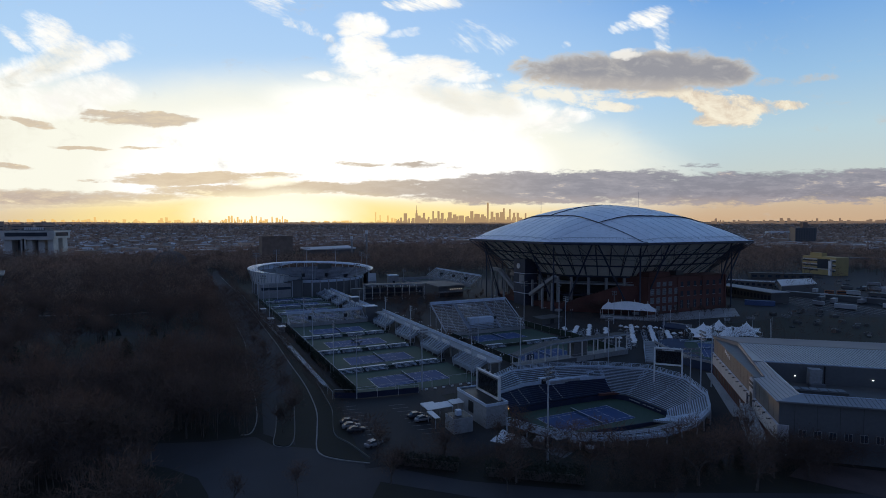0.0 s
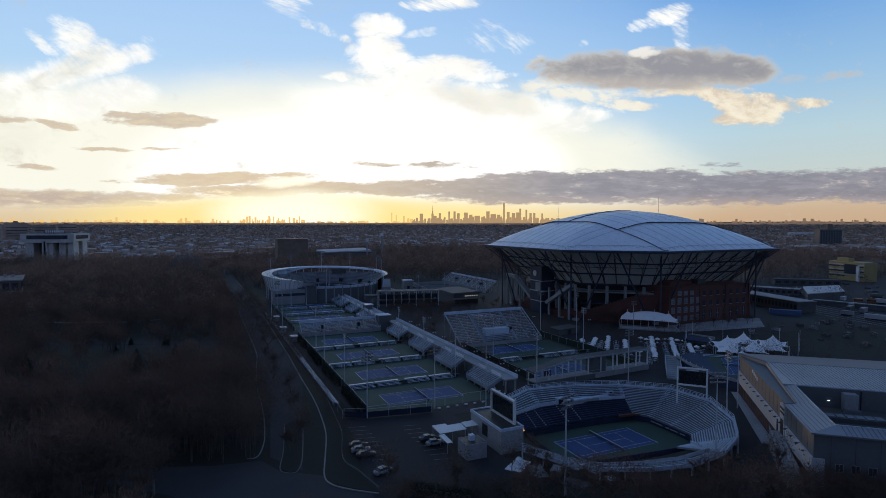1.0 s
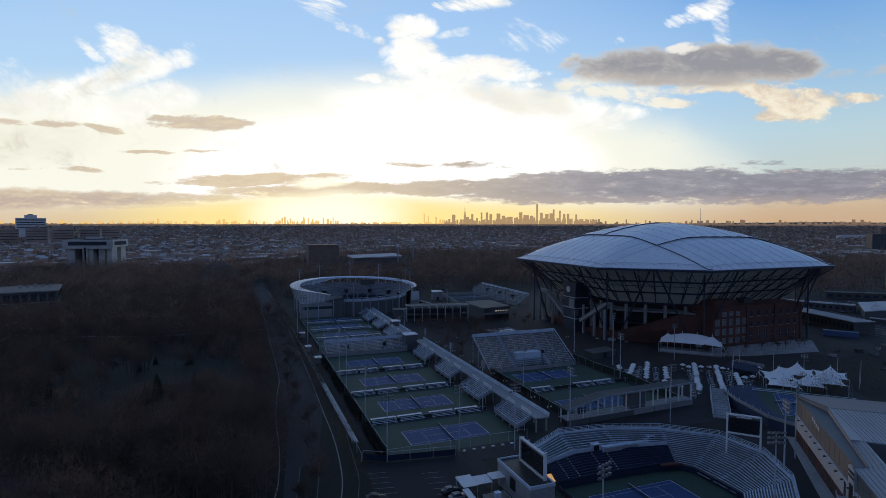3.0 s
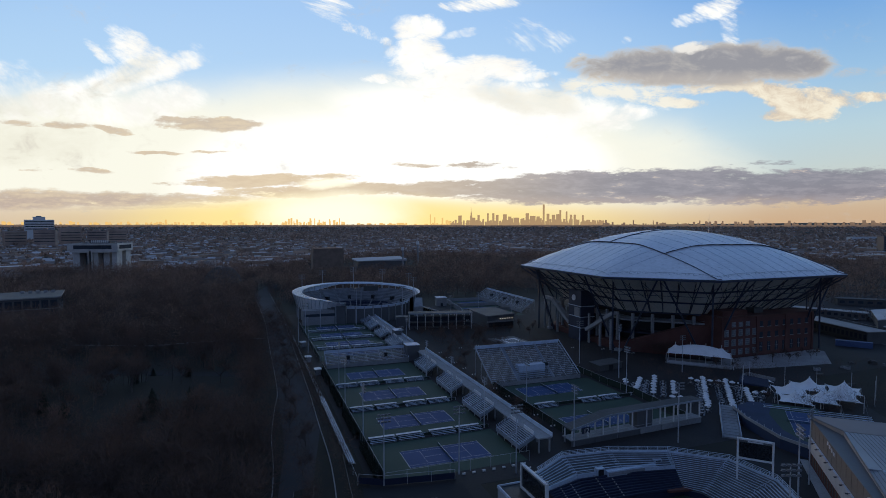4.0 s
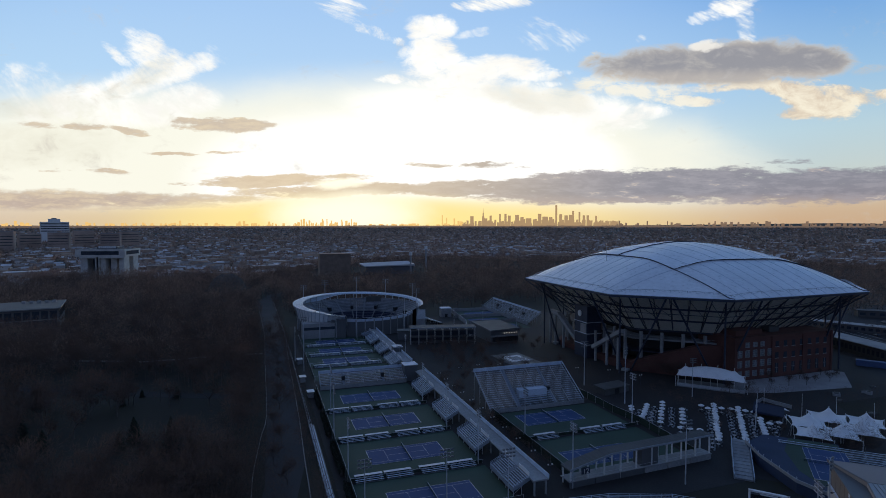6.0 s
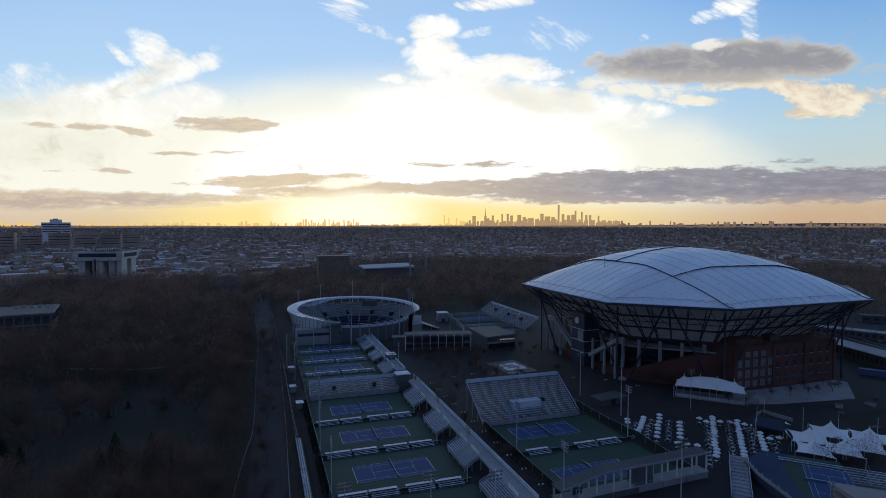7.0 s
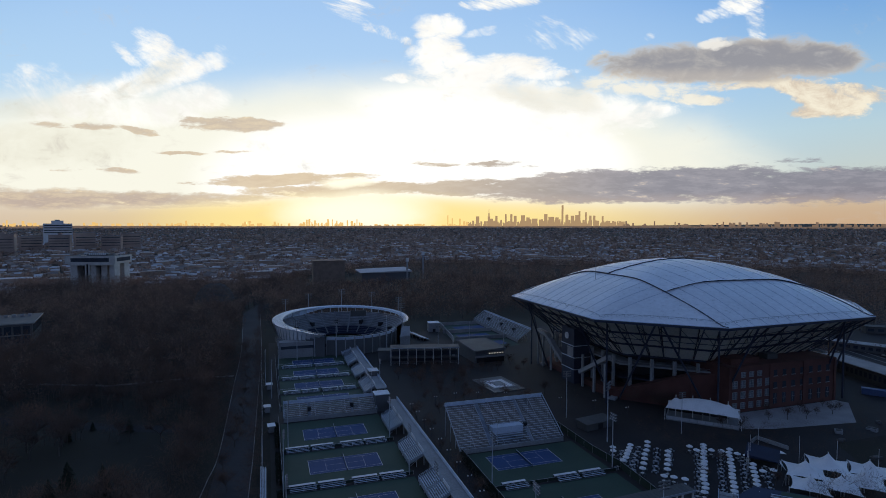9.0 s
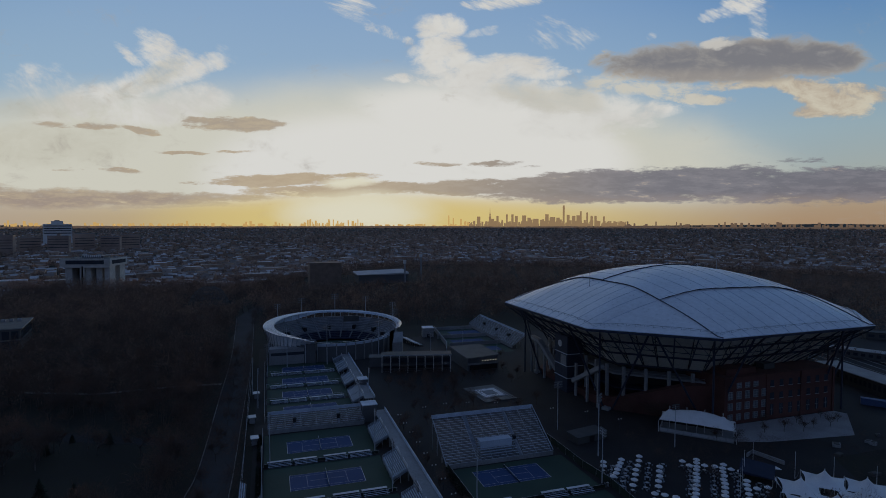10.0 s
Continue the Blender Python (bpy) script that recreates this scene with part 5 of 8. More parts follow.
        for i in range(n):
            part("brace", Geo().beam(o[i].lerp(qs[i], 0.06), o[i + 1].lerp(qs[i + 1], 0.55), 0.2), STEEL, s)
            part("tie", Geo().beam(o[i].lerp(qs[i], 0.45), o[i + 1].lerp(qs[i + 1], 0.45), 0.24), STEEL, s)
    # legs: an upright under each corner of the rim, with raking struts that meet at its foot
    for k in range(8):
        x, y = oct_point(k)
        e, before, after = Vector((x, y, 0)), Vector((*oct_point(k - 1), 0)), Vector((*oct_point(k + 1), 0))
        part("column", Geo().tube((x * 0.875, y * 0.875, 0), (x * 0.875, y * 0.875, RIM_Z - 1), 0.42, k=8), STEEL, s, "dark blue steel column")
        for nb in (before, after):
            short = (nb - e).length < 60
            apex = e.lerp(nb, 0.47 if short else 0.20) * 0.985
            foot = e.lerp(nb, 0.05) * 0.79
            part("raking_strut", Geo().tube((foot.x, foot.y, 0), (apex.x, apex.y, RIM_Z - 1.2), 0.42, k=8), STEEL, s, "slanted dark blue steel leg")
        part("footing", Geo().turned(x * 0.80, y * 0.80, 0, 3.2, 3.2, 1.2, math.degrees(math.atan2(y, x))), CONC, s, "pale concrete footing")
    # core: dark concourse wall, pale columns carrying a slab, brick ramp at the foot
    octs = [oct_point(k) for k in range(8)]
    # the wall's dark colour stands in for shade behind the columns
    part("core_wall", Geo().prism([(x * 0.62, y * 0.62) for x, y in octs], 0, 24), DARK, s, "recessed concourse wall coloured dark for its shade")
    part("concourse_slab", Geo().prism([(x * 0.735, y * 0.735) for x, y in octs], 15.0, 15.7), CONC, s, "pale concrete concourse edge")
    part("concourse_rail", Geo().sweep([(x * 0.73, y * 0.73, 16.7) for x, y in octs + octs[:1]], 0.08, 0.08), GALV, s)
    part("lower_slab", Geo().prism([(x * 0.72, y * 0.72) for x, y in octs], 8.4, 8.9), STEEL, s)
    for k in range(8):
        a, b = Vector((*octs[k], 0)) * 0.74, Vector((*octs[(k + 1) % 8], 0)) * 0.74
        n = 7 if k % 2 == 0 else 4
        for i in range(n):
            p = a.lerp(b, (i + 0.5) / n)
            part("concourse_column", Geo().box(p.x - 0.6, p.y - 0.6, 0, p.x + 0.6, p.y + 0.6, 19.0), CONC, s, "pale concrete column")
    part("brick_terrace", Geo().prism([(x * 0.79, y * 0.79) for x, y in octs], 0, 3.0), BRICK, s, "low red brick terrace")
    # brick ramp wall climbing round the south-west corner, and the wall on to the front building
    a, b = Vector((-64, -36, 0)), Vector((-42, -58, 0))
    g = Geo()
    g.prism([(a.x, a.y), (b.x, b.y), (b.x + 4, b.y + 4), (a.x + 4, a.y + 4)], 0, [4.0, 15.0, 15.0, 4.0])
    part("brick_ramp", g, BRICK, s, "red brick ramp wall with a sloping top")
    part("brick_ramp", Geo().prism([(-42, -58), (-28, -62), (-28, -56), (-38, -54)], 0, 15.0), BRICK, s, "red brick ramp wall")
    part("brick_ramp", Geo().prism([(-67, -20), (-64.2, -36), (-60, -34), (-62, -20)], 0, 4.0), BRICK, s, "low red brick wall")
    # zigzag outside stairs and the service tower with a clock on the west side
    for p, q in (((-68, 23, 19.2), (-68, 4.5, 8.2)), ((-68, -12, 6.9), (-68, -35.5, 19.6)), ((-68, 23, 19.2), (-66, 36, 19.2)), ((-67, 4.5, 8.2), (-67, -4, 3.0))):
        part("outer_stair", Geo().beam(p, q, 2.6, 1.9), CONC, s, "pale outside stair with solid sides")
    for y in (27, 18, -14, -24, -33, 33):
        part("stair_column", Geo().box(-68.5, y - 0.5, 0, -67.5, y + 0.5, 18 if y > 0 else 16), CONC, s, "pale concrete column")
    part("service_tower", Geo().box(-70, -9, 0, -61, 3, 28), STEEL, s, "dark blue service tower")
    for z in (7, 13, 19):
        part("tower_floor_band", Geo().box(-70.2, -9.2, z, -60.9, 3.2, z + 0.4), ALU, s)
    part("tower_screen", Geo().box(-70.25, -8, 13.5, -70.02, -3, 18.4), CONC, s)
    part("clock", Geo().tube((-70.4, -2.2, 23.6), (-70.02, -2.2, 23.6), 1.7, k=20), WHITE, s, "round white clock face")
    for sx, h in ((-52, 12), (30, 14)):
        part("lightning_mast", Geo().tube((sx, 0, roof_z(sx, 0)), (sx, 0, roof_z(sx, 0) + h), 0.18, 0.06), GALV, s)
    return s


great_stadium()


def brick_block():
    """The brick front building with white-barred windows."""
    b = thing("brick_building", "red brick front building with tall white-framed windows", "building", 160, 57)
    part("building_wall", Geo().box(2, 0, 0, 64, 22, 19.6), BRICK, b)
    part("roof_coping", Geo().box(1.8, -0.2, 19.6, 64.2, 22.2, 20.0), BRICK, b)
    for xx in (2.0, 24.5, 44.0, 62.8):
        part("pilaster", Geo().box(xx, -0.45, 0, xx + 1.2, 0, 19.6), BRICK, b)
    part("penthouse", Geo().box(6, 3, 20, 22, 14, 22.5), BRICK, b)
    part("rooftop_unit", Geo().box(30, 6, 20, 36, 11, 22.4), DARKROOF, b)

    def window(x, z, w, h, m=GLASS):
        win = part("window", Geo().box(x - w / 2, -0.06, z, x + w / 2, 0.06, z + h), m, b)
        for i in range(4):
            xx = x - w / 2 + w * i / 3
            part("glazing_bar", Geo().box(xx - 0.08, -0.14, z, xx + 0.08, -0.07, z + h), CONC, win)
        for i in range(4):
            zz = z + h * i / 3
            part("glazing_bar", Geo().box(x - w / 2, -0.15, zz - 0.08, x + w / 2, -0.08, zz + 0.08), CONC, win)

    for i in range(5):
        for k, (z, h) in enumerate(((1.6, 2.7), (6.0, 3.0), (10.6, 3.2), (15.2, 2.2))):
            if (i, k) not in ((0, 3), (4, 3)):
                window(5.4 + i * 4.5, z, 2.5, h, SKY_PANE)
    for i in range(7):
        win = part("window", Geo().box(27 + i * 5.2, -0.06, 2.0, 29.0 + i * 5.2, 0.06, 6.6), GLASS, b)
        part("glazing_bar", Geo().box(27 + i * 5.2, -0.13, 4.3, 29.0 + i * 5.2, -0.07, 4.45), CONC, win)
        part("glazing_bar", Geo().box(27.93 + i * 5.2, -0.13, 2.0, 28.07 + i * 5.2, -0.07, 6.6), CONC, win)
        for z in (9.0, 14.4):
            part("window", Geo().box(27 + i * 5.2, -0.06, z, 29.0 + i * 5.2, 0.06, z + 2.6), GLASS, b)
            part("window_sill", Geo().box(26.8 + i * 5.2, -0.22, z - 0.25, 29.2 + i * 5.2, -0.02, z), CONC, b)
        part("string_course", Geo().box(26.0 + i * 5.2, -0.2, 13.4, 30.0 + i * 5.2, -0.02, 13.7), BRICK, b)


brick_block()
slab("gravel_court", [(153, 42), (166, 38), (204, 33), (226, 52), (224, 56.5), (160, 56.5)], SNOW, "pale gravel terrace in front of the brick building", "terrace", 0.06)


# ================= the far round stadium =================
def round_stadium():
    s = thing("round_stadium", "round tennis stadium with a white pleated outer skin", "stadium", 24, 251)
    R, n = 45.0, 56
    # white crescent skin: wide on the west, thinning to a rim on the east; the south front is low and open
    n = 84
    front_seg = lambda ang: -112 < (math.degrees(ang) + 180) % 360 - 180 < -26
    P = lambda a, r, z: (r * math.cos(a), r * math.sin(a), z)
    for i in range(n):
        a0, a1 = 2 * math.pi * i / n, 2 * math.pi * (i + 1) / n
        mid = (a0 + a1) / 2
        west = max(0.0, math.cos(mid - radians(192)))
        tip = min(1.0, max(0.15, ((-112 - ((math.degrees(mid) + 180) % 360 - 180)) / 22))) if -134 < (math.degrees(mid) + 180) % 360 - 180 < -112 else 1.0
        drop = 0.9 + 8.0 * west ** 1.1 * tip
        wide = 1.0 + 5.4 * west
        back = 16.5 + 2.0 * math.cos(mid - radians(100)) - (1 - tip) * 1.5
        if front_seg(mid):
            p0, p1 = Vector(P(a0, 38.5, 0)), Vector(P(a1, 38.5, 0))
            part("rim_wall", Geo().beam(p0 + Vector((0, 0, 10.4)), p1 + Vector((0, 0, 10.4)), 0.3, 1.7), ALU, s, "pale low rim wall")
            part("rim_rail", Geo().beam(p0 + Vector((0, 0, 12.0)), p1 + Vector((0, 0, 12.0)), 0.12), WHITE, s)
            part("outer_wall", Geo().beam(p0 + Vector((0, 0, 4.7)), p1 + Vector((0, 0, 4.7)), 0.4, 9.4), GREYWALL, s, "grey outer wall bay")
            if i % 2 == 0:
                part("pier", Geo().tube(P(a0, 39.2, 0), P(a0, 39.2, 11.0), 0.35), CONC, s)
            continue
        g = Geo()
        g.face(P(a0, R - wide, back), P(a1, R - wide, back), P(a1, R + 0.6, back + 0.5), P(a0, R + 0.6, back + 0.5))
        g.face(P(a0, R - wide, back - 0.5), P(a1, R - wide, back - 0.5), P(a1, R - wide, back), P(a0, R - wide, back))
        part("canopy_panel", g, FABRIC, s)
        # each pleat is a twisted slat with a dark slit beside it
        da = a1 - a0
        g = Geo()
        g.face(P(a0 - da * 0.9, R - 2.4, back - drop), P(a0 + da * 0.02, R - 2.0, back - drop), P(a0 + da * 0.94, R + 0.7, back + 0.3), P(a0, R + 0.4, back + 0.3))
        part("skin_panel", g, FABRIC, s, "white pleated skin panel")
        part("skin_lining", Geo().face(P(a0, R - 3.0, back - drop), P(a1, R - 3.0, back - drop), P(a1, R - 0.1, back + 0.2), P(a0, R - 0.1, back + 0.2)), ALU, s, "pale lining behind the pleats")
        part("outer_wall", Geo().beam(Vector(P(a0, 42.0, 6.8)), Vector(P(a1, 42.0, 6.8)), 0.4, 13.6), GREYWALL, s, "grey outer wall bay")
        if i % 2 == 0:
            part("column", Geo().tube(P(a0, R - 2.6, 0), P(a0, R - 2.6, back - 0.5), 0.3), GALV, s)
    for i in range(22):
        a = 2 * math.pi * (i + 0.5) / 22
        low = front_seg(a)
        part("aisle", Geo().beam(P(a, 24.2, 2.2), P(a, 37.6, 11.5) if low else P(a, 42.2, 15.0), 0.9, 0.14), ALU_DARK, s, "grey stepped aisle")
        if i % 2 and not low:
            part("tunnel_opening", Geo().turned(32.6 * math.cos(a), 32.6 * math.sin(a), 7.0, 3.0, 2.0, 2.9, math.degrees(a)), DARK, s, "dark stair opening")
    rows = 14
    for i in range(rows):
        r0, z0 = 24 + i * 1.35, 2.0 + i * 0.95
        g = Geo()
        for k in range(84):
            a0, a1 = 2 * math.pi * k / 84, 2 * math.pi * (k + 1) / 84
            if i >= 10 and front_seg((a0 + a1) / 2):
                continue
            g.face(P(a0, r0, z0), P(a0, r0 + 1.35, z0), P(a1, r0 + 1.35, z0), P(a1, r0, z0))
            g.face(P(a0, r0, z0 - 0.95), P(a0, r0, z0), P(a1, r0, z0), P(a1, r0, z0 - 0.95))
        part("seat_tier", g, NAVY if i < 5 else SEATGREY, s, "navy seats" if i < 5 else "grey seats")
    part("arena_floor", Geo().prism([(23 * math.cos(a * math.pi / 16), 23 * math.sin(a * math.pi / 16)) for a in range(32)], 0.04, 0.12), GREEN, s)
    part("court", Geo().box(-12, -5.5, 0.12, 12, 5.5, 0.16), BLUE, s)
    part("entrance_block", Geo().box(-42, -36, 0, -6, -28, 9.5), CONC, s, "pale two-storey entrance block")
    part("entrance_band", Geo().box(-41, -36.15, 5.5, -7, -36.02, 7.2), GLASS, s, "window band")
    part("east_block", Geo().prism([(33, -33), (40, -31), (42, -24), (37, -22)], 0, [8, 8, 13, 13]), CONC, s, "pale stair block")
    part("scoreboard_screen", Geo().box(9, 20, 14, 20, 21, 18), DARKROOF, s, "dark screen")


round_stadium()


# ================= covered galleries =================
def gallery(name, label, x, y, length, depth, z, bays, rz=0, slope_left=False, wall_h=2.6):
    g0 = thing(name, label, "gallery", x, y, 0, rz, "galleries")
    if slope_left:
        part("roof", Geo().prism([(0, 0), (14, 0), (14, depth), (0, depth)], [z - 2.6, z, z, z - 2.6], [z - 2.2, z + 0.4, z + 0.4, z - 2.2]), DARKROOF, g0)
        part("roof", Geo().box(14.02, 0, z, length, depth, z + 0.4), DARKROOF, g0)
    else:
        part("roof", Geo().box(0, 0, z, length, depth, z + 0.5), DARKROOF, g0)
    edge_pts = [(0, -0.08, z - 2.3), (14, -0.08, z + 0.25), (length, -0.08, z + 0.25)] if slope_left else [(0, -0.08, z + 0.25), (length, -0.08, z + 0.25)]
    part("fascia", Geo().sweep(edge_pts, 0.12, 0.55), AISLE, g0, "grey metal roof edge")
    for i in range(int(length / 1.3)):
        xx = 0.6 + i * 1.3
        zz = z + 0.42 - (2.6 * max(0, 1 - xx / 14) if slope_left else 0)
        part("roof_rib", Geo().box(xx - 0.05, 0, zz, xx + 0.05, depth, zz + 0.08), GREYWALL, g0)
    for i in range(bays + 1):
        xx = 0.6 + (length - 1.2) * i / bays
        for yy in (0.5, depth - 0.5):
            part("post", Geo().box(xx - 0.18, yy - 0.18, 0, xx + 0.18, yy + 0.18, z - (2.4 * max(0, 1 - xx / 14) if slope_left else 0)), WHITE, g0)
    part("floor", Geo().box(0, 0, wall_h, length, depth, wall_h + 0.2), CONC, g0) if wall_h else None
    if wall_h:
        n = max(3, int(length // 8))
        for i in range(n):
            part("wall_panel", Geo().box(length * i / n + 0.15, 0.1, 0, length * (i + 1) / n - 0.15, 0.35, wall_h), CONC if i >= n // 2 else GREYWALL, g0)
    for i in range(bays):
        part("rail", Geo().beam((length * i / bays, 0.2, (wall_h or 0) + 1.1), (length * (i + 1) / bays, 0.2, (wall_h or 0) + 1.1), 0.06), GALV, g0)
    return g0


g1 = gallery("covered_gallery", "long grey roofed gallery on slim white posts behind the show court", 36, -8.2, 51.5, 4.6, 7.3, 9, rz=3, slope_left=True, wall_h=1.7)
part("stair_core", Geo().box(25, 0.6, 0, 31, 4.2, 6.9), GREYWALL, g1)
part("sign_panel", Geo().box(3.8, -0.05, 3.4, 6.6, 0.05, 5.2), STEEL, g1)
bpy.context.view_layer.update()


def text(name, body, size, m, parent, at, label=""):
    cu_ = bpy.data.curves.new(name, "FONT")
    cu_.body, cu_.size, cu_.extrude, cu_.align_x = body, size, 0.03, "CENTER"
    cu_.materials.append(m)
    ob = new(name, cu_)
    ob.parent, ob.matrix_basis = parent, at
    return tagged(ob, label)


text("number_sign", "12", 2.0, WHITE, g1, pose(5.2, -0.12, 3.55, 90, 0, 0), "white court number twelve")
g7 = gallery("covered_gallery", "grey flat-roofed gallery in front of the round stadium", 41.8, 179, 40, 9, 9.6, 8, rz=-13.3, wall_h=0)
text("number_sign", "07", 1.6, WHITE, g7, pose(36.6, -0.2, 4.8, 90, 0, 0), "white court number seven")
part("rear_screen", Geo().box(0.6, 6.5, 0, 39.4, 6.8, 7.6), GREYWALL, g7, "grey rear wall")
for k in range(8):
    part("glazed_bay", Geo().box(1.2 + k * 4.85, 6.4, 1.0, 5.4 + k * 4.85, 6.48, 6.8), GLASS, g7)
part("upper_floor", Geo().box(0, 0.4, 4.0, 39.5, 6.4, 4.3), DARKROOF, g7)
part("side_deck", Geo().box(-7.5, 12, 5.6, 0.5, 20, 6.0), DARKROOF, g7, "lower flat roof beside the gallery")
part("side_wall", Geo().box(-7.0, 12.4, 0, 0.1, 19.6, 5.6), GREYWALL, g7)
KX, KY = 99.0, 183.0
t = thing("kiosk_building", "grey flat-roofed pavilion with a lit sign on its front corner", "pavilion", KX, KY, 0, 2)
part("kiosk_wall", Geo().box(-9.6, -14.5, 0, 9.0, 13.5, 7.2), GREYWALL, t)
part("kiosk_roof", Geo().prism([(-10.6, -16.5), (10.6, -13.0), (10.0, 14.5), (-10.0, 14.0)], 7.2, [8.0, 8.0, 8.4, 8.4]), DARKROOF, t)
part("fascia", Geo().sweep([(-10.0, 14.0, 7.9), (-10.7, -16.6, 7.6), (10.7, -13.1, 7.6)], 0.3, 0.8), ALU_DARK, t, "pale roof edge")
part("shop_front", Geo().box(-8.6, -14.75, 0.4, 8.6, -14.55, 3.2), DARK, t, "dark glazed front")
part("counter_band", Geo().box(-9.8, -14.9, 3.4, 9.0, -14.55, 4.4), CONC, t)
MENU = glow("lit sign letters", (1.0, 0.93, 0.8), 0.5)
for i in range(6):
    part("lit_sign", Geo().box(-1.0 + i * 1.7, -14.85 + i * 0.05, 5.2 + 0.1 * (i % 2), -0.3 + i * 1.7, -14.6, 5.75), MENU, t, "small lit sign bar")
# the courts beyond it: walled, with a long stand on the east
for k, (x0, x1, y) in enumerate(((106.7, 137, 288), (99, 137, 257.5), (99.8, 137, 231))):
    single("court_wall", ribbon([(x0, y), (x1, y - 1)], 0.5, 0.0, 2.6), CONC, "pale wall between the far courts", "wall", "structure")
    slab("court_surround", [(x0, y - 26), (136.5, y - 26), (136.5, y - 1.5), (x0, y - 0.5)], GREEN, "dull green far court surround", "court surface", 0.055)
    slab("court_surface", [(x0 + 7, y - 19), (x0 + 31, y - 19), (x0 + 31, y - 8), (x0 + 7, y - 8)], BLUE, "dull blue far hard court", "court surface", 0.07)
single("court_wall", ribbon([(106, 288), (98, 232), (92, 214)], 0.6, 0.0, 3.2), CONC, "pale wall between the far courts", "wall", "structure")
far_stand = stand("court_stand", "long dark grey stand beside the far courts", 84, 0, 1.6, 10, 8.2, 12, 138.5, 255, -90, legs=10)
for dx in (-22, 2, 24):
    part("doorway", Geo().box(dx - 1.4, 4.5, 3.6, dx + 1.4, 6.2, 6.4), DARK, far_stand, "dark stair opening")
blk = thing("stair_block", "pale concrete stair block beside the far courts", "building", 95, 269, 0, -8)
part("building_wall", Geo().box(-4, -4, 0, 4, 4, 6.5), CONC, blk)
part("parapet", Geo().box(-4.2, -4.2, 6.5, 4.2, 4.2, 7.0), ALU, blk)
part("door", Geo().box(-1, -4.1, 0.05, 1, -4.02, 2.4), DARK, blk)
stand("court_stand", "small white bench stand beside the round stadium", 28, 0, 0.6, 6, 2.6, 5, 80, 252, 100, legs=5, wall=False)

# fountain basin on the plaza
f = thing("fountain", "square stone fountain basin with a pale empty bed", "fountain", 85.8, 126.4, 0, 6)
part("basin_rim", Geo().box(-8.6, -12, 0, 8.6, 12, 0.4), GREYWALL, f, "grey stone surround")
part("basin_step", Geo().box(-6.6, -7.2, 0.4, 6.6, 7.2, 0.62), CONC, f)
part("basin_bed", Geo().box(-5.4, -5.8, 0.62, 5.4, 5.8, 0.66), TENT, f, "pale basin bed")
part("nozzle_ring", Geo().box(-3.0, -3.2, 0.66, 3.0, 3.2, 0.75), CONC, f)


# ================= indoor hall =================
def hall():
    """Everything lies in a turned frame: u along the north-west front, v along the south-west front."""
    h = thing("indoor_hall", "large grey metal-clad indoor tennis hall round a sunken courtyard", "building", 47.8, -88.4, 0, 48.5)
    P = lambda u, v: (u, -v)
    Z, L = 12.0, 92.0
    outline = lambda *pts: [P(*p) for p in pts][::-1]
    part("west_wing_wall", Geo().prism(outline((0, 0), (67, 0), (67, L), (32, L), (32, 4.5), (2.7, 4.5), (2.7, L), (0, L)), 0.0, Z - 0.05), GREYWALL, h, "grey metal wall cladding")
    part("courtyard_floor", Geo().box(2.72, -L, 0.0, 31.98, -4.52, 8.0), DARKROOF, h, "dull flat courtyard roof")
    part("courtyard_wall", Geo().box(31.75, -L, 8.0, 31.97, -4.55, Z + 0.7), GREYWALL, h, "plain grey courtyard wall")
    # brick base with dark recesses, white panels above it
    part("brick_base", Geo().box(0.1, -0.02, 0, 66.8, 0.16, 3.4), BRICK, h, "low red brick base")
    for k in range(19):
        part("recess", Geo().box(24 + k * 2.2, 0.17, 0.6, 24.9 + k * 2.2, 0.2, 3.0), DARK, h, "dark recess in the brick")
    for k in range(24):
        if 17.5 < 0.1 + k * 2.8 < 20.5:
            continue
        part("wall_panel", Geo().box(0.1 + k * 2.8, -0.02, 3.42, min(66.9, 2.87 + k * 2.8), 0.3, 7.0), WHITEPANEL, h, "white lower wall panel")
    part("panel_cap", Geo().box(0, -0.02, 7.0, 66.9, 0.42, 7.12), ALU, h)
    part("wall_panel", Geo().box(-0.28, -1.9, 0.5, -0.02, 0.3, 7.0), WHITEPANEL, h, "white lower wall panel")
    for k in range(18):
        part("cladding_joint", Geo().box(3.4 + k * 3.6, -0.01, 7.14, 3.5 + k * 3.6, 0.035, Z - 0.1), DARKROOF, h)
    for k in range(20):
        part("cladding_joint", Geo().box(-0.035, -3 - k * 4.1, 0.3, 0.0, -2.9 - k * 4.1, Z - 0.1), DARKROOF, h)
    # roofs
    part("south_roof", Geo().prism(outline((-0.7, -0.7), (2.8, 4.5), (2.8, L), (-0.7, L)), [Z - 0.1, Z + 0.8, Z + 0.8, Z - 0.1][::-1], [Z + 0.05, Z + 1.0, Z + 1.0, Z + 0.05][::-1]), ROOFMETAL, h, "standing seam metal roof")
    part("west_roof", Geo().prism(outline((-0.7, -0.7), (17.5, -0.7), (17.5, 4.8), (2.8, 4.5)), [Z - 0.1, Z - 0.1, Z + 0.8, Z + 0.8][::-1], [Z + 0.05, Z + 0.05, Z + 1.0, Z + 1.0][::-1]), ROOFMETAL, h, "standing seam metal roof")
    part("west_roof", Geo().prism(outline((17.52, 1.9), (32, 2.9), (32, 5.4), (17.52, 4.8)), [Z - 0.1] * 4, [Z + 1.0, Z + 1.0, Z + 0.55, Z + 0.45]), ROOFMETAL, h, "standing seam metal roof")
    part("north_roof", Geo().prism(outline((32.02, 2.9), (55, 4.5), (55, L), (32.02, L)), Z - 0.1, Z + 1.02), ROOFMETAL, h, "standing seam metal roof")
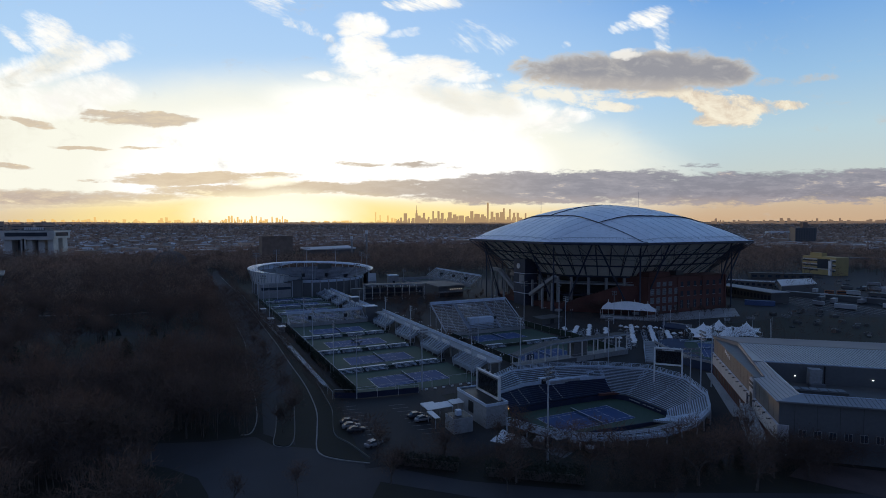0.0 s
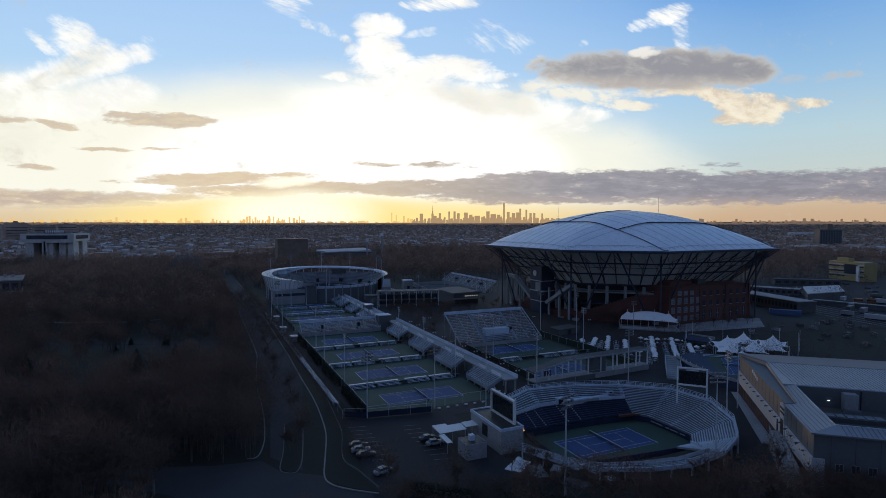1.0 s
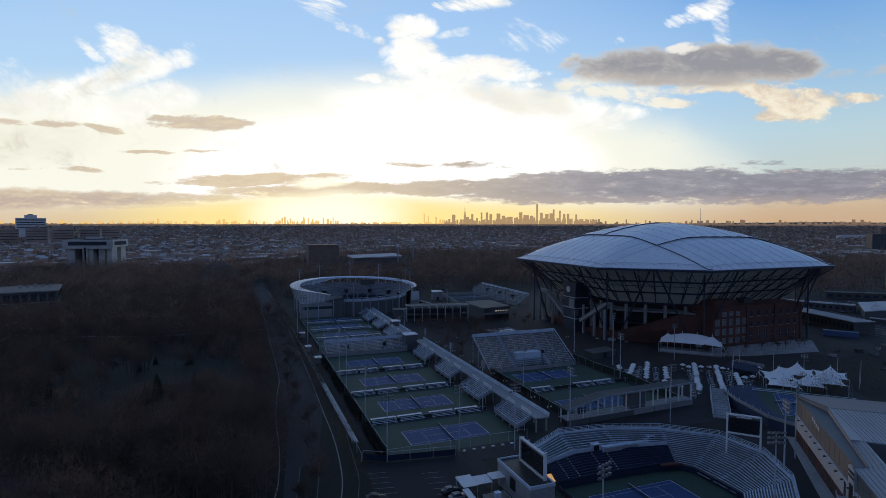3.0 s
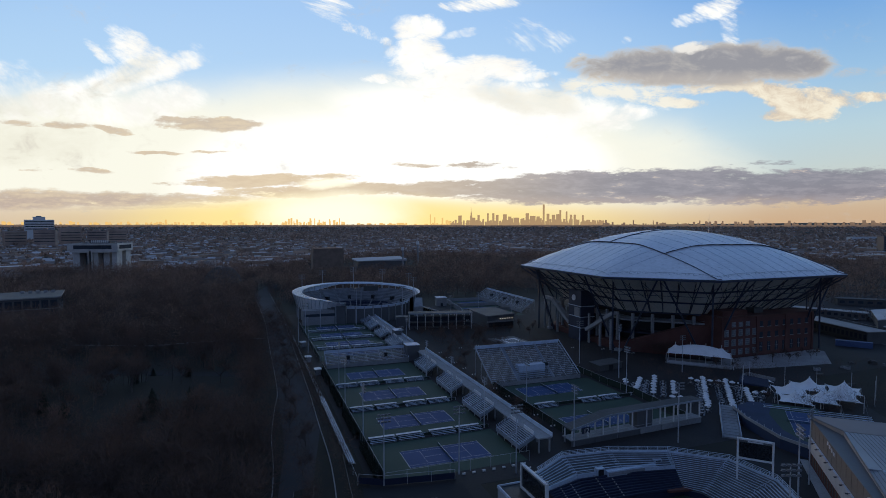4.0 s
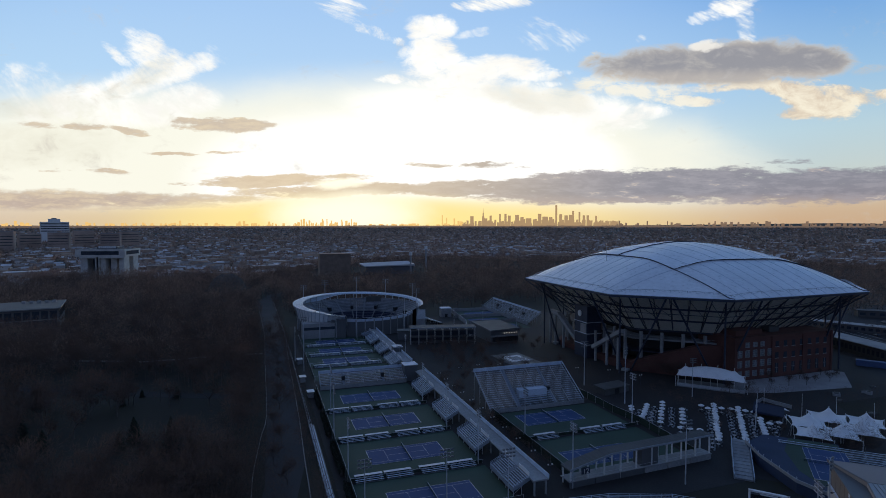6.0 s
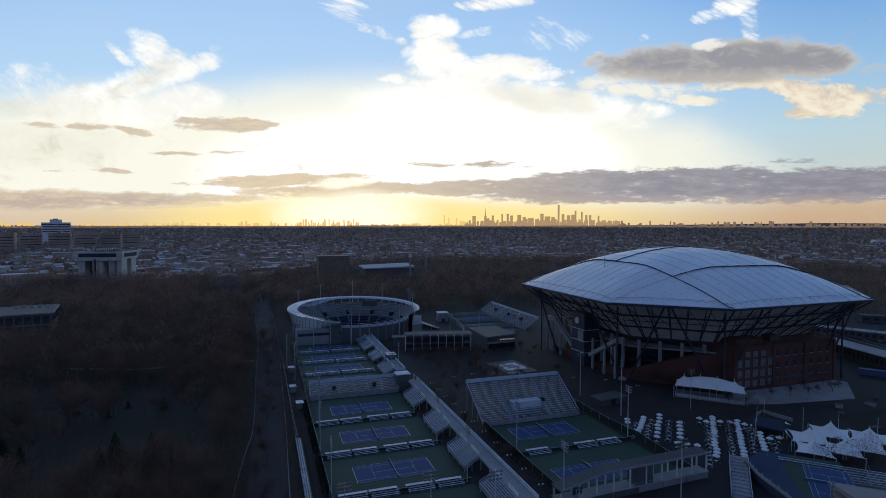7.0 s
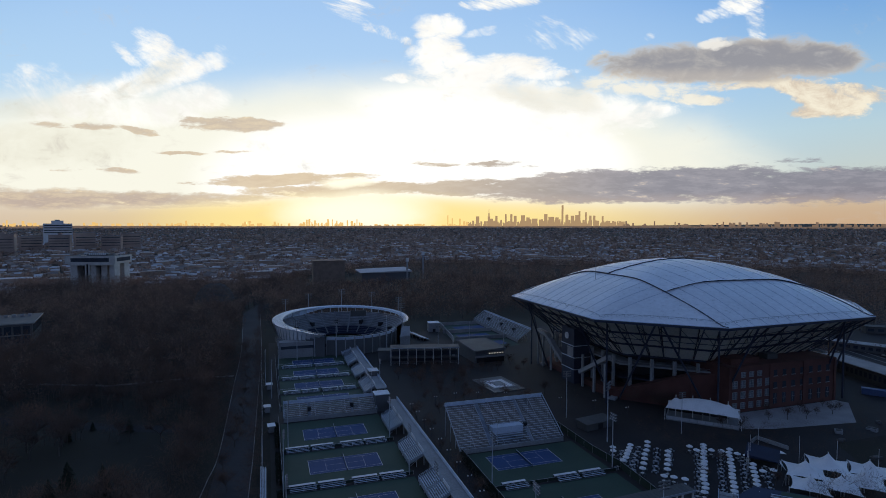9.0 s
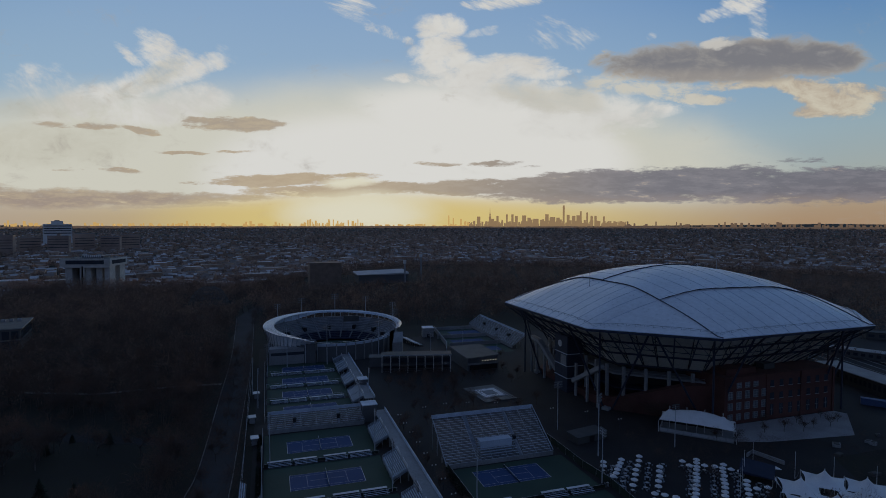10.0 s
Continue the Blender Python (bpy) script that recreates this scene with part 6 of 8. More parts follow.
    part("main_roof", Geo().prism(outline((55.02, 4.5), (67.5, -0.5), (67.5, L), (55.02, L)), Z - 0.1, [Z + 1.2, Z + 1.2, Z + 0.5, Z + 1.1]), BEIGE, h, "beige smooth main roof")
    part("roof_verge", Geo().sweep([(*P(67.5, -0.6), Z + 0.5), (*P(55, 4.45), Z + 1.15), (*P(32, 2.85), Z + 0.65), (*P(17.5, 1.85), Z + 0.5), (*P(17.5, -0.72), Z + 0.02), (*P(-0.72, -0.72), Z + 0.02), (*P(-0.72, L), Z + 0.02)], 0.14, 0.3), ALU_DARK, h, "grey metal eaves trim")
    part("courtyard_trim", Geo().sweep([(*P(2.85, L), Z + 0.98), (*P(2.85, 4.55), Z + 1.0), (*P(17.5, 4.85), Z + 1.0), (*P(31.9, 5.4), Z + 1.0), (*P(31.9, L), Z + 1.0)], 0.14, 0.28), ALU, h, "pale metal edge trim")
    v = 1.2
    while v < 80:
        # seams run along u: south band, then west band or north roof
        if v > 4.6:
            part("roof_seam", Geo().beam((*P(-0.65, v), Z + 0.09), (*P(2.75, v), Z + 1.04), 0.06, 0.1), ALU_DARK, h)
            part("roof_seam", Geo().beam((*P(32.1, v), Z + 1.06), (*P(54.9, v), Z + 1.06), 0.06, 0.1), ALU_DARK, h)
        v += 0.85
    for k in range(6):
        v = -0.2 + k * 0.85
        zz = Z + 0.08 + 0.95 * (v + 0.7) / 5.35
        part("roof_seam", Geo().beam((*P(-0.6 + 3.4 * (v + 0.7) / 5.3, v), zz), (*P(17.45, v), zz), 0.06, 0.1), ALU_DARK, h)
    for k in range(3):
        part("roof_seam", Geo().beam((*P(17.6, 2.6 + k * 0.8), Z + 0.68 + 0.16 * k), (*P(32.0, 3.5 + k * 0.75), Z + 0.78 + 0.14 * k), 0.06, 0.1), ALU_DARK, h)
    # windows of the south-west front
    for k in range(16):
        v = 4.4 + k * 2.75
        w = part("window", Geo().box(-0.06, -v - 0.62, 4.7, 0.02, -v + 0.62, 6.2), GLASS, h)
        part("window_frame", Geo().box(-0.14, -v - 0.72, 4.58, -0.06, -v + 0.72, 4.7).box(-0.14, -v - 0.72, 6.2, -0.06, -v + 0.72, 6.3).box(-0.12, -v - 0.72, 4.7, -0.06, -v - 0.62, 6.2).box(-0.12, -v + 0.62, 4.7, -0.06, -v + 0.72, 6.2).box(-0.1, -v - 0.05, 4.7, -0.065, -v + 0.05, 6.2), CONC, w)
    # wall lamps on arms and the lettering over the entrance side
    for k in range(16):
        u = 3 + k * 4.1
        arm = part("wall_lamp", Geo().box(u - 0.06, 0.3, 7.2, u + 0.06, 1.0, 7.28), STEEL, h, "dark wall lamp on an arm")
        part("lamp_head", Geo().box(u - 0.2, 0.75, 7.0, u + 0.2, 1.25, 7.2), STEEL, arm)
    for k in range(5):
        part("panel_lamp", Geo().box(4 + k * 2.9, 0.31, 5.7, 4.4 + k * 2.9, 0.4, 5.95), DARK, h, "small dark wall fitting")
    # entrance bay with its bridge
    bay = part("entrance_bay", Geo().box(17.6, -0.02, 4.4, 21.2, 0.5, 11.4), WHITEPANEL, h, "tall white entrance bay")
    part("door", Geo().box(18.2, 0.5, 4.6, 20.4, 0.56, 8.0), DARK, bay, "dark glazed double door")
    for k in range(2):
        part("banner", Geo().box(17.75, 0.5, 9.2 + k * 1.0, 21.0, 0.55, 9.75 + k * 1.0), DARK, bay, "dark sign band")
    part("side_door", Geo().box(23.0, 0.3, 3.6, 24.2, 0.36, 6.6), BLUECLOTH, h, "dull blue steel door")
    ramp = part("entrance_bridge", Geo().prism([(21.0, 0.5), (21.0, 2.6), (5.5, 4.0), (-3.0, 4.4), (-3.0, 1.6), (5.5, 1.0), (17.6, 0.5)][::-1], [0.02, 0.02, 0.02, 0.02, 0.02, 2.4, 4.2][::-1], [4.6, 4.6, 3.0, 0.6, 0.6, 3.0, 4.5][::-1]), CONC, h, "pale concrete entrance ramp")
    for (a, b) in (((21, 2.6, 4.6), (5.5, 4.0, 3.0)), ((5.5, 4.0, 3.0), (-3, 4.4, 0.6))):
        part("guard_rail", Geo().beam((a[0], a[1], a[2] + 1.0), (b[0], b[1], b[2] + 1.0), 0.08).beam((a[0], a[1], a[2] + 0.5), (b[0], b[1], b[2] + 0.5), 0.05), GALV, ramp)
        n = 8
        for k in range(n):
            t = k / n
            x, y, z = (a[q] + (b[q] - a[q]) * t for q in range(3))
            part("rail_post", Geo().box(x - 0.04, y - 0.04, z, x + 0.04, y + 0.04, z + 1.0), GALV, ramp)
    part("kerb_strip", Geo().prism([(67, 0.3), (67, 2.2), (24, 3.4), (24, 0.3)][::-1], 0.03, 0.22), CONC, h, "pale paved strip along the base")
    # courtyard plant
    part("rooftop_unit", Geo().box(29.4, -18.0, 8.0, 31.6, -15.2, 12.2), CONC, h, "tall pale air handling unit")
    part("duct", Geo().box(28.2, -18.4, 8.0, 29.5, -15.0, 8.7), ALU_DARK, h)
    part("rooftop_unit", Geo().box(20.5, -20.5, 8.0, 23.5, -9.0, 9.0), DARKROOF, h, "low dark air unit")
    for k in range(6):
        part("unit_panel", Geo().box(20.8, -20.2 + k * 1.9, 9.0, 23.2, -18.6 + k * 1.9, 9.25), ALU_DARK, h)
    part("drain_pipe", Geo().box(31.6, -19.4, 8.0, 31.74, -19.2, Z + 0.6), DARK, h)
    lamp = glow("small white floodlight", (0.85, 0.92, 1.0), 3.0)
    for v in (12.6, 29.8):
        part("wall_light", Geo().box(31.55, -v - 0.16, 9.7, 31.74, -v + 0.16, 9.86), lamp, h, "small lit white floodlight")
    # beige letters stand on the verge above the front
    for k in range(4):
        part("roof_lettering", Geo().box(44.5 + k * 1.7, -0.6, 10.0 + 0.25 * k, 45.6 + k * 1.7, 0.06, 10.9 + 0.25 * k), ALU, h, "illegible pale lettering bar")


hall()
BRICKPAVE = mat("reddish brick paving", (0.085, 0.060, 0.056), 0.9, vary=0.35, scale=1.2, fine_scale=40)
slab("brick_walk", [(41, -95), (48, -108), (60, -121), (71, -112), (50, -92.5)], BRICKPAVE, "reddish brick walk along the front of the hall", "walk", 0.06)
slab("raised_court", [(101.8, -4.5), (97, -14), (92.3, -29.5), (93.5, -40), (100, -41), (128, -15), (113, -1)], DULLBLUE, "dull blue and green raised practice court deck", "court deck", 2.9, thick=2.9)
single("deck_wall", ribbon([(101.8, -4.5), (97, -14), (92.3, -29.5), (93.5, -40)], 0.3, 2.9, 0.9), CONC, "pale parapet of the raised court", "wall", "structure")


# ================= umbrellas and tents =================
slab("court_surround", [(108, -13), (99.5, -24.5), (97, -33), (100, -40), (127.5, -15), (118, -6)], GREEN, "dull green surround of the raised court", "court surface", 2.92, thick=0.015)
for k in range(10):
    t_k = k / 9
    x, y = (101.8 + (97 - 101.8) * t_k * 2, -4.5 - 9.5 * t_k * 2) if t_k < 0.5 else (97 - 4.7 * (t_k * 2 - 1), -14 - 15.5 * (t_k * 2 - 1))
    single("deck_post", Geo().box(x - 0.05, y - 0.05, 3.8, x + 0.05, y + 0.05, 4.5), GALV, "slim rail post on the parapet", "post", "structure")


def make_umbrella():
    u = thing("parasol_table", "white cafe parasol over a round table on the plaza", "parasol", group="cafe parasols")
    g = Geo()
    k = 8
    ring = [(1.14 * math.cos(2 * math.pi * i / k), 1.14 * math.sin(2 * math.pi * i / k), 2.35) for i in range(k)]
    for i in range(k):
        g.face(ring[i], ring[(i + 1) % k], (0, 0, 2.95))
        a, b = ring[i], ring[(i + 1) % k]
        g.face((a[0], a[1], 2.15), (b[0], b[1], 2.15), b, a)
    part("canopy", g, TENT, u)
    part("pole", Geo().tube((0, 0, 0), (0, 0, 2.95), 0.04), GALV, u)
    part("table_top", Geo().tube((0, 0, 0.72), (0, 0, 0.76), 0.6, k=10), WHITE, u)
    for i in range(4):
        a = math.pi / 4 + i * math.pi / 2
        part("seat", Geo().turned(1.05 * math.cos(a), 1.05 * math.sin(a), 0.0, 0.38, 0.38, 0.46, math.degrees(a)), ALU_DARK, u)
    return u


umb = make_umbrella()
spots = []
for (x0, y0), (x1, y1), n in (((98.2, 37.5), (88.2, 27.3), 6), ((105.9, 37.7), (90.3, 20.6), 7), ((123.1, 29.5), (97.4, 1.6), 14), ((128.7, 23.7), (104.1, -2.6), 13), ((126.6, 12.0), (112, -4), 8), ((107.2, 29), (97.3, 17.5), 5), ((93.3, 14), (97.7, 10.2), 3), ((125.4, 6.9), (129.1, 6.5), 2), ((117.5, 29.9), (117.4, 26.7), 2), ((122.3, 24.8), (125.2, 23.4), 2), ((128.4, 19.9), (130.4, 18), 2), ((91.1, 37.7), (89.7, 35.2), 2)):
    for i in range(n):
        t = i / max(1, n - 1)
        spots.append((x0 + (x1 - x0) * t + random.uniform(-0.2, 0.2), y0 + (y1 - y0) * t + random.uniform(-0.2, 0.2)))
umb.matrix_basis = pose(*spots[0], 0.03)
for x, y in spots[1:]:
    copy_thing(umb, pose(x, y, 0.03, 0, 0, random.uniform(0, 45)))
# tables without parasols, in rows between them
tbl = thing("cafe_table", "bare grey cafe table with four stools on the plaza", "table", group="cafe tables")
part("table_top", Geo().tube((0, 0, 0.72), (0, 0, 0.77), 0.6, k=10), WHITEPANEL, tbl)
part("pedestal", Geo().tube((0, 0, 0), (0, 0, 0.72), 0.06), GALV, tbl)
for i in range(4):
    a = math.pi / 4 + i * math.pi / 2
    part("stool", Geo().turned(1.05 * math.cos(a), 1.05 * math.sin(a), 0.0, 0.4, 0.4, 0.5, math.degrees(a)), AISLE, tbl)
rows_ = []
for (x0, y0), (x1, y1), n in (((119.5, 28), (93.5, 0), 12), ((126, 25), (101.5, -1.5), 12), ((131, 20), (107, -4.5), 11), ((95, 37), (85.5, 27), 5), ((102.5, 38), (89, 23.5), 6), ((132, 12), (118, -3), 6), ((97, 33.5), (88.5, 24), 5), ((108, 35), (95, 20.5), 6), ((112, 33), (104, 24), 4), ((115, 22), (107, 13), 4)):
    rows_ += [(x0 + (x1 - x0) * i / (n - 1), y0 + (y1 - y0) * i / (n - 1)) for i in range(n)]
tbl.matrix_basis = pose(*rows_[0], 0.03)
for x, y in rows_[1:]:
    copy_thing(tbl, pose(x + random.uniform(-.3, .3), y + random.uniform(-.3, .3), 0.03, 0, 0, random.uniform(0, 90)))


def tent(name, label, corners, peaks, eave, n=24, ridge=1.2):
    """A stretched canvas: high at the peaks, low and scalloped at the edges."""
    x0, x1 = min(c[0] for c in corners), max(c[0] for c in corners)
    cx, cy = sum(c[0] for c in corners) / 4, sum(c[1] for c in corners) / 4
    t_ = thing(name, label, "tent", cx, cy)
    rows = []
    for i in range(n + 1):
        row = []
        for j in range(n + 1):
            u, v = i / n, j / n
            pull = 0.06
            uu, vv = u + (0.5 - u) * pull * math.sin(math.pi * v), v + (0.5 - v) * pull * math.sin(math.pi * u)
            x = (corners[0][0] * (1 - uu) + corners[1][0] * uu) * (1 - vv) + (corners[3][0] * (1 - uu) + corners[2][0] * uu) * vv
            y = (corners[0][1] * (1 - uu) + corners[1][1] * uu) * (1 - vv) + (corners[3][1] * (1 - uu) + corners[2][1] * uu) * vv
            z = eave + ridge * (math.sin(math.pi * u) ** 0.5 if 0 < u < 1 else 0) * (math.sin(math.pi * v) ** 0.8 if 0 < v < 1 else 0)
            for px_, py_, pz, spread in peaks:
                d = math.hypot(x - px_, y - py_)
                z = max(z, eave + (pz - eave) * math.exp(-d / spread))
            row.append((x - cx, y - cy, z + 0.18 * (1 - math.sin(u * math.pi * 4) ** 2) * (1 if j in (0, n) else 0)))
        rows.append(row)
    part("canvas", Geo().grid(rows), TENT, t_, smooth=True)
    for c in corners:
        part("edge_post", Geo().tube((c[0] - cx, c[1] - cy, 0), (c[0] - cx, c[1] - cy, eave + 0.3), 0.12), WHITE, t_)
    for px_, py_, pz, _s in peaks:
        part("mast", Geo().tube((px_ - cx, py_ - cy, 0), (px_ - cx, py_ - cy, pz + 0.5), 0.14), WHITE, t_)
    for a, b in zip(corners, corners[1:] + corners[:1]):
        for k in (2,):
            x, y = a[0] + (b[0] - a[0]) * k / 4 - cx, a[1] + (b[1] - a[1]) * k / 4 - cy
            part("edge_post", Geo().tube((x * 0.95, y * 0.95, 0), (x * 0.95, y * 0.95, eave), 0.07), WHITE, t_)
    return t_


tent("pavilion_tent", "white tensile pavilion tent with scalloped edge on white posts", [(132, 60), (151.5, 40), (160, 49), (140.5, 68)], [(138.5, 61.2, 8.9, 2.6), (143, 56.6, 9.4, 2.6), (147.6, 52, 9.4, 2.6), (152.2, 47.4, 9.0, 2.6)], 4.4, ridge=4.4)


def star_tent(cx, cy, size, rz, peak, eave=3.1):
    """A square canopy drawn up to one mast, its edges cut in curves and its corners pulled out to low posts."""
    t_ = thing("peaked_tent", "white tensile canopy drawn up to a peak over the food court", "tent", cx, cy, 0, rz, "peaked tents")
    n, rows = 18, []
    for i in range(n + 1):
        row = []
        for j in range(n + 1):
            u, v = 2 * i / n - 1, 2 * j / n - 1
            bow = 0.16
            x, y = u * (1 - bow * (1 - v * v)), v * (1 - bow * (1 - u * u))
            r = min(1.0, math.hypot(u, v) / 1.25)
            lift = 0.72 * (1 - r) ** 2.4 + 0.28 * (1 - r) + 0.12 * (abs(u * v))
            row.append((x * size / 2, y * size / 2, eave + (peak - eave) * min(1.0, lift)))
        rows.append(row)
    part("canvas", Geo().grid(rows), TENT, t_, smooth=True)
    part("mast", Geo().tube((0, 0, 0), (0, 0, peak + 0.3), 0.14), WHITE, t_)
    for sx in (-1, 1):
        for sy in (-1, 1):
            q = (sx * size / 2, sy * size / 2)
            part("edge_post", Geo().tube((*q, 0), (*q, eave + 0.7), 0.10), WHITE, t_)
            part("guy_rope", Geo().tube((*q, eave + 0.6), (q[0] * 1.18, q[1] * 1.18, 0.05), 0.03, k=4), GALV, t_)


for x, y, size, r, h in ((147, 2, 12, 42, 7.4), (136, 1, 11.5, 46, 7.0), (128.5, -6.5, 10.5, 40, 6.6), (146, -10, 11.5, 44, 7.2), (137, -9.5, 10.5, 40, 6.6), (155.5, -5, 11, 38, 6.8)):
    star_tent(x, y, size, r, h)
deck = thing("tent_deck", "pale raised deck with a solid white balustrade under the tent", "deck", 145.8, 54.2, 0, -45.5)
part("floor", Geo().box(-13.4, -5.6, 0.0, 13.4, 5.6, 0.5), CONC, deck)
for k in range(9):
    part("balustrade", Geo().box(-13.3 + k * 2.96, -5.6, 0.5, -10.45 + k * 2.96, -5.45, 1.7), WHITEPANEL, deck)
for k in range(3):
    part("balustrade", Geo().box(-13.4, -5.4 + k * 3.6, 0.5, -13.25, -2.0 + k * 3.6, 1.7), WHITEPANEL, deck)
dk = thing("snack_stall", "low dark-roofed stall with pale canvas corners", "stall", 136, 16.5, 0, 40)
part("stall_roof", Geo().prism([(-6, -5), (6, -5), (6, 5), (-6, 5)], 2.6, [2.8, 2.8, 3.6, 3.6]), BLUECLOTH, dk)
for x, y in ((-5.5, -4.5), (5.5, -4.5), (5.5, 4.5), (-5.5, 4.5)):
    part("post", Geo().tube((x, y, 0), (x, y, 2.7), 0.1), WHITE, dk)
part("canvas_flap", Geo().face((-6, -5, 2.8), (-8, -7, 1.2), (-3, -5, 2.8)), TENT, dk)
part("canvas_flap", Geo().face((6, -5, 2.8), (8, -7, 1.2), (3, -5, 2.8)), TENT, dk)
single("terrace_wall", ribbon([(146, 30), (150.5, 32), (153, 21)], 0.5, 0, 1.4), CONC, "pale low terrace wall", "wall", "structure")


st = thing("plaza_stair", "wide pale stair between the plaza and the raised court", "stair", 94.0, -10.5, 0, -44.5)
for k in range(12):
    part("tread", Geo().box(-2.3, -12.6 + k * 2.1, 0.02, 2.3, -10.5 + k * 2.1, 0.5 + 0.2 * k), CONC, st)
for sx in (-2.6, 2.45):
    part("balustrade", Geo().prism([(sx, -12.6), (sx + 0.15, -12.6), (sx + 0.15, 12.6), (sx, 12.6)], 0.02, [1.5, 1.5, 3.6, 3.6]), ALU, st)
tr_ = stand("court_stand", "low dark grey bleacher beside the raised court", 30, 0, 0.8, 6, 3.4, 7, 119.5, -21.5, -44, legs=5, wall=False)
for k in range(6):
    c_ = thing("covered_pallet", "pale covered crate beside the food court", "tarpaulin", 120.5 + k * 3.6, -12.0 - k * 3.4, 0, -44, "covered equipment")
    part("tarpaulin", heap(3.8, 2.4, 1.7, 40 + k), (CONC, ALU, CONC)[k % 3], c_, smooth=True)
# boundary on the drive side: white railing, ticket booths, flagpoles
rail = thing("boundary_railing", "long low white steel railing along the drive", "railing", -27.0, 58)
for k in range(42):
    part("post", Geo().box(-0.05, k * 3.0 - 0.05, 0, 0.05, k * 3.0 + 0.05, 1.5), WHITE, rail)
for k in range(41):
    part("rail_panel", Geo().beam((0, k * 3.0 + 0.1, 1.4), (0, k * 3.0 + 2.9, 1.4), 0.07, 0.1).beam((0, k * 3.0 + 0.1, 0.75), (0, k * 3.0 + 2.9, 0.75), 0.05, 0.5), CONC, rail)
for x, y in ((-23.5, 96), (-25.0, 120), (-24, 154)):
    bt = thing("ticket_booth", "small white booth with an overhanging flat roof", "booth", x, y, 0, 5, "booths by the drive")
    part("booth_wall", Geo().box(-1.1, -1.5, 0, 1.1, 1.5, 2.5), CONC, bt)
    part("window", Geo().box(-1.16, -1.1, 1.1, -1.1, 1.1, 2.0), GLASS, bt)
    part("roof", Geo().box(-1.5, -1.9, 2.5, 1.5, 1.9, 2.7), WHITE, bt)
sh = thing("store_shed", "low dark storage shed beside the plaza", "shed", 100, 62, 0, 10)
part("shed_wall", Geo().box(-7, -3, 0, 7, 3, 2.7), DARKROOF, sh)
part("shed_roof", Geo().prism([(-7.4, -3.4), (7.4, -3.4), (7.4, 3.4), (-7.4, 3.4)], 2.7, [2.85, 2.85, 3.3, 3.3]), DARKROOF, sh)
part("door", Geo().box(-1.2, -3.06, 0.05, 1.2, -3.0, 2.3), DARK, sh)


def flagpole(x, y, h):
    f = thing("flagpole", "slim white flagpole without a flag beside the tents", "flagpole", x, y, group="flagpoles")
    part("base", Geo().tube((0, 0, 0), (0, 0, 0.5), 0.22, k=8), CONC, f)
    part("pole", Geo().tube((0, 0, 0.5), (0, 0, h), 0.09, 0.05), WHITE, f)
    part("ball", Geo().tube((0, 0, h), (0, 0, h + 0.2), 0.1, 0.06), WHITE, f)


for x, y, h in ((120, 8, 9), (126, 13, 9), (132, 18, 9), (140, 22, 9), (147, 12, 9), (155, 5, 9), (161, -4, 9), (158, -14, 9), (165, -10, 9)):
    flagpole(x, y, h)


# path lamps on the walk beside the courts
def path_lamp(x, y):
    l_ = thing("path_lamp", "slim dark path lamp with two unlit white globes", "street lamp", x, y, group="path lamps")
    part("pole", Geo().tube((0, 0, 0), (0, 0, 4.4), 0.07, 0.05), STEEL, l_)
    part("arm", Geo().box(-0.6, -0.04, 4.3, 0.6, 0.04, 4.38), STEEL, l_)
    for dx in (-0.6, 0.6):
        g_ = Geo()
        rows = [[(dx + 0.24 * math.sin(math.pi * i / 5) * math.cos(a * math.pi / 4), 0.24 * math.sin(math.pi * i / 5) * math.sin(a * math.pi / 4), 4.62 - 0.24 * math.cos(math.pi * i / 5)) for a in range(9)] for i in range(6)]
        part("globe", g_.grid(rows), WHITE, l_, "white globe", smooth=True)


for k in range(11):
    path_lamp(33.5, -2 + k * 10.0)
for x, y in ((46, 104), (56, 106), (66, 104), (78, 100), (88, 92), (98, 86), (110, 78), (118, 66)):
    path_lamp(x, y)


# ================= light masts =================
def make_mast(h=18.0):
    m = thing("light_mast", "tall slim steel floodlight mast with unlit lamp rows", "light mast", group="floodlight masts")
    part("pole", Geo().tube((0, 0, 0), (0, 0, h), 0.2, 0.11), GALV, m)
    for r in range(3):
        z = h - 0.3 - r * 0.9
        part("crossarm", Geo().box(-1.6, -0.06, z, 1.6, 0.06, z + 0.12), GALV, m)
        for i in range(4):
            x = -1.35 + i * 0.9
            part("floodlight", Geo().prism([(x - 0.28, -0.45), (x + 0.28, -0.45), (x + 0.28, -0.05), (x - 0.28, -0.05)], z + 0.05, z + 0.4), ALU_DARK, m)
    return m


mast = make_mast()
mast.matrix_basis = pose(-20.8, -12.5, 0)
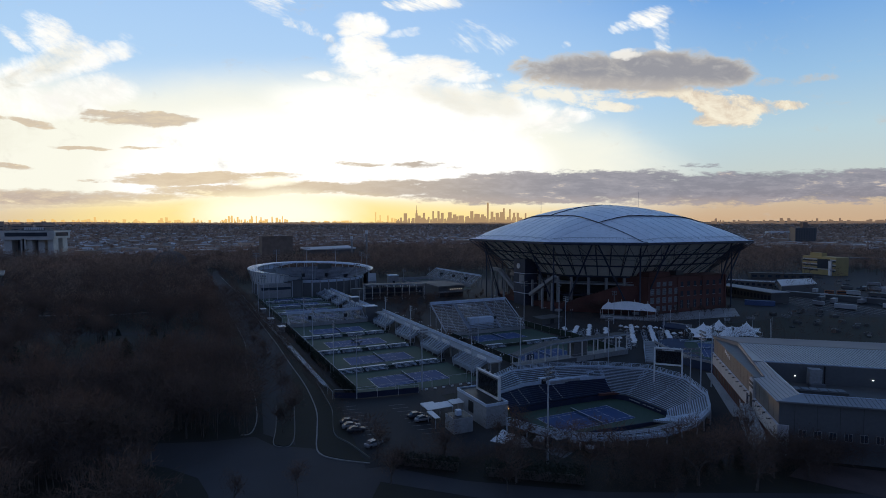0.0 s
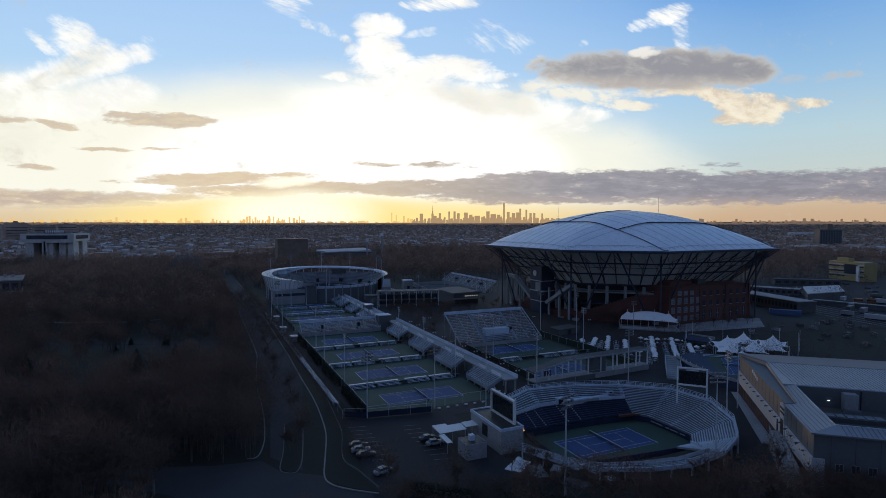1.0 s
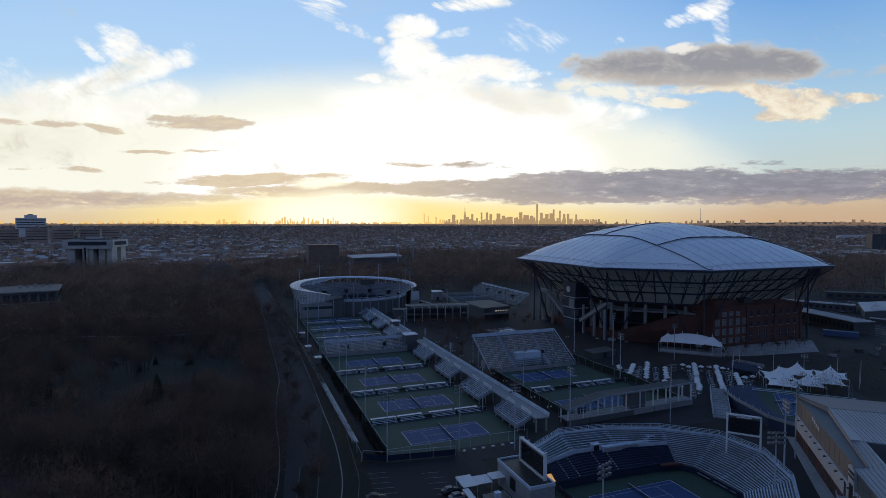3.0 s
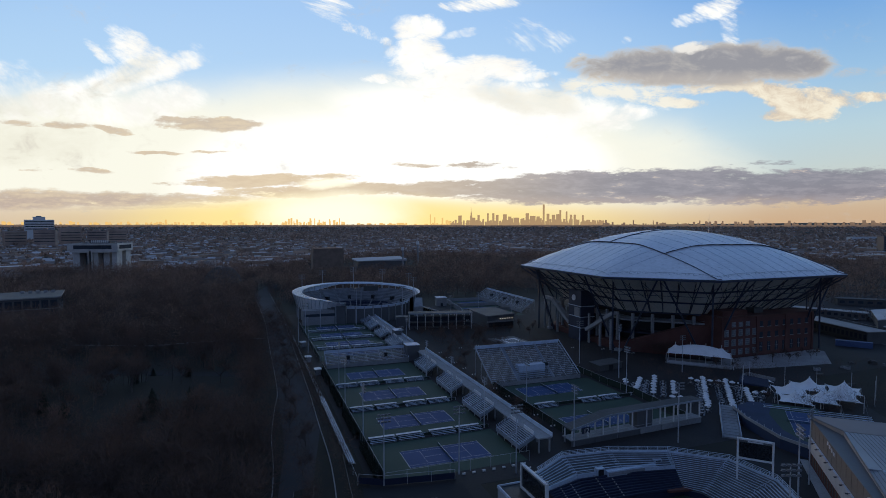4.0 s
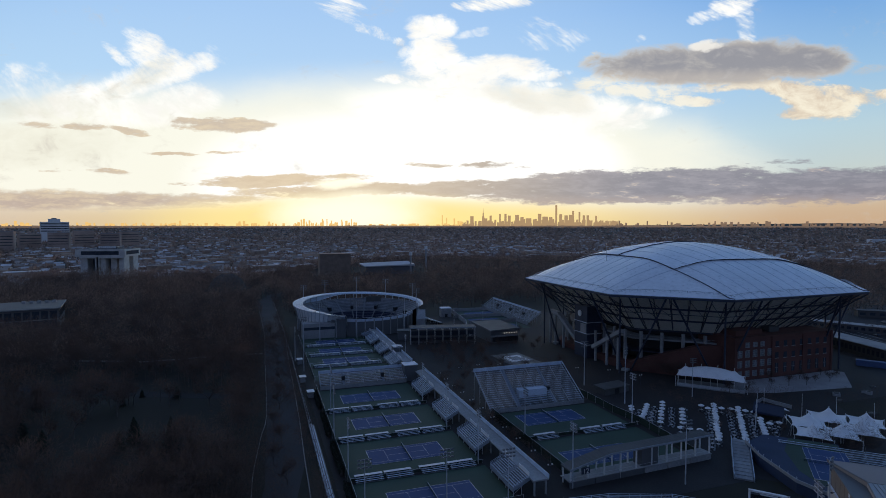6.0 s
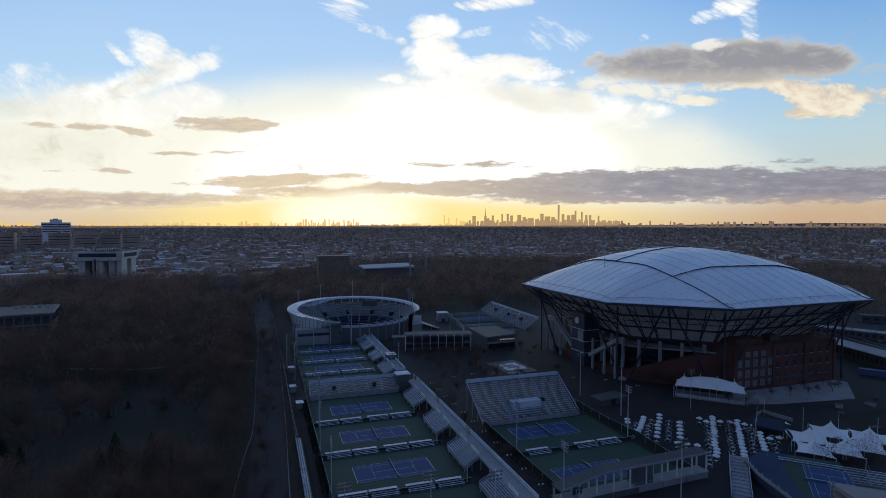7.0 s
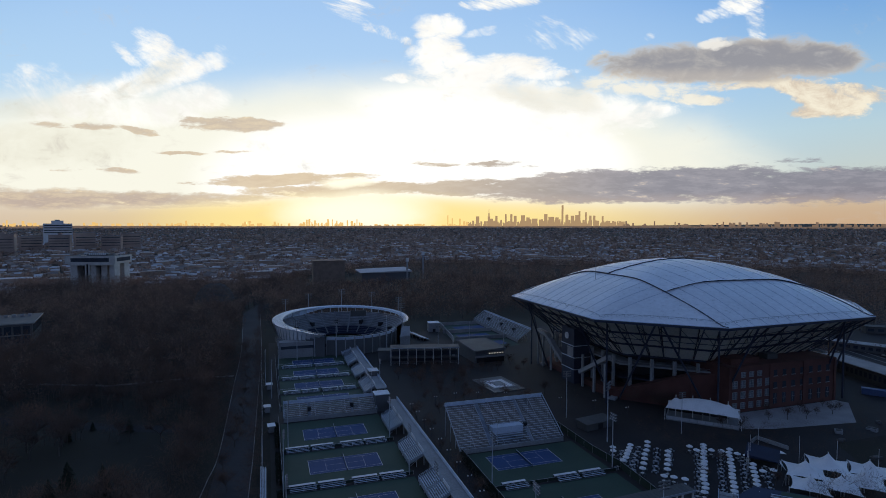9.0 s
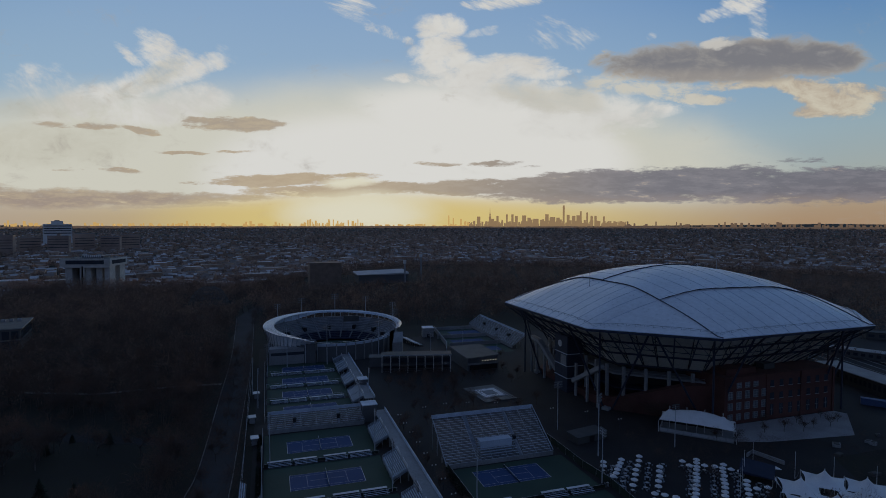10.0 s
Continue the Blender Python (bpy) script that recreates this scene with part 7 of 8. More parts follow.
MASTS = [(-1, -13, 0, 1), (13.2, -17.5, 0, 1), (-20.5, 14.3, 90, 1), (-20.3, 46, 90, 1), (-18, 73.5, 90, 1), (18.5, 14.5, 90, .9), (18.6, 43.8, 90, .9), (18.6, 73.5, 90, .9), (2.2, -70, 20, 1.1), (43.3, -70, -20, 1.1), (63, -57, 60, 1.1),
         (40.5, 27, 90, .95), (37, -8, 90, 1), (84.5, 28.5, 90, 1), (95.3, 47, 40, 1.25), (94, 74, 0, 1.1), (127.5, 45.3, 0, .9), (67.8, -16, 0, 1), (78.8, -48, 30, 1.05), (54, 54, 0, .6),
         (-23, 138, 90, 1), (-25.8, 160, 90, 1), (26.4, 131, 90, .9), (20, 118, 0, .8), (-19, 190, 0, 1), (-8, 208, 0, 1.3), (15, 208, 0, 1.3), (47, 212, 0, 1.3), (62, 236, 0, 1.5), (-12, 282, 0, 1.5), (5, 294, 0, 1.6), (30, 298, 0, 1.7), (52, 290, 0, 1.6), (68, 268, 0, 1.5), (76, 196, 0, 1), (100, 205, 0, 1), (112, 178, 0, 1)]
for x, y, r, sc in MASTS:
    mm = copy_thing(mast, pose(x, y, 0, 0, 0, r))
    mm.scale = (sc, sc, sc)


# ================= trees =================
def grow(rng, g, tips, p, d, length, r, depth):
    q = p + d * length
    g.tube(p, q, r, r * 0.68, k=5 if depth > 1 else 3)
    if depth == 0:
        tips.append((q, d))
        return
    n = rng.choice((2, 3, 3))
    for i in range(n):
        a = rng.uniform(0, 2 * math.pi)
        tilt = rng.uniform(0.35, 0.85)
        side_ = Vector((math.cos(a), math.sin(a), 0))
        nd = (d * math.cos(tilt) + side_ * math.sin(tilt) + Vector((0, 0, 0.12))).normalized()
        grow(rng, g, tips, p.lerp(q, rng.uniform(0.7, 1.0)), nd, length * rng.uniform(0.62, 0.8), r * 0.62, depth - 1)


def make_tree(seed, h):
    """A bare winter tree: trunk and limbs, and an airy crown of fine twigs."""
    rng = random.Random(seed)
    t = thing("tree", "bare brown deciduous tree in winter, standing in the park", "tree", group="park trees")
    g, tips = Geo(), []
    grow(rng, g, tips, Vector((0, 0, -0.3)), Vector((rng.uniform(-.06, .06), rng.uniform(-.06, .06), 1)).normalized(), h * 0.26, h * 0.019, 4)
    part("trunk", g, BARK, t)
    tw = Geo()
    lobes = [(Vector((0, 0, h * 0.62)), h * 0.33, h * 0.36)] + [(Vector((rng.uniform(-.2, .2) * h, rng.uniform(-.2, .2) * h, h * rng.uniform(0.45, 0.75))), h * 0.2, h * 0.2) for _ in range(4)]
    for n in range(950):
        if n % 3 == 0:
            q, d = rng.choice(tips)
            o = q - d * rng.uniform(0, h * 0.1)
            out = d
        else:
            c, rx, rz_ = rng.choice(lobes)
            v = Vector((rng.gauss(0, 1), rng.gauss(0, 1), rng.gauss(0, 1))).normalized() * rng.random() ** 0.45
            o = c + Vector((v.x * rx, v.y * rx, v.z * rz_))
            out = v
        nd = (out * 0.7 + Vector((rng.gauss(0, .5), rng.gauss(0, .5), rng.gauss(0.35, .45)))).normalized()
        ln = h * rng.uniform(0.05, 0.12)
        s_ = nd.cross(Vector((rng.uniform(-1, 1), rng.uniform(-1, 1), rng.uniform(-1, 1)))).normalized() * h * 0.0042
        tw.face(o - s_, o + s_, o + nd * ln)
    part("crown", tw, TWIG, t, "airy crown of fine bare twigs")
    return t


def make_conifer(seed, h):
    rng = random.Random(seed)
    t = thing("conifer", "dark evergreen tree standing in the park", "tree", group="park conifers")
    part("trunk", Geo().tube((0, 0, -0.2), (0, 0, h * 0.9), h * 0.02, h * 0.004), BARK, t)
    g = Geo()
    for i in range(420):
        z = h * (0.08 + 0.9 * rng.random() ** 1.15)
        r = (1 - (z / h) ** 1.6) * h * 0.34 * rng.uniform(0.35, 1.05) + 0.1
        a = rng.uniform(0, 2 * math.pi)
        o, tip = Vector((r * 0.3 * math.cos(a), r * 0.3 * math.sin(a), z)), Vector((r * math.cos(a), r * math.sin(a), z - r * 0.25))
        s_ = Vector((-math.sin(a), math.cos(a), 0)) * h * 0.03
        g.face(o - s_, tip - s_ * 0.3 + Vector((0, 0, -.1)), tip + s_ * 0.3, o + s_)
        g.face(o + Vector((0, 0, h * .02)), tip + Vector((0, 0, -h * .02)), o + Vector((0, 0, -h * .03)))
    part("crown", g, CONIFER, t)
    return t


PROTOS = [make_tree(11 + i, h) for i, h in enumerate((13, 15, 17, 12, 16, 14))]
CONES = [make_conifer(31, 8.0), make_conifer(32, 5.0)]
rng = random.Random(5)
ROADS = [rect(-49, -45, -20, 480), JUNCTION, rect(-62, -140, -30, -45), [(-175, 150), (-138, 130), (-46, 92), (-46, 111), (-138, 156), (-175, 170)], rect(-20, -60, 60, -40), rect(44, -140, 140, -60)]
placed = []


def plant(x, y, protos, sc, used):
    m = pose(x, y, 0, 0, 0, rng.uniform(0, 360))
    pr = rng.choice(protos)
    if pr not in used:
        used.append(pr)
        pr.matrix_basis, ob = m, pr
    else:
        ob = copy_thing(pr, m)
    ob.scale = (sc * rng.uniform(0.9, 1.15), sc * rng.uniform(0.9, 1.15), sc)
    placed.append((x, y))


used = []
tries = 0
while len(placed) < 280 and tries < 6000:
    tries += 1
    x, y = -44 - 150 * rng.random() ** 1.15, -70 + 290 * rng.random()
    if any(inside(x, y, r) for r in ROADS) or any((x - a) ** 2 + (y - b) ** 2 < 38 for a, b in placed):
        continue
    if -115 < x < -55 and 45 < y < 100 and rng.random() < 0.88:
        continue
    plant(x, y, PROTOS, rng.uniform(0.7, 1.12), used)
for x, y in [(-40, -22), (-44, -30), (-40, 0), (-37, 18), (-39, 34), (-36, 50), (-38, 66), (-36, 84), (-37, 100), (-35, 120), (-36, 140), (-35, 160), (-36, 182), (-35, 205), (-36, 230),
             (-28, -52), (-18, -62), (-5, -68), (6, -78), (16, -82), (24, -86), (34, -84), (41, -90), (50, -98), (-46, -62), (12, -92), (-12, -78), (60, -104), (46, -82), (-30, -64), (-58, -60), (2, -60), (-2, -56)]:
    plant(x + rng.uniform(-1, 1), y + rng.uniform(-1, 1), PROTOS, rng.uniform(0.5, 0.75), used)
for x, y in [(10, -80), (18, -84.5), (27, -83), (22, -90), (33, -88), (38, -94), (0, -76), (-8, -74), (30, -96), (44, -97), (14, -87)]:
    plant(x, y, PROTOS, rng.uniform(0.62, 0.85), used)
for x, y in [(33, 6), (34, 22), (33, 40), (34, 58), (35, 76), (34, 92), (45, 95), (52, 118), (60, 104), (66, 120), (48, 135), (58, 140), (72, 140), (40, 150), (44, 112), (66, 92), (88, 98), (100, 104), (108, 160), (112, 150), (120, 190), (50, 160), (57, 158), (63, 163), (70, 160), (76, 156), (52, 150), (60, 149), (67, 151), (74, 147), (55, 128), (64, 130), (70, 136), (46, 142), (80, 150), (88, 152), (96, 150), (104, 140), (72, 112), (80, 104), (64, 110)]:
    plant(x, y, PROTOS, rng.uniform(0.42, 0.6), used)
for x, y in [(172, 46), (180, 44), (188, 42), (196, 44), (204, 43), (212, 46), (178, 52), (194, 50), (210, 52), (125, 2), (139, -8), (131, -10), (146, 44), (152, 40), (120, 18), (108, 12)]:
    plant(x, y, PROTOS, rng.uniform(0.35, 0.5), used)
used2 = []
for x, y, sc in [(-86, 60, 1.3), (-83, 66, 1.1), (-70, 52, 1.5), (-64, 48, 1.3), (-110, 70, 1.2), (-118, 78, 1.0), (-95, 108, .8), (-90, 118, .7), (-76, 112, .7), (-128, 122, .8), (-56, 215, 1.3), (-62, 222, 1.2), (-68, 228, 1.2), (-75, 219, 1.1), (-50, 236, 1.2), (-120, 30, 1.2), (-72, 20, 1.2)]:
    plant(x, y, CONES, sc, used2)


for x, y, sc in [(20, -84, .55), (24, -85, .5), (28, -86, .55), (32, -87, .5), (36, -88, .55), (40, -89, .5), (44, -90, .5), (-112, -44, .9), (-116, -40, 1.0), (-108, -48, .8)]:
    plant(x, y, CONES, sc, used2)


def wood_edge(az):
    """How far the woods reach along a bearing, where the houses begin."""
    return 770 + 380 * min(1.0, max(0.0, (az + 2) / 16))


def far_woods():
    """Bare woods beyond the park: tufts of twigs, too many to count."""
    g, stems = Geo(), Geo()
    rng = random.Random(9)
    n = 0
    while n < 5200:
        d = 90 + 700 * rng.random() ** 1.25
        az = rng.uniform(-38, 74)
        x, y = -40 + d * math.sin(radians(az)), -120 + d * math.cos(radians(az))
        if -50 < x < 300 and y < 310 or (y < 215 and -190 < x < -40 and rng.random() < 0.35) or (-118 < x < -54 and 42 < y < 102):
            continue
        if x > 240 and y < 300 and rng.random() < 0.93:
            continue
        if d > 950 and rng.random() < 0.5:
            continue
        if any(inside(x, y, r) for r in ROADS) or inside(x, y, rect(-262, 600, -182, 690)) or inside(x, y, rect(25, 560, 185, 660)) or math.hypot(x + 72, y - 448) < 33 or inside(x, y, rect(-245, 290, -170, 350)):
            continue
        n += 1
        h = rng.uniform(9, 16)
        z0 = lie(x, y)
        k = 170 if d < 330 else 80 if d < 520 else 36 if d < 800 else 20
        w = h * (0.0050 if d < 330 else 0.010 if d < 520 else 0.016)
        if d < 420:
            stems.tube((x, y, z0 - .3), (x + rng.uniform(-.6, .6), y + rng.uniform(-.6, .6), z0 + h * 0.55), 0.14, 0.05, k=3)
        for _ in range(k):
            v = Vector((rng.gauss(0, 1), rng.gauss(0, 1), rng.gauss(0, 1))).normalized() * rng.random() ** 0.45
            o = Vector((x, y, z0 + h * 0.58)) + Vector((v.x * h * 0.36, v.y * h * 0.36, v.z * h * 0.36))
            e = o + (v + Vector((rng.gauss(0, .6), rng.gauss(0, .6), rng.gauss(0.3, .5)))).normalized() * h * rng.uniform(0.1, 0.22)
            s_ = Vector((rng.gauss(0, 1), rng.gauss(0, 1), rng.gauss(0, 1))).normalized() * w
            g.face(o - s_, o + s_, e)
    def tuft(x, y, h, k, w, spread=0.36, low=0.58, into=None):
        z0 = lie(x, y)
        for _ in range(k):
            v = Vector((rng.gauss(0, 1), rng.gauss(0, 1), rng.gauss(0, 1))).normalized() * rng.random() ** 0.45
            o = Vector((x, y, z0 + h * low)) + v * h * spread
            e = o + (v + Vector((rng.gauss(0, .6), rng.gauss(0, .6), rng.gauss(0.3, .5)))).normalized() * h * rng.uniform(0.1, 0.22)
            s_ = Vector((rng.gauss(0, 1), rng.gauss(0, 1), rng.gauss(0, 1))).normalized() * h * w
            (into or g).face(o - s_, o + s_, e)

    yard = [(228, 10), (262, -10), (600, -60), (640, 60), (480, 135), (400, 160), (330, 150), (285, 110), (240, 60)]
    tones = [Geo(), Geo(), Geo()]
    for i in range(13500):
        az = rng.uniform(-38, 76)
        d = 290 + (wood_edge(az) - 290) * rng.random() ** 0.72
        x, y = -40 + d * math.sin(radians(az)), -120 + d * math.cos(radians(az))
        if (-50 < x < 276 and y < 308) or inside(x, y, yard) or inside(x, y, rect(25, 560, 185, 690)) or math.hypot(x + 72, y - 448) < 33 or inside(x, y, rect(-250, 285, -168, 352)) or inside(x, y, rect(-40, 300, -25, 370)):
            continue
        if math.hypot(x - 499, y - 160) < 45:
            continue
        if inside(x, y, rect(-262, 600, -182, 690)) or inside(x, y, rect(-44, 280, -24, 420)):
            continue
        h = rng.uniform(8, 15) if d < 480 else rng.uniform(12, 19)
        w = 0.009 if d < 550 else 0.014
        tuft(x, y, h, 54 if d < 550 else 34, w, into=rng.choice(tones))
        if rng.random() < 0.6:
            # trunk and two bare limbs catch the light
            z0, lean = lie(x, y), rng.uniform(-0.1, 0.1)
            fork = Vector((x + lean * h * 0.4, y, z0 + h * 0.4))
            stems.tube((x, y, z0 - 0.3), fork, 0.22, 0.16, k=3)
            for sgn in (-1, 1):
                stems.tube(fork, fork + Vector((sgn * h * rng.uniform(0.08, 0.24), rng.uniform(-1.5, 1.5), h * rng.uniform(0.35, 0.5))), 0.15, 0.05, k=3)
    for i in range(130):
        tuft(rng.uniform(-290, -170), rng.uniform(585, 616), rng.uniform(17, 24), 60, 0.010, into=tones[1])
    # the tones of these woods hold the haze in their colour
    for tone, m_, nm in zip(tones, (TWIG_HAZE_WARM, TWIG_HAZE_PALE, TWIG_DARK), ("brown", "pale", "dark")):
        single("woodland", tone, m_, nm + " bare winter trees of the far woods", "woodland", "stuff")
    # thickets along the drive, the median and the foreground
    for i in range(150):
        tuft(-29 + rng.uniform(-1.2, 1.0), rng.uniform(-42, 255), rng.uniform(2.5, 6.5), 90, 0.005)
    for i in range(130):
        tuft(-39.5 + rng.uniform(-3, 3), rng.uniform(-30, 260), rng.uniform(6, 10), 130, 0.0035)
    for i in range(330):
        y = rng.uniform(-5, 470)
        tuft(rng.uniform(-52, -43.5) if rng.random() < 0.65 else rng.uniform(-31.5, -28.5), y, rng.uniform(5, 11), 120, 0.006)
    for i in range(120):
        tuft(-46.5 + rng.uniform(-3, 2), rng.uniform(-12, 260), rng.uniform(7, 12), 150, 0.003)
    for i in range(170):
        t = rng.random()
        tuft(-30 + 34 * t + rng.uniform(-2, 2), -55 - 13 * t + rng.uniform(-2.5, 2), rng.uniform(2, 5), 90, 0.005, low=0.45)
    for i in range(190):
        t = rng.random()
        tuft(6 + 56 * t + rng.uniform(-5, 5), -80 - 14 * t + rng.uniform(-6, 4), rng.uniform(4, 9), 120, 0.004, low=0.5)
    for i in range(60):
        tuft(rng.uniform(40, 62), rng.uniform(-100, -88), rng.uniform(5, 9), 120, 0.004, low=0.5)
    for i in range(60):
        tuft(rng.uniform(40, 130), rng.uniform(84, 165) if rng.random() < .4 else rng.uniform(92, 160), rng.uniform(3, 6), 90, 0.005) if rng.random() < 0.5 else tuft(rng.uniform(42, 75), rng.uniform(88, 160), rng.uniform(4, 7), 110, 0.004)
    for i in range(240):
        t = rng.random()
        x, y = -26 + 76 * t + rng.uniform(-4, 4), -58 - 34 * t + rng.uniform(-13, 9)
        if not inside(x, y, JUNCTION):
            tuft(x, y, rng.uniform(2, 6.5), 110, 0.0045, low=0.45)
    for i in range(150):
        x, y = rng.uniform(-125, -62), rng.uniform(-80, -12)
        if not inside(x, y, JUNCTION) and y < -18 - (x + 102) * 0.78:
            tuft(x, y, rng.uniform(1.5, 4.5), 150, 0.003, low=0.42)
    for i in range(120):
        tuft(rng.uniform(168, 262), rng.uniform(-30, 30), rng.uniform(2, 5), 70, 0.006, low=0.4)
    for i in range(210):
        x, y = rng.uniform(44, 92), rng.uniform(98, 166)
        if not (74 < x and 110 < y < 141):
            tuft(x, y, rng.uniform(4, 8), 110, 0.004)
    for i in range(60):
        tuft(rng.uniform(30, 38), rng.uniform(0, 100), rng.uniform(3.5, 6.5), 100, 0.004)
    for i in range(40):
        tuft(rng.uniform(112, 124), rng.uniform(20, 56), rng.uniform(3, 6), 80, 0.005)
    for i in range(46):
        t = rng.random()
        tuft(128 + 26 * t + rng.uniform(-5, 3), 84 - 20 * t + rng.uniform(-5, 3), rng.uniform(5, 9), 120, 0.005)
    for i in range(120):
        tuft(rng.uniform(150, 250), rng.uniform(-34, 32), rng.uniform(2.5, 6), 80, 0.007, low=0.42)
    for i in range(70):
        tuft(rng.uniform(118, 165), rng.uniform(20, 40), rng.uniform(3, 6), 90, 0.005)
    for i in range(24):
        tuft(rng.uniform(122, 150), rng.uniform(-22, -8), rng.uniform(5, 9), 120, 0.004)
    single("woodland_trunks", stems, BARK, "dark slim trunks of the bare winter woodland", "woodland", "stuff")
    single("woodland", g, TWIG, "brown bare winter woodland round the site", "woodland", "stuff")


far_woods()


# ================= the distant city =================
def suburbs():
    """Houses in rows along streets, a darker and a paler set of roofs, and larger flat-roofed blocks among them."""
    walls, roofs, pale = Geo(), Geo(), Geo()
    rng = random.Random(21)
    c12, s12 = math.cos(radians(14)), math.sin(radians(14))
    for i in range(17500):
        az = rng.uniform(-36, 76)
        d = wood_edge(az) - 20 + (4420 - wood_edge(az)) * rng.random() ** 1.25
        x, y = -40 + d * math.sin(radians(az)), -120 + d * math.cos(radians(az))
        turned_row = math.sin(x * 0.0021) + math.sin(y * 0.0027 + 1.3) > 0.5
        if rng.random() < 0.85:
            # rows of houses back to back, streets between
            a_, b_ = x * c12 + y * s12, -x * s12 + y * c12
            if turned_row:
                a_ = round(a_ / 44) * 44 + rng.choice((-11, 11)) + rng.uniform(-2, 2)
            else:
                b_ = round(b_ / 44) * 44 + rng.choice((-11, 11)) + rng.uniform(-2, 2)
            x, y = a_ * c12 - b_ * s12, a_ * s12 + b_ * c12
        if inside(x, y, rect(-275, 590, -170, 700)):
            continue
        z0 = lie(x, y) - 1
        big_ = rng.random() < 0.05
        sx, sy, h = (rng.uniform(18, 42), rng.uniform(14, 26), rng.uniform(6, 14)) if big_ else (rng.uniform(8, 15), rng.uniform(8, 13), rng.uniform(5.5, 9))
        k_ = max(0.55, 1.0 - max(0, d - 1100) / 5500)
        sx, sy, h = sx * k_, sy * k_, h * (0.4 + 0.6 * k_)
        rot_ = 14 + (90 if turned_row else 0) + rng.uniform(-3, 3)
        walls.turned(x, y, z0, sx, sy, h, rot_)
        c, s_ = math.cos(radians(rot_)), math.sin(radians(rot_))
        L = lambda a, b, z: (x + a * c - b * s_, y + a * s_ + b * c, z)
        zt = z0 + h
        top = pale if rng.random() < (0.6 if big_ else 0.34) else roofs
        if big_ or rng.random() < 0.45:
            top.turned(x, y, zt, sx + 0.3, sy + 0.3, 0.5, rot_)
        else:
            A, B, r_ = sx / 2 + .3, sy / 2 + .3, rng.uniform(2, 3.4)
            top.face(L(-A, -B, zt), L(A, -B, zt), L(A, 0, zt + r_), L(-A, 0, zt + r_))
            top.face(L(A, B, zt), L(-A, B, zt), L(-A, 0, zt + r_), L(A, 0, zt + r_))
            for e in (-A, A):
                walls.face(L(e * 0.98, -B, zt), L(e * 0.98, B, zt), L(e * 0.98, 0, zt + r_))
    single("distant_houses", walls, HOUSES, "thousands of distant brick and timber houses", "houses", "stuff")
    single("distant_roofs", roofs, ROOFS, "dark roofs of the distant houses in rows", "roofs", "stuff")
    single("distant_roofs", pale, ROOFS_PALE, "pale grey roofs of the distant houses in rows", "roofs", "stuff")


suburbs()


def street_trees():
    g = Geo()
    rng = random.Random(4)
    for i in range(11000):
        az = rng.uniform(-36, 76)
        d = wood_edge(az) + (4380 - wood_edge(az)) * rng.random() ** 1.2
        x, y = -40 + d * math.sin(radians(az)), -120 + d * math.cos(radians(az))
        z0, h = lie(x, y), rng.uniform(8, 14)
        for _ in range(7):
            o = Vector((x + rng.uniform(-4, 4), y + rng.uniform(-4, 4), z0 + h * rng.uniform(0.3, 0.8)))
            s_ = Vector((rng.uniform(-1, 1), rng.uniform(-1, 1), rng.uniform(-.5, .5))).normalized()
            g.face(o - s_ * 2.5, o + s_ * 2.5, o + Vector((rng.uniform(-3, 3), rng.uniform(-3, 3), rng.uniform(2, 5))))
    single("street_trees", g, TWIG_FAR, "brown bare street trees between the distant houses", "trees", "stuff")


street_trees()

# towers glow in the colour of the haze before them, set by bearing
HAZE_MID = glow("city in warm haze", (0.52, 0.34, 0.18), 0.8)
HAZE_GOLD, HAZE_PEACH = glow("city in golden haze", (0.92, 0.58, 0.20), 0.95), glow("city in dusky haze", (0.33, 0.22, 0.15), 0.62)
# every tower: bearing in the sky, width, height, as angles seen from the site; the city stands at the limit of sight
FAR = 4750.0


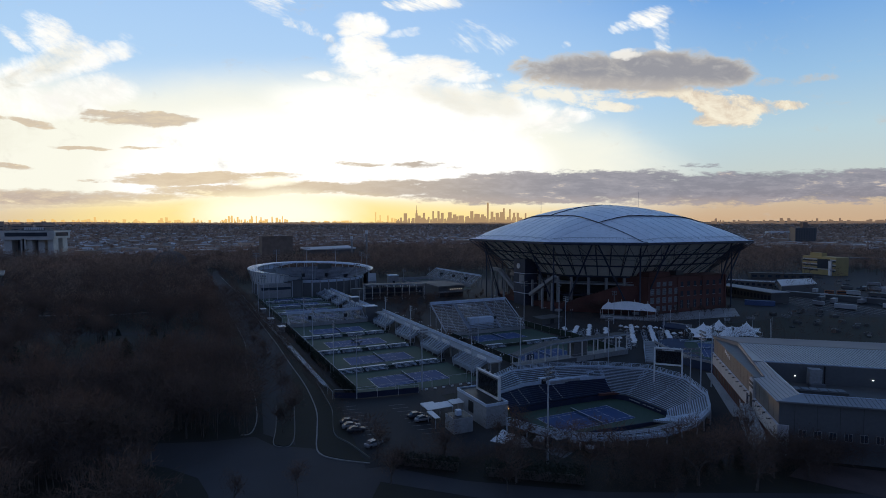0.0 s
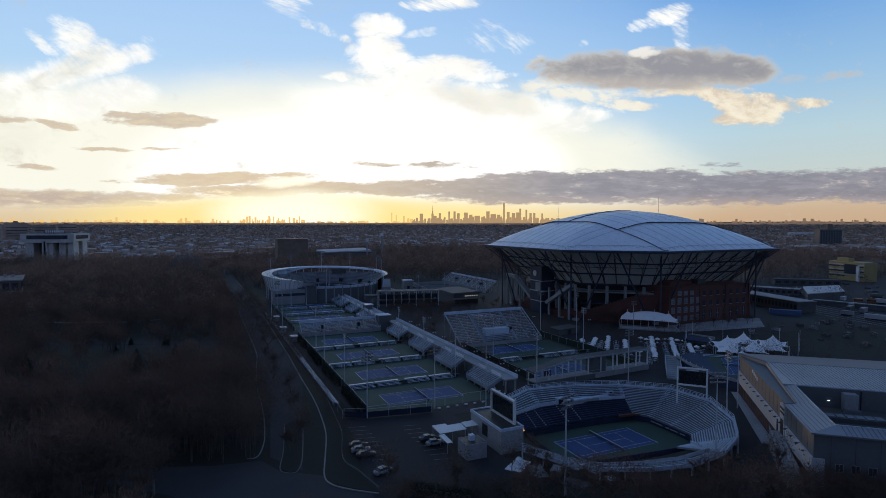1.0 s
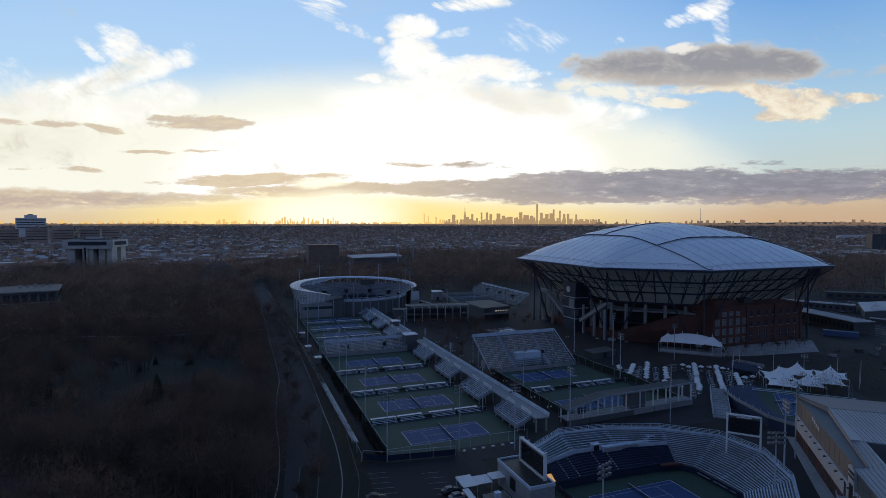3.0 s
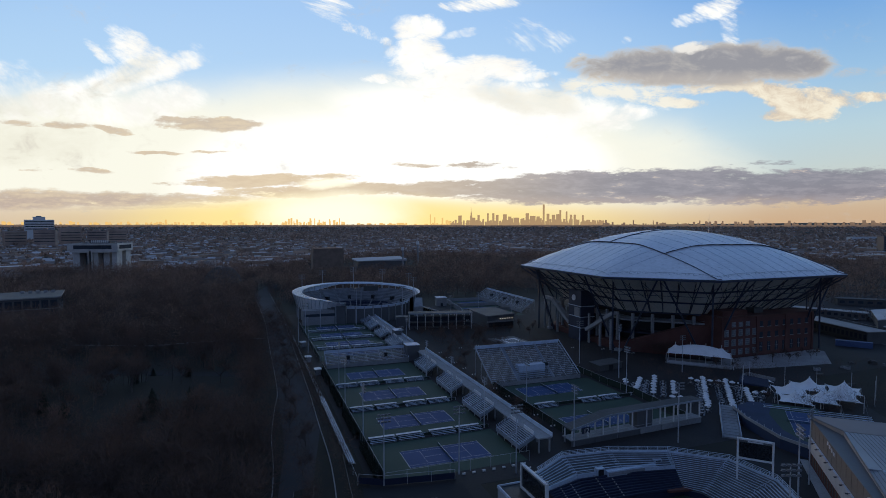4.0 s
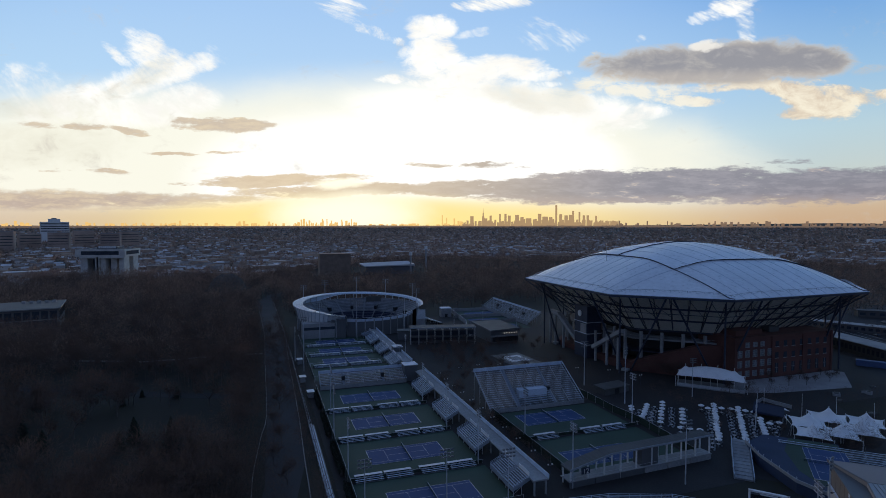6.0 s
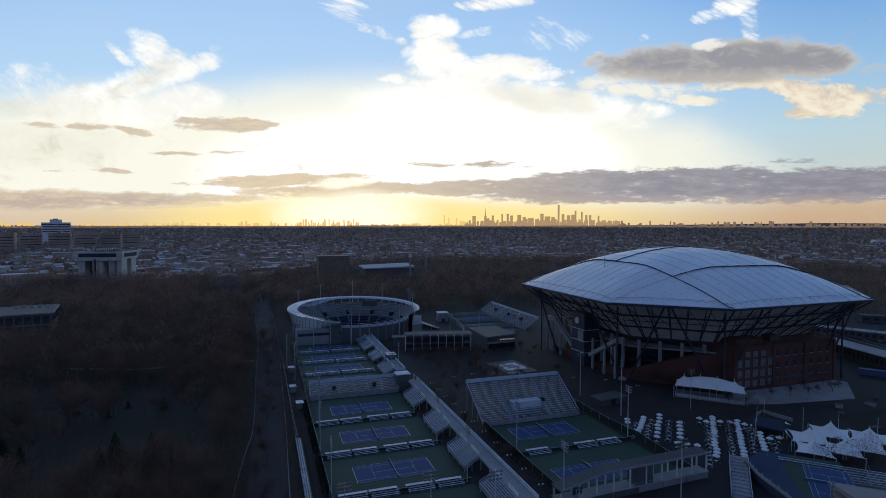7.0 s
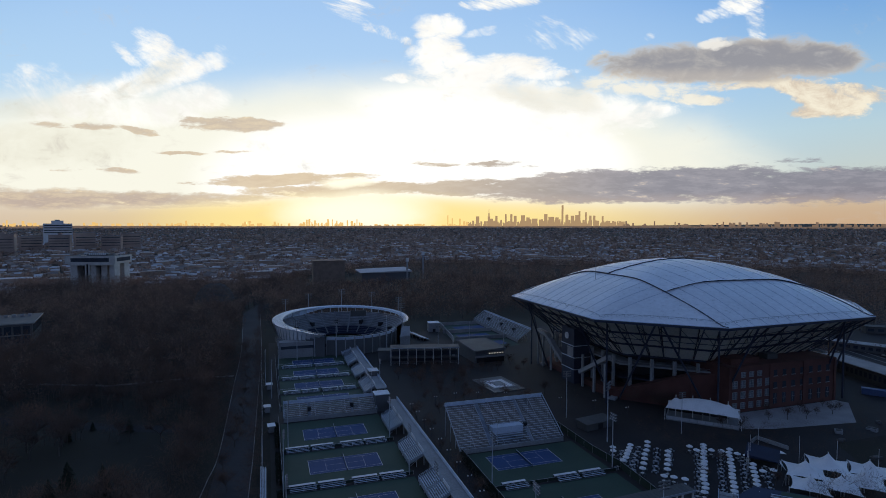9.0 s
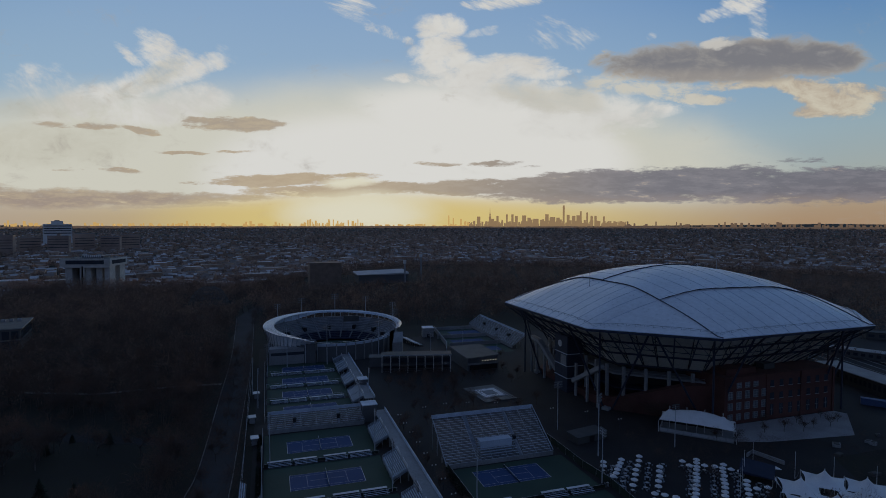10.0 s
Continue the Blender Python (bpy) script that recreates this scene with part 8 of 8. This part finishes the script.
def skyline():
    c = thing("city_skyline", "hazy distant skyline of towers against the sunset", "skyline", kind="backdrop")
    tagged(c, kind="structure")
    rng = random.Random(3)

    low = {}

    def tower(u, wid, top_v, spire=0.0, base_v=-0.012, apart=True):
        az = 19.56 + math.degrees(math.atan(u))
        dist = FAR + rng.uniform(-60, 60)
        k = 1 / math.cos(math.atan(u))
        x, y = -48 + dist * math.sin(radians(az)), -140 + dist * math.cos(radians(az))
        zt, w = 66 + top_v * dist / k * k, wid * dist
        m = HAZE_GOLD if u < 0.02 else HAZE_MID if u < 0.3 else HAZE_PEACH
        g = Geo().turned(0, 0, 66 + base_v * dist, w, w * 0.7, zt - 66 - base_v * dist, -az)
        if spire:
            g.turned(0, 0, zt, w * 0.55, w * 0.4, spire * dist * 0.35, -az)
            g.tube((0, 0, zt + spire * dist * 0.3), (0, 0, zt + spire * dist), w * 0.16, w * 0.03, k=5)
        if apart:
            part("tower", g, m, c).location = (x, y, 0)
        else:
            bag = low.setdefault(m.name, (Geo(), m))[0]
            n0 = len(bag.v)
            bag.v += [(a + x, b + y, z) for a, b, z in g.v]
            bag.f += [tuple(i + n0 for i in f) for f in g.f]

    # midtown cluster, then lower runs to either side
    tower(0.190, 0.0034, 0.0365)
    tower(0.0575, 0.0042, 0.0170, 0.0155)
    tower(0.037, 0.0062, 0.0170)
    for u, w_, v in ((-0.017, .002, .019), (-0.009, .002, .014), (0.005, .003, .013), (0.062, .006, .013), (0.071, .004, .018), (0.088, .003, .021), (0.098, .004, .021), (0.105, .005, .018), (0.119, .007, .019), (0.128, .006, .015), (0.14, .01, .013),
                     (0.160, .006, .021), (0.17, .01, .016), (0.18, .006, .015), (0.198, .005, .020), (0.208, .006, .018), (0.216, .006, .019), (0.2205, .0032, .026), (0.232, .003, .024), (0.240, .004, .018), (0.247, .004, .018), (0.262, .003, .017)):
        tower(u, w_, v)
    for i in range(210):
        u = rng.uniform(0.01, 0.31)
        tower(u, rng.uniform(.0014, .0042), rng.uniform(.003, .013 - 0.03 * abs(u - 0.15)), apart=False)
    for i in range(170):
        u = rng.uniform(0.28, 1.25)
        tower(u, rng.uniform(.0015, .0045), rng.uniform(.001, .004) if rng.random() < .85 else rng.uniform(.004, .008), apart=False)
    for i in range(55):
        u = rng.uniform(-0.29, -0.17)
        tower(u, rng.uniform(.0012, .0034), rng.uniform(.002, .006) if rng.random() < .75 else rng.uniform(.006, .012), apart=False)
    for i in range(190):
        u = rng.uniform(-1.2, -0.3)
        tower(u, rng.uniform(.0015, .0045), rng.uniform(.001, .005) if rng.random() < .88 else rng.uniform(.005, .009), apart=False)
    for i in range(30):
        tower(rng.uniform(-0.15, 0.03), rng.uniform(.003, .008), rng.uniform(.0005, .004), apart=False)
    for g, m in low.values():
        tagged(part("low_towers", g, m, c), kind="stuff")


skyline()


def far_ridge():
    """A strip of far land added at the limit of sight, glowing as haze."""
    r_ = thing("far_ridge", "added strip of far land glowing as haze under the skyline", "backdrop", kind="structure")
    for k, (dist, zt, m) in enumerate(((4450, 64.5, glow("haze glow over far land", (0.20, 0.14, 0.105), 0.8)),)):
        rr = random.Random(17 + k)
        g, pts = Geo(), []
        for i in range(1500):
            az = radians(-44 + 126 * i / 1499)
            bump = 1.6 * math.sin(i * 0.021) + 1.2 * math.sin(i * 0.057 + 2) + rr.choice((0, 0, 0.8, 1.8, 3.0)) + rr.uniform(-0.6, 0.6)
            pts.append((-48 + dist * math.sin(az), -140 + dist * math.cos(az), zt + bump))
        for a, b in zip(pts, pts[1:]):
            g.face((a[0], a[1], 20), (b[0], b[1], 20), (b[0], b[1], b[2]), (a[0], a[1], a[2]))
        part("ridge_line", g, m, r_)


far_ridge()


# ================= buildings round the park =================
def terrace():
    """A raised hall: origin at the corner nearest the courts, x along its long front."""
    b = thing("elevated_hall", "white modern hall raised on broad legs above the trees", "building", -199.1, 624.5, 0, -13.2)
    WHT = mat("weathered white concrete", (0.60, 0.575, 0.53), 0.8, vary=0.15)
    W, D, Z0, Z1 = 57.6, 42.3, 32.6, 42.0
    part("upper_storey", Geo().box(-W, 0, Z0, 0, D, Z1), WHT, b)
    part("roof_deck", Geo().box(-W + 0.6, 0.6, Z1, -0.6, D - 0.6, Z1 + 0.12), DARKROOF, b)
    part("dark_band", Geo().box(-W * 0.88, -0.25, Z0 + 2.6, -W * 0.12, -0.03, Z1 - 2.2), GLASS, b, "dark ribbon window")
    part("dark_band", Geo().box(0.03, 4.5, Z0 + 2.6, 0.25, D - 5, Z1 - 2.2), GLASS, b, "dark ribbon window")
    for k in range(9):
        xx = -W * (0.86 - 0.09 * k)
        part("mullion", Geo().box(xx - 0.12, -0.36, Z0 + 2.6, xx + 0.12, -0.26, Z1 - 2.2), STEEL, b)
    # two storeys of white frames between the legs, with a dark slot near the middle
    for x0, x1, y0, y1 in ((-53, -45, 3, 16), (-53, -45, 27, 40), (-29.5, -24, 3, 16), (-19, -12, 6, 18), (-8, -2, 3, 16), (-9, -2, 27, 40), (-30, -24, 27, 40)):
        part("leg", Geo().box(x0, y0, 0, x1, y1, Z0), WHT, b)
    part("dark_slot", Geo().box(-33.6, 2.2, 0, -30.6, 8, Z0 + 2.5), DARK, b, "dark recessed slot")
    for xx in (-34.4, -30.55):
        part("fin", Geo().box(xx, -0.5, 0, xx + 0.8, 3, Z0), WHT, b)
    part("hanging_frame", Geo().box(-53, -0.4, Z0 - 1.6, -34.5, 2.0, Z0 - 0.05), WHT, b)
    part("hanging_frame", Geo().box(-29.6, -0.4, Z0 - 1.6, -1, 2.0, Z0 - 0.05), WHT, b)
    part("core", Geo().box(-44, 14, 0, -14, 30, Z0 - 0.1), GREYWALL, b)
    part("roof_plant", Geo().box(-38, 12, Z1, -14, 30, Z1 + 2.6), GREYWALL, b)
    for k in range(9):
        part("roof_lettering", Geo().box(-34 + k * 2.3, 7.6, Z1 + 1.0, -32.4 + k * 2.3, 7.9, Z1 + 3.8), WHITE, b, "illegible pale lettering bar")
    for k in range(10):
        part("roof_unit", Geo().box(-54 + k * 5.4, 20 + 5 * (k % 3), Z1, -51.6 + k * 5.4, 22.5 + 5 * (k % 3), Z1 + 1.2 + 0.5 * (k % 2)), CONC, b, "rooftop unit")


terrace()
b = thing("museum_building", "long low pale museum building among bare trees", "building", -205, 318, 0, 12)
part("building_wall", Geo().box(-60, -16, 0, 27, 30, 13.6), GREYWALL, b)
part("roof", Geo().box(-61, -17, 13.6, 28, 31, 14.6), DARKROOF, b)
part("roof_edge", Geo().box(-61.2, -17.2, 14.0, 28.2, -17.02, 14.8), CONC, b, "pale roof edge")
part("roof_edge", Geo().box(28.02, -17.2, 14.0, 28.2, 31, 14.8), CONC, b, "pale roof edge")
part("ground_band", Geo().box(-60.2, -16.25, 6.4, 27.2, -16.03, 7.0), CONC, b)
for k in range(5):
    part("roof_unit", Geo().box(2 + k * 4.6, 18, 14.6, 4.4 + k * 4.6, 20, 16.2), CONC, b, "rooftop unit")
for i in range(17):
    part("window", Geo().box(-58 + i * 5, -16.15, 1.5, -54.2 + i * 5, -15.9, 6.2), GLASS, b)
    part("window", Geo().box(-58 + i * 5, -16.15, 7.2, -54.2 + i * 5, -15.9, 12.6), GLASS, b)
for i in range(9):
    part("window", Geo().box(26.9, -14 + i * 5, 7.2, 27.15, -10.2 + i * 5, 12.6), GLASS, b)
d = thing("aviary_dome", "geodesic mesh dome among bare trees", "dome", -74, 462, 2)
g = Geo()
for k in range(5):
    e0, e1 = radians(k * 15), radians((k + 1) * 15)
    for i in range(20):
        a0, a1 = 2 * math.pi * i / 20, 2 * math.pi * (i + 1) / 20
        P = lambda a, e: (18.5 * math.cos(a) * math.cos(e), 18.5 * math.sin(a) * math.cos(e), 20.5 * math.sin(e))
        g.beam(P(a0, e0), P(a1, e0), 0.25).beam(P(a0, e0), P(a0, e1), 0.2).beam(P(a0, e0), P(a1, e1), 0.2)
part("lattice", g, GREYWALL, d)
b = thing("brick_slab_block", "plain dark brown brick block behind the woods", "building", 52, 590)
part("building_wall", Geo().box(-20, 0, 0, 20, 26, 33), BROWNBLOCK, b)
part("parapet", Geo().box(-20.3, -0.3, 33, 20.3, 26.3, 33.8), BROWNBLOCK, b)
b = thing("exhibition_hall", "long grey hall with a bright white low roof", "building", 138, 640)
part("hall_wall", Geo().box(-36, 0, 0, 34, 40, 12), GREYWALL, b)
part("hall_roof", Geo().prism([(-38, -2), (36, -2), (36, 42), (-38, 42)], [12] * 4, [12.6, 14.5, 16.5, 14.5]), WHITEPANEL, b)
for x, y, h in ((168, 640, 32), (196, 655, 40)):
    b = thing("chimney_mast", "slim pale tower above the woods", "tower", x, y)
    part("shaft", Geo().tube((0, 0, 0), (0, 0, h), 1.6, 1.2, k=8), CONC, b)
    part("cap", Geo().tube((0, 0, h - 5), (0, 0, h), 2.3, k=8), WHITE, b)
b = thing("yellow_building", "yellow clad office block with grey window bands", "building", 499, 160, 0, -104.5)
part("building_wall", Geo().box(-22, 0, 0, 16, 14, 17.5), YELLOW, b)
part("upper_storey", Geo().box(-15, 2, 17.5, -2, 8, 21), YELLOW, b)
for z in (3.6, 8.2, 12.8):
    part("window_band", Geo().box(-21.5, -0.25, z, -4, -0.05, z + 1.3), GLASS, b)
    part("window_band", Geo().box(12, -0.25, z, 15.5, -0.05, z + 1.3), GLASS, b)
    part("pale_band", Geo().box(-21.8, -0.2, z + 1.5, 15.8, -0.06, z + 2.6), WHITEPANEL, b)
    part("side_band", Geo().box(-22.25, 1, z, -22.05, 13, z + 1.3), GLASS, b)
part("glazed_corner", Geo().box(-3.6, -1.2, 6.5, 9, -0.02, 15.5), GLASS, b)
part("white_stair", Geo().box(9, -1.6, 0, 11.8, -0.02, 14), WHITE, b)
b = thing("apartment_block", "grey brick apartment tower beyond the rail yard", "building", 1184, 583, 5, -25.5)
part("building_wall", Geo().box(-23.5, 0, 0, 23.5, 20, 37), GREYWALL, b)
part("roof_house", Geo().box(-4, 5, 37, 7, 14, 49), BROWNBLOCK, b)
for i in range(8):
    for k in range(8):
        part("window", Geo().box(-21.5 + i * 5.6, -0.3, 3 + k * 4.2, -19 + i * 5.6, -0.05, 5 + k * 4.2), GLASS, b)
b = thing("white_office_block", "long white office building far beyond the woods", "building", 1838, 1050, 0, -26)
part("building_wall", Geo().box(-46, 0, 0, 40, 30, 26), WHITE, b)
for z in (8, 15):
    part("window_band", Geo().box(-44, -0.4, z, 30, -0.1, z + 3), GLASS, b)
b = thing("office_block", "pale stepped office building on the horizon of the suburbs", "building", -690, 2020, 0, 20)
part("building_wall", Geo().box(-40, 0, 5, 40, 30, 82), WHITE, b)
part("upper_storey", Geo().box(-17, 4, 82, 16, 24, 92), WHITE, b)
part("roof_house", Geo().box(-8, 8, 92, 6, 18, 95), CONC, b)
for z in (50, 58, 66, 74):
    part("window_band", Geo().box(-38, -0.4, z, 38, -0.1, z + 3.2), GLASS, b)


# an estate of tall brown slabs before the office building
for k, (az, d_) in enumerate(((-25, 1690), (-23, 1740), (-21, 1700), (-19.1, 1760), (-17.2, 1720), (-15.3, 1770), (-13.4, 1740), (-11.8, 1800))):
    x, y = -24 + d_ * math.sin(radians(az)), -125 + d_ * math.cos(radians(az))
    b = thing("apartment_slab", "tall dull brown brick apartment slab far beyond the woods", "building", x, y, lie(x, y) - 2, -az + (14 if k % 2 else -20), "apartment slabs")
    hh = 44 + 4 * (k % 3)
    part("building_wall", Geo().box(-24, 0, 0, 24, 16, hh), SLABBRICK, b)
    part("roof_house", Geo().box(-4, 4, hh, 4, 12, hh + 5), SLABBRICK, b)
    part("parapet", Geo().box(-24.3, -0.3, hh, 24.3, 0.1, hh + 1), CONC, b)
    for z in range(4):
        part("window_band", Geo().box(-22, -0.4, 18 + z * 7, 22, -0.1, 19.6 + z * 7), GLASS, b)


# rail yard and parking on the east
slab("rail_yard", [(235, 22), (262, 0), (600, -40), (640, 120), (480, 200), (330, 190), (300, 95)], ASPHALT, "dark asphalt depot and rail yard", "yard", 0.04)
YARDROOF = mat("pale depot roof", (0.30, 0.30, 0.31), 0.7, vary=0.2)


def shed(x, y, w, dd, h, r, label, wall, roof, bays=0):
    b = thing("depot_shed", label, "shed", x, y, 0, r, "depot sheds")
    part("shed_wall", Geo().box(-w / 2, -dd / 2, 0, w / 2, dd / 2, h), wall, b)
    part("shed_roof", Geo().box(-w / 2 - .4, -dd / 2 - .4, h, w / 2 + .4, dd / 2 + .4, h + 0.4), roof, b)
    for k in range(bays):
        xx = -w / 2 + w * (k + 0.5) / bays
        part("window", Geo().box(xx - w / bays * 0.28, -dd / 2 - 0.08, h * 0.35, xx + w / bays * 0.28, -dd / 2 - 0.01, h * 0.75), GLASS, b)


shed(276, 79, 52, 13, 6.5, -103.7, "long dark two-storey depot building with a pale flat roof", DARKROOF, YARDROOF, 18)
shed(336, 128, 46, 9, 4.5, -62, "long low depot shed with a pale roof", GREYWALL, YARDROOF, 12)
shed(318, 46, 60, 3, 3.0, -75, "long grey depot wall with a narrow pale coping", GREYWALL, CONC)
shed(330, 20, 26, 9, 6.0, -75, "dull grey plant building beside the tracks", GREYWALL, DARKROOF, 5)
shed(420, 150, 50, 9, 5, -40, "long low dark depot shed", DARKROOF, DARKROOF, 8)
b = thing("depot_shed", "broad low depot shed with a white flat roof", "shed", 355, 96, 0, 0, "depot sheds")
corners = [(-38, -13), (0, -15), (38, 11), (2, 16)]
part("shed_wall", Geo().prism([(x * .98, y * .98) for x, y in corners], 0, 5.2), GREYWALL, b)
part("shed_roof", Geo().prism(corners, 5.2, 5.7), WHITEPANEL, b)
cont = thing("shipping_container", "dull blue steel container beside the brick building", "container", 251, 54, 0, -52, "containers")
part("container_body", Geo().box(-8, -1.5, 0, 8, 1.5, 3.0), DEPOTBLUE, cont)
for k in range(16):
    part("rib", Geo().box(-7.8 + k, -1.58, 0.2, -7.5 + k, -1.5, 2.9), DEPOTBLUE, cont)
rng_y = random.Random(15)
for k in range(34):
    x, y = rng_y.uniform(172, 258), rng_y.uniform(-28, 30)
    cr = thing("equipment_crate", "weathered crate or machine standing on rough ground", "crate", x, y, 0, rng_y.uniform(0, 90), "yard clutter")
    a_, b_2, c_2 = rng_y.uniform(0.7, 2.6), rng_y.uniform(0.7, 1.3), rng_y.uniform(0.6, 1.7)
    part("crate_body", Geo().prism(rect(-a_, -b_2, a_, b_2), 0.0, [c_2, c_2, c_2 * 0.8, c_2 * 0.8]), rng_y.choice((GREYWALL, DARKROOF, BROWNBLOCK, DARKROOF, CONC)), cr)
    part("lid", Geo().box(-a_ * 0.8, -b_2 * 0.7, c_2 * 0.9, a_ * 0.6, b_2 * 0.7, c_2 * 1.1), DARKROOF, cr)
for k in range(34):
    x, y = rng_y.uniform(262, 430), rng_y.uniform(6, 120)
    if not inside(x, y, [(262, 30), (300, 0), (440, -10), (450, 100), (400, 140), (365, 135), (396, 100), (330, 72), (300, 62)]):
        continue
    tr = thing("box_trailer", "pale box trailer parked in the depot yard", "trailer", x, y, 0, rng_y.choice((-75, 15)) + rng_y.uniform(-6, 6), "parked trailers")
    L_ = rng_y.uniform(6, 12)
    part("trailer_body", Geo().box(-L_ / 2, -1.25, 0.9, L_ / 2, 1.25, rng_y.uniform(2.8, 3.7)), rng_y.choice((WHITEPANEL, CONC, GREYWALL, YARDROOF)), tr)
    part("chassis", Geo().box(-L_ / 2 + 0.3, -1.0, 0.35, L_ / 2 - 0.3, 1.0, 0.88), DARK, tr)
for k in range(3):
    bus = thing("bus", "long orange bus parked in the depot yard", "bus", 345 + k * 4.5, 67 - k * 5.5, 0, -52, "parked buses")
    part("bus_body", Geo().box(-2.6, -1.25, 0.4, 2.6, 1.25, 2.9), ORANGE, bus)
    part("window_band", Geo().box(-2.5, -1.3, 1.5, 2.5, -1.26, 2.2), GLASS, bus)
for k in range(7):
    single("rail_track", Geo().beam((262 + k * 5, 8 - k * 1.5, 0.1), (300 + k * 9, 175, 0.1), 0.5, 0.18), KERB, "pale rail track across the depot yard", "track", "structure")
v = thing("rail_viaduct", "long dark elevated railway on steel bents", "viaduct", 640, 190, 0, -52)
part("deck", Geo().box(-60, -5, 9, 200, 5, 11), GREYWALL, v)
for i in range(14):
    part("bent", Geo().box(-59 + i * 19, -4.5, 0, -57 + i * 19, 4.5, 9), STEEL, v)


# ================= cars =================
def make_car(paint, label):
    c = thing("car", label, "car", group="parked cars")
    # lower body with rounded nose and tail, glasshouse, and a roof panel on it
    body = Geo()
    rows = []
    for x, w_, top in ((-2.28, 0.62, 0.72), (-2.15, 0.80, 0.92), (-1.6, 0.88, 0.98), (-0.5, 0.90, 0.96), (0.9, 0.90, 0.93), (1.7, 0.86, 0.86), (2.12, 0.76, 0.74), (2.26, 0.58, 0.60)):
        rows.append([(x, -w_, 0.34), (x, -w_, top - 0.22), (x, -w_ * 0.9, top), (x, 0, top + 0.03), (x, w_ * 0.9, top), (x, w_, top - 0.22), (x, w_, 0.34), (x, -w_, 0.34)])
    body.grid(rows)
    body.face(*rows[0][:7]).face(*reversed(rows[-1][:7]))
    part("body", body, paint, c, smooth=True)
    cabin = Geo()
    lo, hi = [(-1.75, -0.76, 0.95), (0.95, -0.76, 0.93), (0.95, 0.76, 0.93), (-1.75, 0.76, 0.95)], [(-1.2, -0.62, 1.42), (0.25, -0.62, 1.42), (0.25, 0.62, 1.42), (-1.2, 0.62, 1.42)]
    for i in range(4):
        j = (i + 1) % 4
        cabin.face(lo[i], lo[j], hi[j], hi[i])
    part("glasshouse", cabin, GLASS, c, "dark car windows")
    part("roof", Geo().prism([(-1.22, -0.64), (0.27, -0.64), (0.27, 0.64), (-1.22, 0.64)], 1.42, 1.47), paint, c)
    for x in (-1.4, 1.4):
        for y in (-0.8, 0.8):
            part("wheel", Geo().tube((x, y - 0.1, 0.33), (x, y + 0.1, 0.33), 0.33, k=10), DARK, c)
    return c


car_w, car_d = make_car(mat("white car paint", (0.22, 0.22, 0.23), 0.25, vary=0.05, bump=0), "white parked car on the asphalt"), make_car(mat("dark car paint", (0.035, 0.038, 0.048), 0.25, vary=0.05, bump=0), "dark parked car on the asphalt")
car_w.matrix_basis, car_d.matrix_basis = pose(-28.4, -33.4, 0.05, 0, 0, -8), pose(-28.2, -30.5, 0.05, 0, 0, -8)
copy_thing(car_d, pose(-28.0, -36.4, 0.05, 0, 0, -8))
copy_thing(car_w, pose(-27.0, -46.0, 0.05, 0, 0, 20))
copy_thing(car_d, pose(-11.5, -33.4, 0.05, 0, 0, 5))
copy_thing(car_w, pose(-11.0, -36.6, 0.05, 0, 0, 5))
rng = random.Random(77)
for i in range(90):
    x, y = rng.uniform(300, 480), rng.uniform(-20, 180)
    if inside(x, y, [(300, 15), (560, -30), (600, 110), (470, 180), (340, 165)]):
        copy_thing(rng.choice((car_w, car_d, car_d)), pose(x, y, 0.05, 0, 0, rng.choice((-20, 70)) + rng.uniform(-4, 4)))
